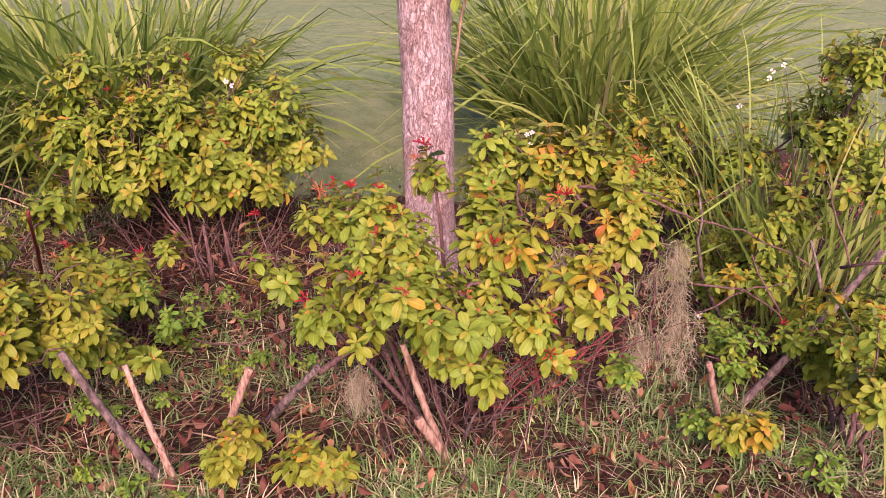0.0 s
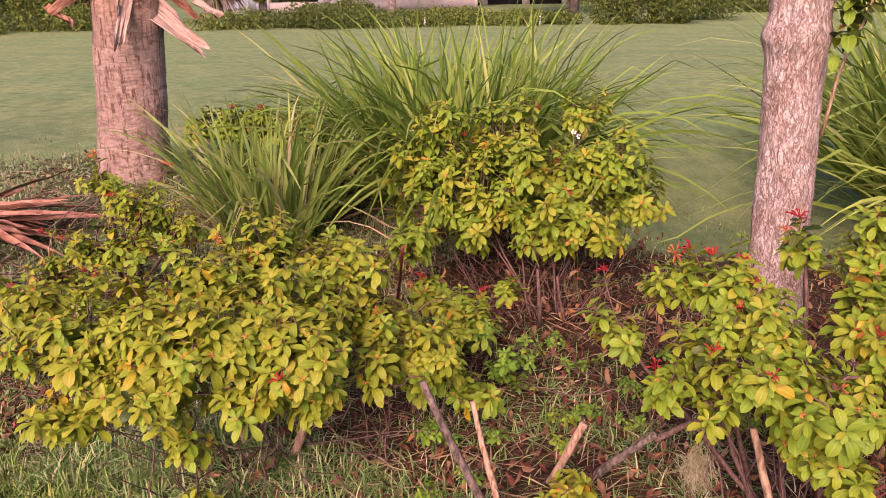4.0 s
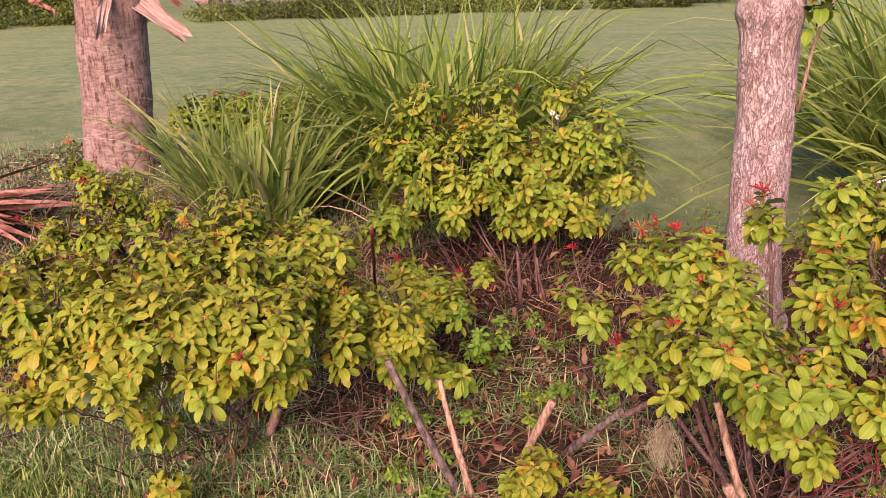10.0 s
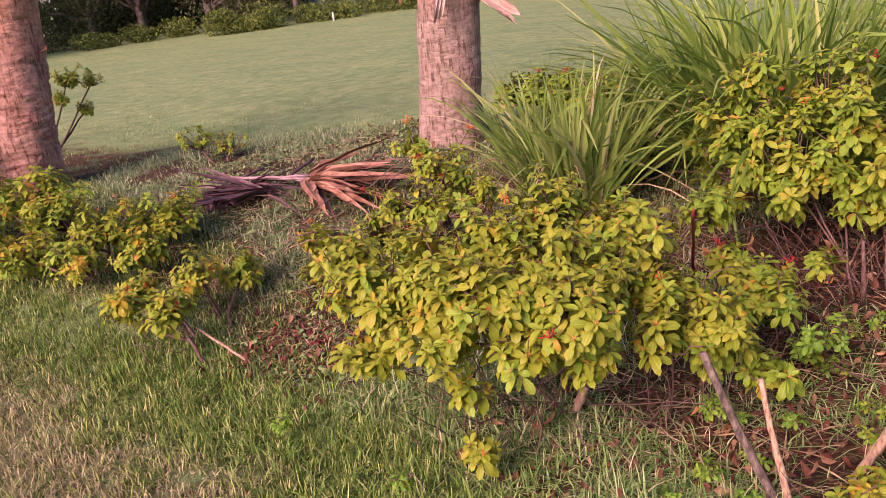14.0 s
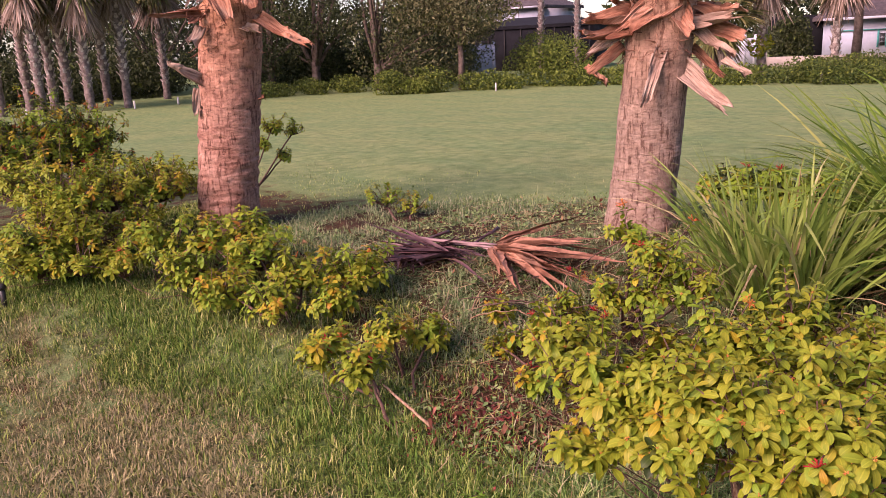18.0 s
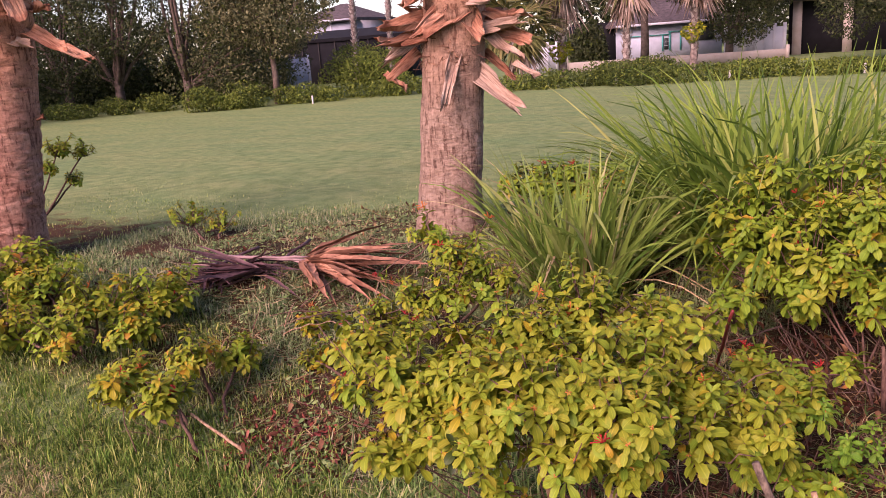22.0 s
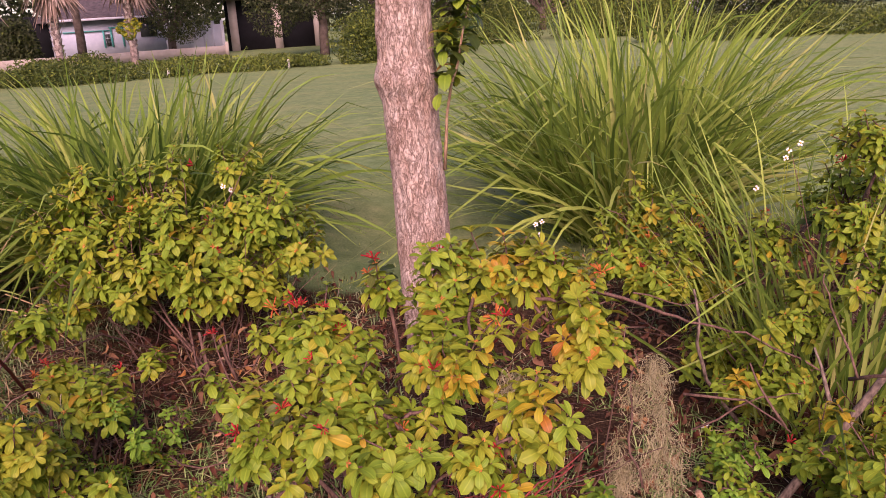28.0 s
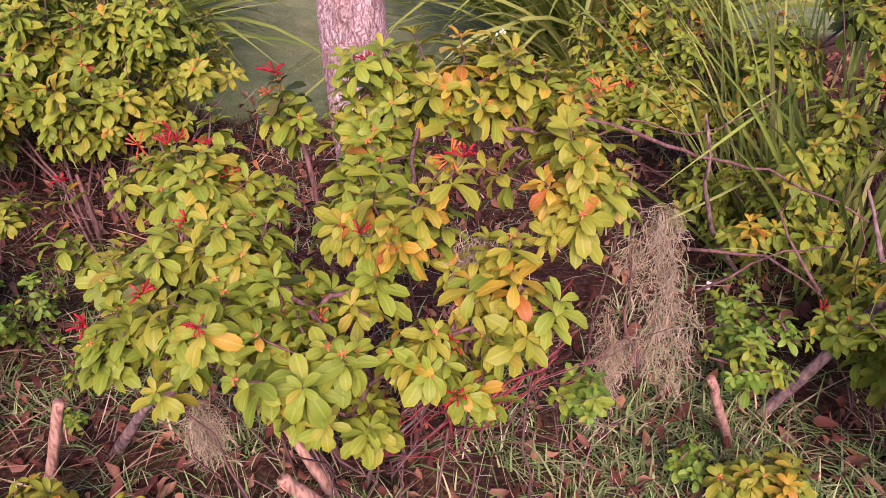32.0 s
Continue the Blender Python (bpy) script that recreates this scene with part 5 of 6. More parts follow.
WEED = (0.03, 0.12, 0.0, 0.0, 0.85)
for at, lobes, shoots, size in [
    ((1.15, 2.56, -0.00), [(1.09, 2.39, 0.20, 0.06), (1.10, 2.28, 0.16, 0.05), (1.07, 2.45, 0.24, 0.04)], 12, 0.055),
    ((1.15, 2.42, -0.00), [(1.04, 2.25, 0.24, 0.07), (1.12, 2.27, 0.28, 0.05)], 10, 0.055),
    ((0.74, 2.38, -0.01), [(0.66, 2.11, 0.25, 0.05)], 6, 0.055),
    ((0.95, 2.14, -0.01), [(0.89, 2.04, 0.13, 0.04)], 5, 0.05),
    ((1.22, 1.93, -0.01), [(1.09, 1.72, 0.21, 0.04)], 5, 0.045),
    ((-1.04, 2.22, -0.01), [(-0.95, 2.03, 0.16, 0.03)], 4, 0.04),
    ((-0.97, 2.77, -0.00), [(-0.91, 2.58, 0.10, 0.05), (-0.85, 2.70, 0.10, 0.04)], 7, 0.045),
    ((-1.11, 2.95, -0.01), [(-1.06, 2.74, 0.14, 0.07), (-1.20, 2.79, 0.16, 0.06)], 10, 0.05),
    ((-1.23, 3.04, -0.00), [(-0.96, 2.53, 0.30, 0.06), (-0.84, 2.48, 0.22, 0.05)], 8, 0.05),
    ((-0.95, 2.94, -0.01), [(-0.82, 2.67, 0.17, 0.06)], 5, 0.045),
    ((-2.26, 1.31, -0.01), [(-2.13, 1.22, 0.11, 0.04)], 5, 0.035),
    ((-1.64, 1.35, -0.00), [(-1.51, 1.23, 0.13, 0.03)], 4, 0.035),
]:
    b = shrub(at, lobes, "small bright green leafy weed in the bed", shoots, size, WEED, "weeds", 0.0, 40, category="weed", whorls=2, radius=0.003)
    b.name = "weed"

for k in range(36):
    x, y = (rng.uniform(-1.1, 1.3), rng.uniform(1.65, 3.0)) if k < 18 else (rng.uniform(-1.5, -0.3), rng.uniform(2.25, 3.1))
    z = float(ground_z(x, y))
    b = shrub((x, y, z), [(x, y, z + 0.03, 0.03), (x + 0.03, y, z + 0.05, 0.025)], "tiny bright green seedling in the mulch", 3, rng.uniform(0.03, 0.045), WEED, "weeds", 0.0, 20, category="weed", whorls=2, radius=0.002)
    b.name = "weed"

# Shoots on the oak's trunk
sh = part("shoot", mesh_of("shoot", *tube_data(bent((0.15, 3.42, 0.92), (0.20, 3.37, 1.27), 0.0, 4, 0.004)[:-1] + bent((0.20, 3.37, 1.27), (0.30, 3.32, 1.63), 0.0, 5, 0.006), np.linspace(0.008, 0.003, 8), 6), [STICK_PALE]), oak, "thin pale side shoot with dark leaves")
for c, n in (((0.21, 3.37, 1.40), 18), ((0.20, 3.37, 1.33), 14), ((0.23, 3.37, 1.48), 14), ((0.27, 3.32, 1.56), 16), ((0.18, 3.37, 1.24), 4), ((0.32, 3.32, 1.63), 14), ((0.24, 3.37, 1.56), 10)):
    for k in range(n):
        p = Vector(c) + Vector(rng.normal(0, 0.018, 3))
        ob = new("leaf", LEAF_MESHES[int(rng.integers(4))][3 if rng.random() < 0.35 else (1 if rng.random() < 0.85 else 2)])
        ob.parent = sh
        ob.matrix_basis = leaf_matrix(p, Vector((*rng.normal(0, 1, 2), rng.uniform(-0.2, 1.2))), Vector((0, 0, 1)), rng.uniform(0.08, 0.125))

# Low path light at the lawn's rim
LAMP_BLACK = plain_material("black_plastic", (0.02, 0.02, 0.02), (0.05, 0.045, 0.04), 40, 0.5, 0.1, 0.002)
path_light = thing("path_light", (-5.21, 0.18, 0.25), "short black path light stake standing in the lawn", "garden light")
part("stake", mesh_of("stake", *tube_data([(-5.21, 0.18, 0.22), (-5.21, 0.18, 0.30), (-5.205, 0.18, 0.37)], [0.014, 0.015, 0.016], 10), [LAMP_BLACK]), path_light)
part("head", mesh_of("head", *tube_data([(-5.205, 0.18, 0.362), (-5.205, 0.18, 0.372), (-5.205, 0.18, 0.392), (-5.205, 0.18, 0.398)], [0.018, 0.026, 0.025, 0.012], 14), [LAMP_BLACK]), path_light, "small black rounded cap")

# White wildflowers
def wildflower(p, foot, size=0.013):
    p = Vector(p)
    w = thing("wildflower", tuple(foot), "small white daisy-like wildflower with a yellow eye", "wildflower", "white wildflowers")
    part("stem", mesh_of("stem", *tube_data(bent(foot, p, 0.0, 5, 0.01), [0.0016] * 5, 5), [LEAF_GREEN]), w)
    v, q = leaf_shape(1.0, 0.7, 0.3, 0.2)
    for k in range(5):
        an = 6.283 * k / 5 + rng.uniform(0, 1)
        m = np.array(leaf_matrix(p, Vector((math.cos(an), -0.25 + 0.3 * math.sin(an), math.sin(an))), Vector((0, -1, 0.35)), size))
        part("petal", mesh_of("petal", v @ m[:3, :3].T + m[:3, 3], q, [PETAL]), w)
    part("eye", mesh_of("eye", *tube_data([p + Vector((0, 0.002, 0)), p + Vector((0, -0.005, 0.001))], [size * 0.35, size * 0.25], 8), [PETAL_EYE]), w)


for p in [(0.52, 3.86, 0.55), (0.54, 3.86, 0.50), (1.54, 3.51, 0.93), (1.53, 3.51, 0.90), (1.58, 3.50, 0.96), (1.43, 3.54, 0.77), (1.05, 2.60, 0.20), (-1.22, 2.69, 0.29), (-1.21, 2.69, 0.28), (-0.87, 3.57, 0.85), (-0.86, 3.63, 0.82), (0.55, 3.91, 0.55)]:
    wildflower(p, (p[0] + 0.02, p[1] + 0.03, float(ground_z(p[0], p[1]))))

# ---- distance ----
FAR_Z = -0.02
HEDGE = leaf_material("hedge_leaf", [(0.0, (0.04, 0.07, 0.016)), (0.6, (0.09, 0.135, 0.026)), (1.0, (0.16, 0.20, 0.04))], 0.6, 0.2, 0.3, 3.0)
HEDGE_LIGHT = leaf_material("hedge_leaf_light", [(0.0, (0.12, 0.18, 0.03)), (1.0, (0.28, 0.34, 0.055))], 0.6, 0.2, 0.3, 3.0)
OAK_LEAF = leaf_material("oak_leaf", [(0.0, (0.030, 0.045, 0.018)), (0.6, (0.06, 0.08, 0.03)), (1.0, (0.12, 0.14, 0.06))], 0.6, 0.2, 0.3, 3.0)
OAK_LEAF_PALE = leaf_material("oak_leaf_pale", [(0.0, (0.10, 0.11, 0.05)), (0.6, (0.19, 0.19, 0.09)), (1.0, (0.30, 0.29, 0.15))], 0.6, 0.2, 0.3, 3.0)
FAN_GREEN = leaf_material("fan_leaf_green", [(0.0, (0.08, 0.10, 0.03)), (0.6, (0.20, 0.20, 0.065)), (1.0, (0.34, 0.29, 0.12))], 0.5, 0.2, 0.3, 3.0)
FAN_DEAD = leaf_material("fan_leaf_dead", [(0.0, (0.22, 0.15, 0.11)), (0.6, (0.42, 0.31, 0.25)), (1.0, (0.64, 0.51, 0.43))], 0.7, 0.2, 0.3, 3.0)
FAR_TRUNK = plain_material("far_palm_trunk", (0.40, 0.32, 0.29), (0.85, 0.74, 0.70), 9, 0.9, 0.6, 0.03)
FAR_TRUNK_DARK = plain_material("far_palm_trunk_dark", (0.12, 0.09, 0.08), (0.36, 0.28, 0.255), 9, 0.9, 0.6, 0.03)
FAR_OAK = plain_material("far_oak_trunk", (0.10, 0.072, 0.06), (0.22, 0.165, 0.135), 6, 0.9, 0.6, 0.03)
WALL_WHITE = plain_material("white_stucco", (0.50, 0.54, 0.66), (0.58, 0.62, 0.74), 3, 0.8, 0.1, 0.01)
WALL_TAN = plain_material("tan_wall", (0.46, 0.40, 0.35), (0.55, 0.49, 0.44), 3, 0.85, 0.1, 0.01)
ROOF = plain_material("dark_shingle", (0.07, 0.055, 0.06), (0.15, 0.12, 0.12), 5, 0.9, 0.4, 0.02)
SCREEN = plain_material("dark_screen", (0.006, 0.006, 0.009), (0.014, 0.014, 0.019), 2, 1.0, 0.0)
SCREEN_POST = plain_material("bronze_post", (0.03, 0.026, 0.024), (0.05, 0.042, 0.038), 5, 0.7, 0.0)
TEAL = plain_material("teal_paint", (0.05, 0.35, 0.34), (0.08, 0.46, 0.43), 3, 0.6, 0.0)
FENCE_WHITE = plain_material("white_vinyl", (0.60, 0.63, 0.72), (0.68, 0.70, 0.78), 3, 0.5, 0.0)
STAKE = plain_material("white_stake", (0.70, 0.67, 0.64), (0.80, 0.78, 0.76), 10, 0.6, 0.0)
GLASS_DARK = plain_material("dark_window", (0.03, 0.035, 0.04), (0.06, 0.065, 0.07), 1, 0.15, 0.0)


def small_leaves(name, lumps, n, size, mats, shares, seed=0):
    """A crown: n small folded leaves over the skins of lumps (x, y, z, rx, ry, rz), as one mesh."""
    g = np.random.default_rng(seed)
    lumps = np.array(lumps, float)
    area = (lumps[:, 3] * lumps[:, 5]) ** 1.0
    pick = g.choice(len(lumps), n, p=area / area.sum())
    d = g.normal(0, 1, (n, 3))
    d /= np.linalg.norm(d, axis=1)[:, None]
    r = g.uniform(0.55, 1.08, n)[:, None] ** 0.5
    c = lumps[pick, :3] + d * r * lumps[pick, 3:]
    c[:, 2] = np.maximum(c[:, 2], FAR_Z + 0.02)
    a = g.normal(0, 1, (n, 3)) + d * 0.4 + np.array([0, 0, -0.3])
    a /= np.linalg.norm(a, axis=1)[:, None]
    b = np.cross(a, g.normal(0, 1, (n, 3)))
    b /= np.linalg.norm(b, axis=1)[:, None]
    s = (size * g.uniform(0.6, 1.4, n))[:, None]
    up = np.cross(a, b) * s * 0.15
    v = np.stack([c - a * s, c + b * s * 0.45 + up, c + a * s, c - b * s * 0.45 + up], 1).reshape(-1, 3)
    o = np.arange(n)[:, None] * 4
    q = np.concatenate([o + np.array([0, 1, 2]), o + np.array([0, 2, 3])], 1).reshape(-1, 3)
    ix = np.repeat(g.choice(len(mats), n, p=shares), 2)
    return mesh_of(name, v, q, mats, ix, False)


def hedge_at(p, rx, rz, n, label, mats, shares, seed, size=0.048, ry=None):
    x, y, _ = p
    h = thing("hedge_bush", (x, y, FAR_Z), label, "hedge", "hedge along the far lawn")
    g = np.random.default_rng(seed)
    lumps = [(x + g.uniform(-0.6, 0.6) * rx, y + g.uniform(-0.4, 0.4) * rx, FAR_Z + rz * g.uniform(0.2, 0.6), rx * 0.55, (ry or rx) * 0.5, rz * g.uniform(0.4, 0.55)) for _ in range(7)]
    ob = part("foliage", small_leaves("foliage", lumps, n, size, mats, shares, seed), h)
    ob["kind"] = "stuff"
    return h


k = 0
for p, rx, rz, light in [((-29.83, 12.03, 0.22), 1.1, 0.62, 0.2), ((-29.22, 13.42, 0.13), 1.0, 0.65, 0.3), ((-28.53, 14.80, 0.05), 0.9, 0.70, 0.5), ((-25.29, 14.46, 0.13), 1.0, 0.85, 0.4), ((-24.34, 15.07, 0.11), 0.7, 0.55, 0.9), ((-24.38, 15.93, 0.05), 0.9, 0.95, 0.3),
                         ((-23.43, 17.27, -0.03), 0.9, 0.75, 0.5), ((-22.74, 18.16, -0.08), 0.8, 0.6, 0.6), ((-22.70, 19.76, -0.06), 1.7, 1.75, 0.85), ((-20.99, 20.13, -0.10), 1.0, 0.8, 0.6), ((-20.15, 20.96, -0.14), 1.1, 0.7, 0.6),
                         ((-16.01, 21.18, -0.09), 1.3, 0.6, 0.5), ((-14.78, 22.03, -0.09), 1.3, 0.55, 0.1), ((-14.35, 23.49, -0.15), 1.3, 0.75, 0.1), ((-13.71, 25.00, -0.20), 1.3, 0.8, 0.1), ((-13.11, 22.42, -0.16), 1.3, 0.65, 0.1), ((-11.95, 23.08, -0.08), 1.3, 0.6, 0.2),
                         ((-10.58, 23.75, -0.10), 1.3, 0.6, 0.5), ((-9.13, 24.37, -0.07), 1.3, 0.55, 0.6), ((-7.78, 24.85, -0.01), 1.3, 0.55, 0.6), ((-6.74, 25.16, 0.08), 1.0, 0.45, 0.4), ((-4.62, 25.66, 0.05), 1.1, 1.7, 0.3), ((-3.36, 25.87, 0.04), 1.3, 1.9, 0.3), ((-2.28, 28.01, -0.03), 1.3, 1.3, 0.2),
                         ((-0.03, 34.12, -0.37), 2.0, 1.9, 0.3), ((2.90, 34.02, 0.09), 2.0, 1.9, 0.5), ((5.27, 33.75, 0.01), 2.0, 1.9, 0.5), ((6.13, 28.52, -0.21), 2.0, 0.8, 0.3), ((7.94, 28.09, -0.24), 2.0, 0.9, 0.3), ((9.64, 28.62, -0.33), 2.0, 1.0, 0.3), ((11.62, 28.14, -0.47), 2.4, 1.0, 0.3)]:
    k += 1
    hedge_at(p, rx, rz, int(2900 * rx * max(rz, 0.6)), "clipped green hedge bush along the far lawn" if rz < 1.2 else "tall rounded green hedge bush behind the far lawn", [HEDGE, HEDGE_LIGHT], [1 - light, light], k)


# Dark-leaved bushes, most of them added to fill the shade beneath the trees.
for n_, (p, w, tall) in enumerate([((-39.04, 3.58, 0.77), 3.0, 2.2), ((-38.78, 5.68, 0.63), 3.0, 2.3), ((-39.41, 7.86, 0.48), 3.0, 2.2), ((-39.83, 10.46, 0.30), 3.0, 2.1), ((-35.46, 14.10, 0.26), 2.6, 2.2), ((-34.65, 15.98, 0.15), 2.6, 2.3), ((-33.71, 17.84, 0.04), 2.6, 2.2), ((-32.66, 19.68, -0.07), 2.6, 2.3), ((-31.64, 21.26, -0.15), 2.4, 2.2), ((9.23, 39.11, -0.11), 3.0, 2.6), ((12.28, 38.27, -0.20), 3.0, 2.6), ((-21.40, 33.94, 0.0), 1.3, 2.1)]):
    hedge_at(p, w, tall, 7000, "dark-leaved bush filling the shade beneath the far trees", [OAK_LEAF, HEDGE], [0.85, 0.15], 300 + n_, 0.085)


def far_tree(p, height, crown, n, seed, label, trunk_h=2.6, r=0.16, pale=0.06):
    x, y, _ = p
    t = thing("far_tree", (x, y, FAR_Z), label, "tree", "oaks beyond the lawn")
    g = np.random.default_rng(seed)
    chunks = [tube_data([(x, y, FAR_Z - 0.1), (x + 0.05, y, 1.2), (x - 0.05, y, trunk_h)], [r * 1.2, r, r * 0.75], 9)]
    lumps = []
    for _ in range(14):
        c = (x + g.uniform(-0.7, 0.7) * crown, y + g.uniform(-0.5, 0.5) * crown, trunk_h * 0.8 + g.uniform(0.05, 0.9) * (height - trunk_h))
        lumps.append((*c, crown * g.uniform(0.35, 0.55), crown * 0.45, crown * g.uniform(0.3, 0.5)))
        chunks.append(tube_data(bent((x, y, trunk_h * 0.85), c, 0.1, 5, 0.08), np.linspace(r * 0.5, r * 0.12, 5), 6))
    v, q = merge(chunks)
    part("trunk", mesh_of("trunk", v, q, [FAR_OAK]), t)
    ob = part("crown", small_leaves("crown", lumps, n, 0.062, [OAK_LEAF, HEDGE, OAK_LEAF_PALE], [0.92 - pale, 0.08, pale], seed), t)
    ob["kind"] = "stuff"
    return t


for n_, (p, hgt, cr, th) in enumerate([((-24.60, 17.38, -0.05), 6.5, 2.4, 1.9), ((-28.86, 16.28, 0.08), 8.5, 3.2, 2.2), ((-31.83, 14.91, 0.13), 9.0, 3.4, 2.0), ((-33.52, 13.56, 0.19), 9.0, 3.2, 2.0), ((-42.73, 11.24, 0.21), 9.5, 4.5, 2.2), ((-45.54, 7.75, 0.40), 9.5, 4.5, 2.2), ((-46.05, 3.76, 0.65), 9.5, 4.5, 2.2),
                                       ((-17.47, 31.50, -0.30), 8.5, 2.6, 4.6), ((-15.97, 36.68, 0.95), 6.5, 2.4, 2.2), ((-7.46, 31.69, -0.30), 6.5, 2.5, 2.0), ((-6.36, 39.57, 0.48), 8.0, 3.4, 2.0), ((-3.82, 41.92, 0.30), 8.5, 3.6, 2.0), ((1.40, 46.11, -0.05), 9.0, 4.0, 2.0), ((6.72, 47.69, -0.31), 9.0, 4.2, 2.0), ((13.16, 46.36, -0.51), 9.0, 4.2, 2.0)]):
    far_tree(p, hgt * 1.15, cr * 1.25, 30000, 40 + n_, "grey-green young oak with a feathery crown beyond the lawn" if n_ == 0 else "dark live oak with a leafy crown beyond the lawn", th if n_ in (0, 7, 9) else 0.9, 0.11 if n_ == 0 else 0.17, 0.75 if n_ == 0 else (0.30 if n_ == 1 else 0.06))


def far_palm(p, height, seed, label, r=0.17, dead=0.45, lean=0.0):
    """A cabbage palm: shaggy trunk, a crown of fans and a skirt of dead ones."""
    x, y, _ = p
    t = thing("far_palm", (x, y, FAR_Z), label, "palm tree", "palms beyond the lawn")
    g = np.random.default_rng(seed)
    zs = np.linspace(FAR_Z - 0.1, height, 22)
    v, q = tube_data([(x + lean * (z - 0.3), y, z) for z in zs], [r * (1 + 0.22 * (i % 2)) * g.uniform(0.9, 1.1) for i in range(22)], 10)
    part("trunk", mesh_of("trunk", v, q, [FAR_TRUNK_DARK]), t)
    stubs = []
    low = g.uniform(0.3, 1.1)
    for k in range(int(17 * height)):
        an, z = 2.4 * k, low + (height - 0.4 - low) * k / (17 * height)
        d = Vector((math.cos(an), math.sin(an), 0))
        foot = Vector((x + lean * (z - 0.3), y, z)) + d * r * 0.8
        end = foot + d * g.uniform(0.10, 0.17) + Vector((0, 0, g.uniform(0.16, 0.27)))
        stubs.append(ribbon([foot, foot.lerp(end, 0.5), end], [0.085, 0.065, 0.045], Vector((-d.y, d.x, 0)), 0.5))
    v, q = merge(stubs)
    part("boot_cover", mesh_of("boot_cover", v, q, [FAR_TRUNK]), t)["kind"] = "stuff"
    top = Vector((x + lean * (height - 0.3), y, height))
    for k in range(46):
        an, gone = g.uniform(0, 6.283), k < 46 * dead
        el = g.uniform(-1.5, -0.6) if gone else g.uniform(-1.1, 1.2)
        out = Vector((math.cos(an) * math.cos(el), math.sin(an) * math.cos(el), math.sin(el)))
        root = top - Vector((lean, 0, 1)) * (g.uniform(0, 0.9) if gone else 0.0)
        hub = root + out * (g.uniform(0.15, 0.6) if gone else g.uniform(0.6, 1.1))
        side = out.cross(Vector((0, 0, 1))).normalized()
        chunks = [tube_data([root, hub], [0.02, 0.015], 5)]
        for j in range(17):
            if g.random() < 0.25:
                continue
            a2 = (j - 8) / 8 * (0.6 if gone else 1.35)
            d = out * math.cos(a2) + side * math.sin(a2)
            e = hub + d * g.uniform(0.6, 1.15) + Vector((0, 0, g.uniform(-0.6, -0.2) if gone else g.uniform(-0.5, -0.1)))
            pts = [hub, hub.lerp(e, 0.6) + Vector((0, 0, 0.07)), e]
            chunks.append(ribbon(pts, [0.026, 0.042, 0.006], side * math.cos(a2) - out * math.sin(a2), 0.6))
        v, q = merge(chunks)
        part("fan_leaf", mesh_of("fan_leaf", v, q, [FAN_DEAD if gone else FAN_GREEN]), t)
    return t


for n_, (p, hgt, dd) in enumerate([((-17.62, 25.55, -0.00), 4.2, 0.5), ((-16.13, 27.66, -0.28), 4.15, 0.6), ((-18.40, 23.61, 0.28), 2.2, 0.1), ((-14.36, 29.71, 0.49), 4.3, 0.5), ((-33.27, 28.94, 1.44), 9.0, 0.3), ((-31.98, 30.34, 1.35), 9.0, 0.3),
                                   ((-32.97, 3.87, 0.47), 5.2, 0.4), ((-29.95, 3.88, 0.55), 5.0, 0.4), ((-31.87, 4.55, 0.45), 4.9, 0.4), ((-30.81, 4.88, 0.49), 5.4, 0.4), ((-29.72, 5.35, 0.48), 4.8, 0.4), ((-32.54, 6.52, 0.37), 5.1, 0.4), ((-30.45, 6.75, 0.40), 5.3, 0.4), ((-34.94, 9.40, 0.21), 5.0, 0.4), ((-31.08, 2.77, 0.60), 5.2, 0.4)]):
    far_palm(p, hgt, 80 + n_, "cabbage palm with a skirt of dead fans beyond the lawn", 0.10 if hgt < 4 else 0.135, dd, 0.03)


# Yellowing vines round two of the palms
for n_, (x, y, z) in enumerate([(-17.61, 25.55, 0.95), (-14.34, 29.71, 1.35)]):
    vine = thing("vine", (x, y, z - 0.35), "yellow-green leafy vine clinging round a palm trunk", "vine", "vines on the palms")
    lumps = [(x + dx, y - 0.1 + dy, z + dz, 0.26, 0.24, 0.22) for dx, dy, dz in ((-0.25, 0, 0.1), (0.22, 0, 0.15), (0, -0.12, -0.1), (0.05, 0.1, 0.3))]
    part("foliage", small_leaves("foliage", lumps, 420, 0.075, [HEDGE_LIGHT, LEAF_YELLOW], [0.4, 0.6], 500 + n_), vine)["kind"] = "stuff"


def stake_at(p, h):
    v, q = tube_data([(p[0], p[1], FAR_Z - 0.1), (p[0], p[1], FAR_Z + h * 0.5), (p[0], p[1], FAR_Z + h)], [0.035, 0.035, 0.03], 8)
    return tagged(new("marker_stake", mesh_of("marker_stake", v, q, [STAKE])), "short white marker stake at the lawn's edge", "stake", "marker stakes")


for p in [(-29.02, 3.26, 0.61), (-30.79, 5.00, 0.48), (-29.43, 6.72, 0.39), (-30.02, 8.41, 0.32), (-22.26, 17.16, -0.02), (-13.40, 22.31, -0.14), (-6.85, 24.61, -0.05), (-3.28, 25.88, 0.09), (-10.20, 23.38, -0.07), (0.44, 29.12, 0.38)]:
    stake_at(p, 0.28)


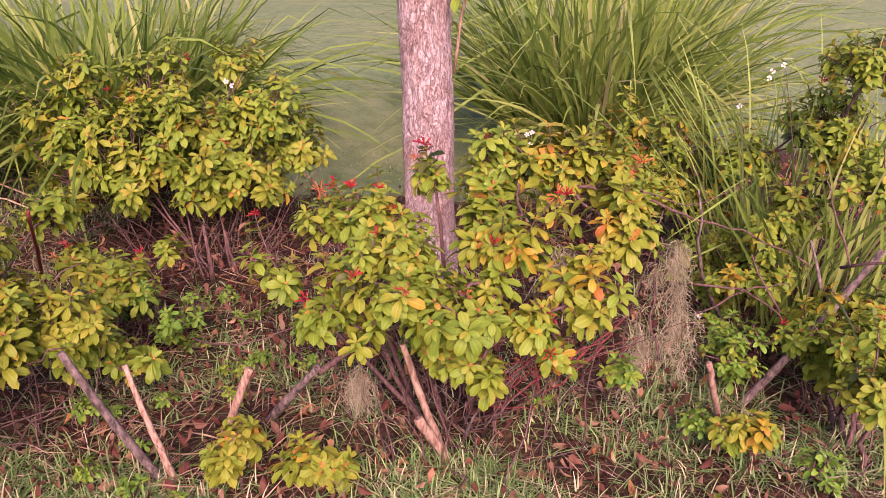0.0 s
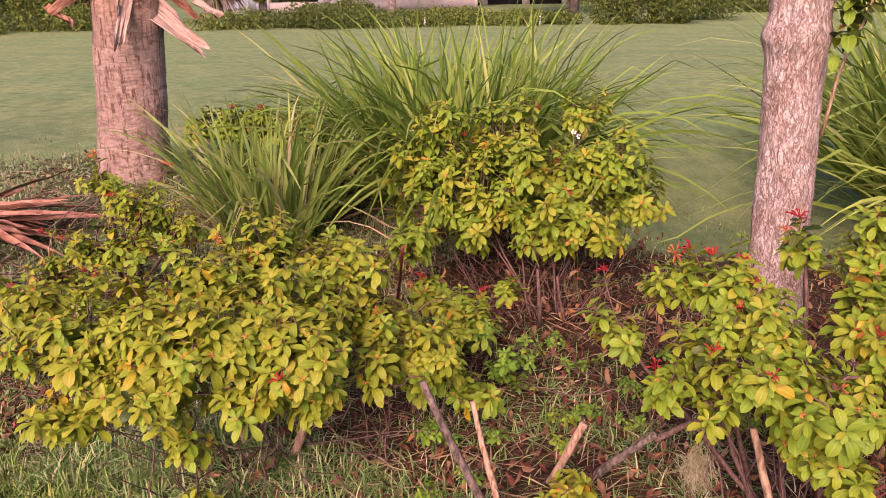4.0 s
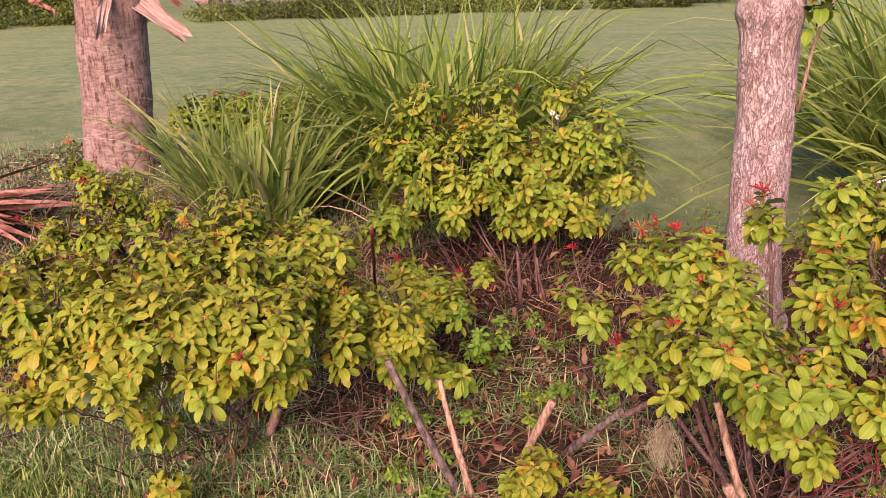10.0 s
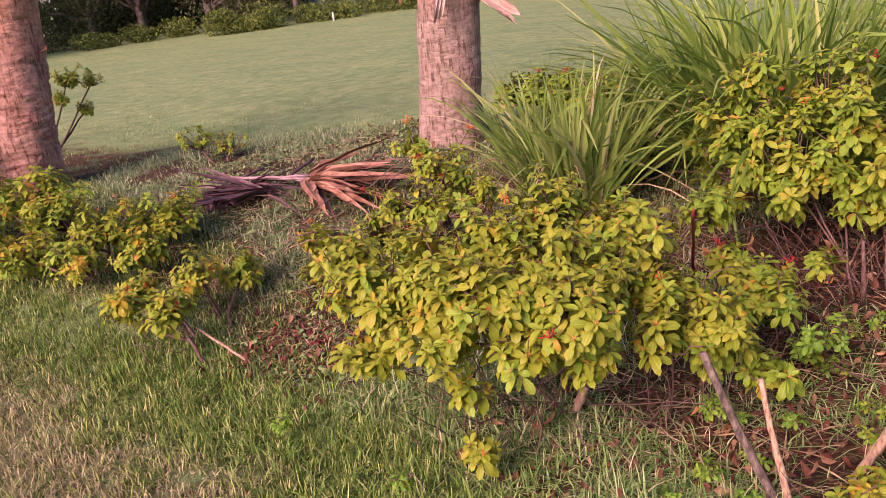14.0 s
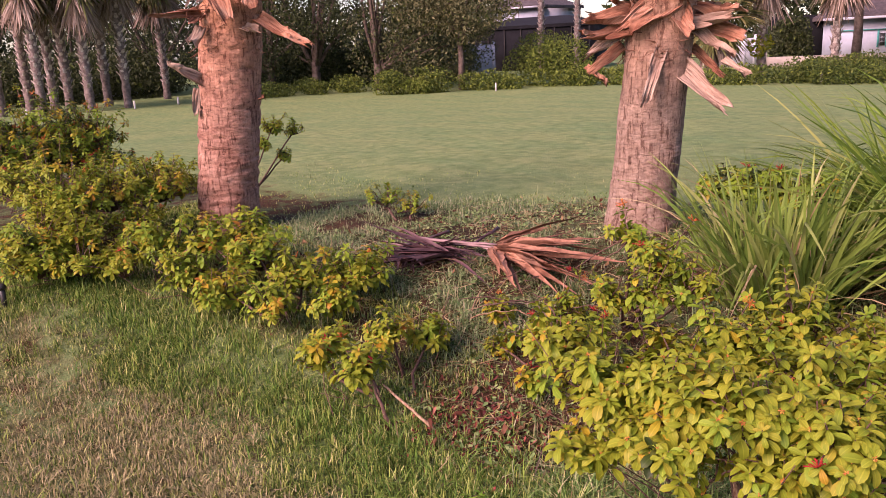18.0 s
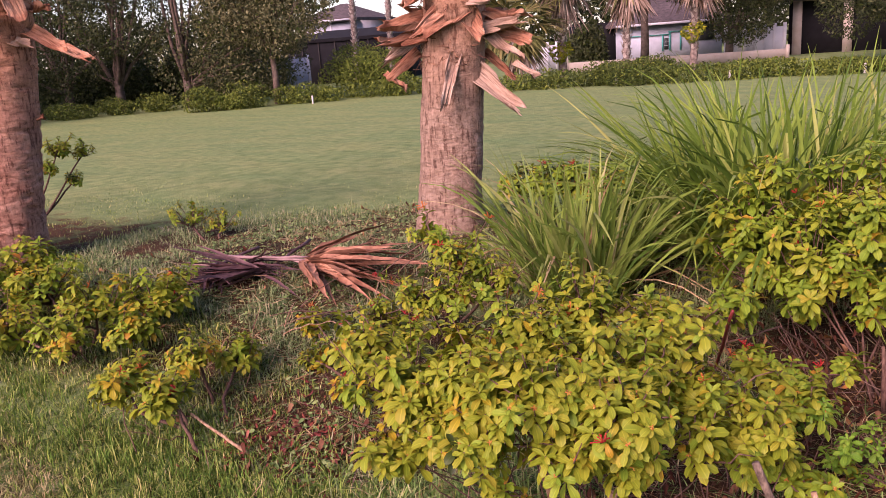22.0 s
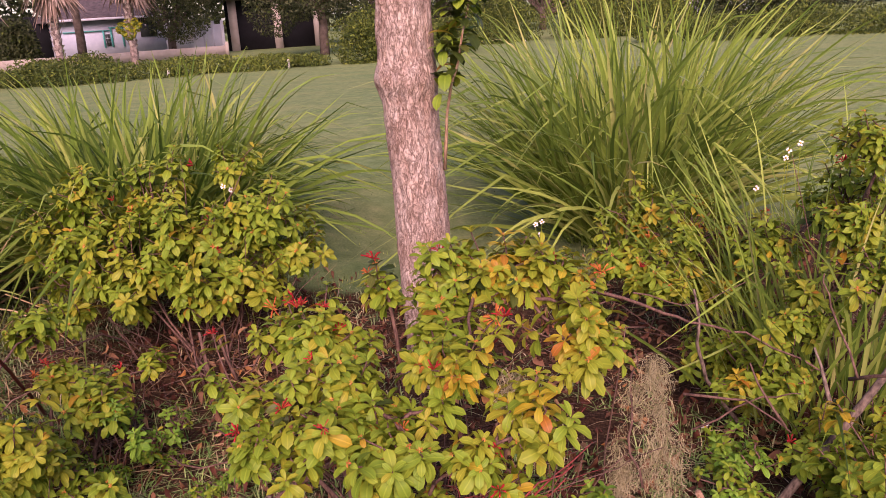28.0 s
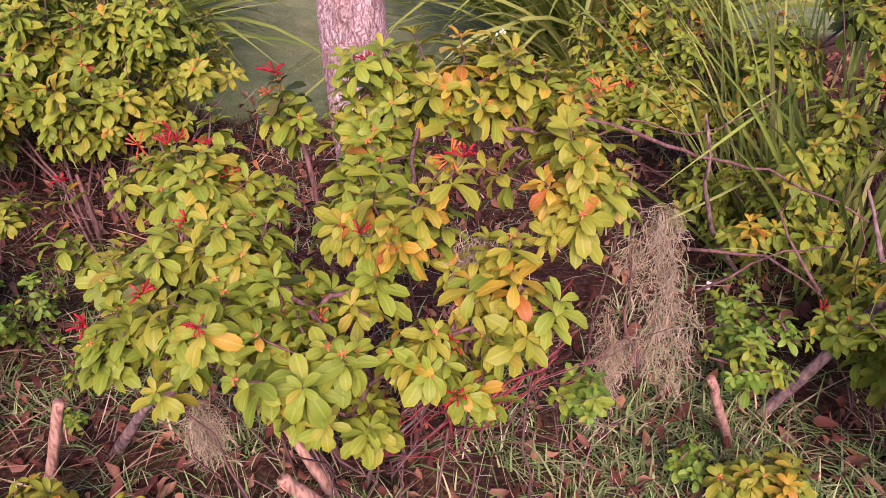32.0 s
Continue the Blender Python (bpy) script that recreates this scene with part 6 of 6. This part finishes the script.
def box_part(name, parent, a, b, h0, h1, deep, mat, back=0.0, label=""):
    """A box on the line a-b (plan), from h0 to h1, of that depth away from the viewer's side."""
    a, b = Vector((a[0], a[1], 0)), Vector((b[0], b[1], 0))
    d = (b - a).normalized()
    n = Vector((-d.y, d.x, 0))
    a, b = a + n * back, b + n * back
    v = [tuple(p + Vector((0, 0, z))) for z in (h0, h1) for p in (a, b, b + n * deep, a + n * deep)]
    q = [(0, 1, 5, 4), (1, 2, 6, 5), (2, 3, 7, 6), (3, 0, 4, 7), (4, 5, 6, 7), (3, 2, 1, 0)]
    return part(name, mesh_of(name, v, q, [mat], None, False), parent, label)


def roof_part(parent, a, b, h, rise, deep, over, mat):
    a, b = Vector((a[0], a[1], 0)), Vector((b[0], b[1], 0))
    d = (b - a).normalized()
    n = Vector((-d.y, d.x, 0))
    c = [a - d * over - n * over, b + d * over - n * over, b + d * over + n * (deep + over), a - d * over + n * (deep + over)]
    r0, r1 = a + n * deep / 2 + d * deep * 0.35, b + n * deep / 2 - d * deep * 0.35
    v = [tuple(p + Vector((0, 0, h))) for p in c] + [tuple(p + Vector((0, 0, h + rise))) for p in (r0, r1)] + [tuple(p + Vector((0, 0, h - 0.18))) for p in c]
    q = [(0, 1, 5, 4), (2, 3, 4, 5), (0, 1, 7, 6), (1, 2, 8, 7), (2, 3, 9, 8), (3, 0, 6, 9), (6, 7, 8, 9)]
    me = bpy.data.meshes.new("roof")
    me.from_pydata(v, [], q + [(1, 2, 5), (3, 0, 4)])
    return part("roof", me, parent, mats=[mat], smooth=False)


AT = (-50.85, 48.23, 1.23)
OPEN_SKY = math.atan2(-AT[0], AT[1])
# Woods that close the view behind the houses
g = np.random.default_rng(5)
lumps = []
for k in range(90):
    an = radians(-40 + 165 * k / 89)
    r = g.uniform(66, 76)
    hgt = g.uniform(4.5, 8.5) if abs(an - OPEN_SKY) > 0.07 else g.uniform(2.4, 3.4)
    lumps.append((-math.sin(an) * r, math.cos(an) * r, hgt * 0.5, 3.6, 3.6, hgt * 0.5))
tagged(new("distant_woods", small_leaves("distant_woods", lumps, 38000, 0.36, [OAK_LEAF, HEDGE], [0.9, 0.1], 6)), "dark line of distant trees behind the houses", "trees", kind="stuff")

# Two-storey house with a dark screened pool enclosure
A, B = (-45.25, 34.85, 0.59), (-41.47, 36.27, 0.47)
h = thing("house", (A[0], A[1], FAR_Z), "white two-storey house with a dark shingle roof", "house", "houses beyond the lawn")
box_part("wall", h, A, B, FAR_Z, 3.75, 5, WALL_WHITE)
roof_part(h, A, B, 3.9, 1.1, 5, 0.5, ROOF)
box_part("fascia", h, A, B, 3.75, 3.86, 0.12, FENCE_WHITE, -0.56)
box_part("downpipe", h, Vector(A).lerp(Vector(B), 0.55), Vector(A).lerp(Vector(B), 0.575), 1.0, 3.75, 0.09, FENCE_WHITE, -0.1)
A, B = (-38.78, 28.47, 0.79), (-32.95, 32.22, 0.54)
h = thing("pool_enclosure", (A[0], A[1], FAR_Z), "dark screened pool enclosure beside the house", "screen enclosure")
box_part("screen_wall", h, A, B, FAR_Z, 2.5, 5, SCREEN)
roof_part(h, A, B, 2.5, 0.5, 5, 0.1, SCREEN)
for u in np.linspace(0, 1, 8):
    a = Vector(A).lerp(Vector(B), u)
    box_part("post", h, a, a + (Vector(B) - Vector(A)).normalized() * 0.05, FAR_Z, 2.45, 0.05, SCREEN_POST, -0.08)
# White single-storey house with teal trim
A, B = (-23.57, 39.47, -0.01), (-18.67, 42.05, -0.33)
h = thing("house", (A[0], A[1], FAR_Z), "white single-storey house with teal trim and dark roof", "house", "houses beyond the lawn")
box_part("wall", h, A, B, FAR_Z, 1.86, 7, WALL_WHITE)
roof_part(h, A, B, 2.04, 1.7, 7, 0.5, ROOF)
box_part("fascia", h, A, B, 1.86, 1.98, 0.12, FENCE_WHITE, -0.56)
for x0, x1, z0, z1 in [(255, 334, 1.33, 1.38), (319, 322, 0.5, 1.33), (330, 354, 1.46, 1.51), (332, 335, 0.5, 1.46), (351, 354, 0.5, 1.46)]:
    u0, u1 = (x0 - 235) / 190, (x1 - 235) / 190
    box_part("teal_trim", h, Vector(A).lerp(Vector(B), u0), Vector(A).lerp(Vector(B), u1), FAR_Z + z0, FAR_Z + z1, 0.08, TEAL, -0.09)
box_part("window", h, Vector(A).lerp(Vector(B), 0.466), Vector(A).lerp(Vector(B), 0.505), 0.55, 1.15, 0.05, GLASS_DARK, -0.06)
for z in (0.74, 0.93):
    box_part("glazing_bar", h, Vector(A).lerp(Vector(B), 0.466), Vector(A).lerp(Vector(B), 0.505), z, z + 0.02, 0.02, FENCE_WHITE, -0.09)
box_part("window", h, Vector(A).lerp(Vector(B), 0.78), Vector(A).lerp(Vector(B), 0.93), 0.9, 1.9, 0.05, GLASS_DARK, -0.06)
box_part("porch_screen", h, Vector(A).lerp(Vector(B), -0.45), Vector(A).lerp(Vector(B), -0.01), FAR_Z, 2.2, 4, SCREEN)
# Porch house
A, B = (-14.33, 39.51, -0.04), (-9.88, 40.88, -0.28)
h = thing("house", (A[0], A[1], FAR_Z), "tan house with a dark screened porch and brown hip roof", "house", "houses beyond the lawn")
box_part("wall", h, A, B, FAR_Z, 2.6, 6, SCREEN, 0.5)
roof_part(h, A, B, 2.62, 1.8, 6, 0.5, ROOF)
box_part("beam", h, A, B, 2.40, 2.62, 0.3, WALL_TAN)
for u in (0.04, 0.5, 0.93):
    a = Vector(A).lerp(Vector(B), u)
    box_part("porch_post", h, a, a + (Vector(B) - Vector(A)).normalized() * 0.4, FAR_Z, 2.40, 0.3, WALL_TAN, 0.003)
# Walls and fences
def fence(p0, p1, h0, label, mat, pickets=0, slats=0):
    f = thing("fence", (p0[0], p0[1], FAR_Z), label, "fence", "fences beyond the lawn")
    if slats:
        for u in np.linspace(0, 1 - 0.6 / slats, slats):
            box_part("slat", f, Vector(p0).lerp(Vector(p1), u), Vector(p0).lerp(Vector(p1), u + 0.6 / slats), FAR_Z, h0, 0.05, mat)
    else:
        box_part("panel", f, p0, p1, FAR_Z, h0, 0.08, mat)
    for u in np.linspace(0, 1, max(pickets, 2)):
        a = Vector(p0).lerp(Vector(p1), u)
        d = (Vector(p1) - Vector(p0)).normalized()
        box_part("post", f, a, a + d * 0.14, FAR_Z, h0 + 0.16, 0.14, mat, -0.03)
    return f


fence((-41.66, 6.71, 0.52), (-41.02, 9.85, 0.33), 0.35, "low white wall far behind the palms", WALL_WHITE, 5)
fence((-31.90, 20.80, 0.85), (-30.10, 23.15, 0.70), 1.55, "pale grey garden wall glimpsed beneath the young oak", WALL_WHITE, 6)
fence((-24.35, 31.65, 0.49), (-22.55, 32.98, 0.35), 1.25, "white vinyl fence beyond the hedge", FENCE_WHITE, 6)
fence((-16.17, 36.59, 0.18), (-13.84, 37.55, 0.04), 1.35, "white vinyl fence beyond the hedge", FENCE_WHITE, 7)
fence((-21.42, 31.33, 0.30), (-13.03, 35.72, -0.01), 0.42, "low tan garden wall beyond the hedge", WALL_TAN, 2)
fence((8.53, 43.34, -0.23), (9.10, 43.23, -0.25), 3.4, "white slatted tower behind the hedge", FENCE_WHITE, 2, 5)
fence((11.09, 44.83, -0.38), (12.62, 44.43, -0.42), 2.3, "white slatted fence behind the hedge", FENCE_WHITE, 3, 14)

# ---- turf and litter ----
def patch(n, x0, x1, y0, y1, keep):
    """n random places in a rectangle, kept by a weight."""
    xs, ys = rng.uniform(x0, x1, n), rng.uniform(y0, y1, n)
    k = rng.random(n) < keep(xs, ys)
    return xs[k], ys[k]


DRY_AT = (-4.29, 0.32, 0.07)


def dry(x, y):
    """How dry the street lawn is, in broad patches."""
    spot = 0.75 * np.exp(-((x - DRY_AT[0]) ** 2 / 0.5 + (y - DRY_AT[1]) ** 2 / 0.06))
    rim = np.interp(x, [p[0] for p in BED_FRONT], [p[1] for p in BED_FRONT]) - y
    return np.array([step(-0.02, 0.40, noise.noise((u * 1.1 + 5, w * 1.1, 2)) + 0.5 * noise.noise((u * 4, w * 4, 9)) + 0.42 * (f - 0.50) + s) for u, w, f, s in zip(x, y, rim, spot)])


def thinned(x, y):
    """Fades the blades out unevenly behind and beside the walk."""
    ragged = 0.5 * tufts(x + 7, y, 0.30)
    return np.clip((1.1 - x) / 0.8 - ragged, 0, 1) * np.clip((y + 1.4) / 0.7 - ragged, 0, 1)


xs, ys = patch(403000, -7.0, 1.1, -1.4, 2.0, lambda x, y: (1 - bed_amount(x, y)) * thinned(x, y))
d = rng.random(len(xs)) < dry(xs, ys) * 0.85
scattered_blades("lawn_grass", xs[~d], ys[~d], LAWN_BLADE, 0.050, 0.0032, "green lawn grass in front of the bed", 0.7, 2)
rim_x, rim_y = patch(60000, -6.5, 0.3, 0.2, 2.0, lambda x, y: np.exp(-((np.interp(x, [p[0] for p in BED_FRONT], [p[1] for p in BED_FRONT]) - y - 0.22) / 0.24) ** 2))
scattered_blades("rim_grass", rim_x, rim_y, RIM_BLADE, 0.075, 0.0032, "longer deep green grass along the rim of the bed", 0.9, 2)
scattered_blades("dry_grass", xs[d], ys[d], DRY_BLADE, 0.040, 0.0032, "straw-coloured dry patches of the front lawn", 0.9, 2)


UNDER = [(-1.62, 2.06, -0.00), (-2.03, 2.13, -0.01), (-1.39, 2.38, -0.00), (0.15, 2.21, -0.00), (-0.17, 2.40, -0.01), (0.45, 2.37, -0.01), (-0.93, 3.38, -0.00), (-1.22, 3.43, -0.00)]


def tufted(x, y):
    """Uneven cover of grass in the bed, thin on the mulch round the oak."""
    t = np.array([step(-0.10, 0.20, noise.noise((u * 2.6, w * 2.6, 4)) + 0.5 * noise.noise((u * 7, w * 7, 1))) for u, w in zip(x, y)])
    back = np.where(x < -1.3, 1.0, np.clip(1.3 - 0.75 * (y - 1.3), 0.12, 1))
    for ux, uy, _ in UNDER:
        back = back * (1 - 0.6 * np.exp(-((x - ux) ** 2 + (y - uy - 0.12) ** 2) / 0.045))
    return np.minimum(1, bed_amount(x, y) * 2.2) * (0.10 + 0.90 * t) * back


xs, ys = patch(320000, -5.8, 3.2, 0.9, 4.6, tufted)
deep = (ys > 3.2) | (xs < -2.2)
scattered_blades("bed_grass", xs[~deep], ys[~deep], BED_BLADE, 0.090, 0.0030, "tufts of green and dry grass through the mulch", 1.5, 3, 0.52)
scattered_blades("bank_grass", xs[deep], ys[deep], BANK_BLADE, 0.060, 0.0032, "low matted grass on the bank between the palms", 1.5, 2, 0.50)
xs, ys = patch(110000, -9.0, 4.0, 2.0, 7.5, lambda x, y: (1 - bed_amount(x, y)) * np.exp(-np.maximum(0, y - np.interp(x, [p[0] for p in BED_BACK], [p[1] for p in BED_BACK])) / 0.55))
scattered_blades("fairway_grass", xs, ys, LAWN_BLADE, 0.026, 0.0028, "short mown grass behind the bed", 0.5, 2)


def litter(name, n, size, mat, forms, label, x0, x1, y0, y1, keep, lift=0.03):
    xs, ys = patch(n, x0, x1, y0, y1, keep)
    ms = []
    for x, y in zip(xs, ys):
        p = Vector((x, y, float(ground_z(x, y)) + rng.uniform(0.005, lift)))
        an = rng.uniform(0, 6.283)
        d = Vector((math.cos(an), math.sin(an), rng.normal(0, 0.25)))
        ms.append(leaf_matrix(p, d, Vector((rng.normal(0, 0.4), rng.normal(0, 0.4), 1 if rng.random() < 0.6 else -1)), size * rng.uniform(0.6, 1.4)))
    ob = joined_leaves(name, ms, [(int(rng.integers(len(forms))), 0) for _ in ms], None, [mat], forms)
    return tagged(ob, label, "leaf litter", kind="stuff")


RED_AT = (-2.70, 1.64, -0.00)


def strewn(x, y):
    """Fallen leaves gather under the oak and in one hollow; few lie on the grassy bank."""
    return bed_amount(x, y) * (0.12 + 0.88 * step(-1.9, -1.0, x)) + 0.9 * np.exp(-((x - RED_AT[0]) ** 2 + (y - RED_AT[1]) ** 2) / 0.05)


litter("leaf_litter", 14500, 0.050, LITTER, [leaf_shape(1, 0.42, 1.9, 1.0, us=COARSE), leaf_shape(1, 0.38, -1.8, 0.9, us=COARSE), leaf_shape(1, 0.45, 1.2, 1.6, us=COARSE), leaf_shape(1, 0.5, 0.5, 0.6, us=COARSE)], "brown and red fallen leaves on the mulch", -5.0, 3.0, 1.2, 5.2, strewn)
litter("straw_litter", 9500, 0.12, STRAW, [leaf_shape(1, 0.03, 0.2, 0.1, us=(0, 0.5, 1)), leaf_shape(1, 0.02, -0.3, 0.1, us=(0, 0.5, 1)), leaf_shape(1, 0.035, 0.5, 0.1, us=(0, 0.5, 1))], "dry straw and twigs over the mulch", -5.0, 3.0, 1.2, 4.6, lambda x, y: bed_amount(x, y) * (1 - 0.65 * step(2.2, 2.8, y) * step(-1.8, -1.3, x)))
litter("mulch_chips", 2600, 0.034, LITTER_RED, [leaf_shape(1, 0.42, 1.2, 0.8, us=COARSE), leaf_shape(1, 0.35, -1.2, 0.9, us=COARSE), leaf_shape(1, 0.3, 0.5, 0.6, us=COARSE)], "dark red rotting leaves in a hollow of the bed", RED_AT[0] - 0.55, RED_AT[0] + 0.55, RED_AT[1] - 0.4, RED_AT[1] + 0.5, lambda x, y: np.exp(-((x - RED_AT[0]) ** 2 / 0.07 + (y - RED_AT[1]) ** 2 / 0.05)))
litter("dry_stalks", 5200, 0.15, STRAW, [leaf_shape(1, 0.045, 0.3, 0.1, us=(0, 0.5, 1)), leaf_shape(1, 0.035, -0.4, 0.1, us=(0, 0.5, 1))], "dry stalks matted in the grass of the bank", -4.6, -0.2, 1.7, 4.2, lambda x, y: np.minimum(1, bed_amount(x, y) * 2.5) * (0.35 + 0.65 * step(-0.2, 0.2, np.sin(x * 5.1 + 2 * np.sin(y * 3.3)))))
BROWN = leaf_material("fallen_leaf", [(0.0, (0.13, 0.05, 0.03)), (0.4, (0.27, 0.115, 0.06)), (0.75, (0.42, 0.21, 0.11)), (0.9, (0.58, 0.25, 0.06)), (1.0, (0.52, 0.36, 0.26))], 0.6, 0.1, 0.4, 40.0)
litter("fallen_leaves", 300, 0.062, BROWN, [leaf_shape(1, 0.46, 0.9, 0.5), leaf_shape(1, 0.5, -0.8, 0.4), leaf_shape(1, 0.42, 1.4, 0.8), leaf_shape(1, 0.52, 0.3, 0.3)], "larger brown and orange leaves lying on the grass of the bed", -1.9, 2.2, 1.35, 3.6, lambda x, y: bed_amount(x, y) * 0.9)
litter("twig_litter", 1000, 0.22, leaf_material("dead_twig", [(0.0, (0.10, 0.05, 0.045)), (0.6, (0.21, 0.13, 0.11)), (1.0, (0.42, 0.31, 0.25))], 0.8, 0.0, 0.3, 40.0), [leaf_shape(1, 0.016, 0.5, 0.8, us=COARSE), leaf_shape(1, 0.013, -0.7, 0.8, us=COARSE), leaf_shape(1, 0.018, 0.25, 0.8, us=COARSE)], "thin purplish dead twigs strewn through the bed", -3.6, 2.4, 1.6, 4.2, bed_amount)
litter("creeping_weeds", 16000, 0.026, leaf_material("creeping_weed", [(0.0, (0.13, 0.22, 0.07)), (0.6, (0.28, 0.40, 0.14)), (0.92, (0.40, 0.50, 0.20)), (1.0, (0.42, 0.26, 0.12))], 0.6, 0.2, 0.2, 40.0), [leaf_shape(1, 0.5, 0.6, 0.3, us=COARSE), leaf_shape(1, 0.6, -0.4, 0.3, us=COARSE)], "low creeping small-leaved weeds matted over the bank", -5.2, -1.9, 1.5, 4.0, lambda x, y: np.minimum(1, bed_amount(x, y) * 1.3) * step(0.35, 0.65, tufts(x, y, 0.22)))
litter("dry_brush", 2300, 0.055, LITTER, [leaf_shape(1, 0.40, 1.6, 0.9, us=COARSE), leaf_shape(1, 0.05, 0.4, 0.5, us=COARSE), leaf_shape(1, 0.04, -0.5, 0.5, us=COARSE)], "dry red-brown leaves and stalks caught under the shrubs", -2.2, 0.4, 2.2, 4.0, lambda x, y: np.exp(-((x + 1.15) ** 2 / 0.16 + (y - 3.38) ** 2 / 0.05)) + 0.5 * np.exp(-((x + 0.05) ** 2 / 0.12 + (y - 2.45) ** 2 / 0.04)), 0.24)
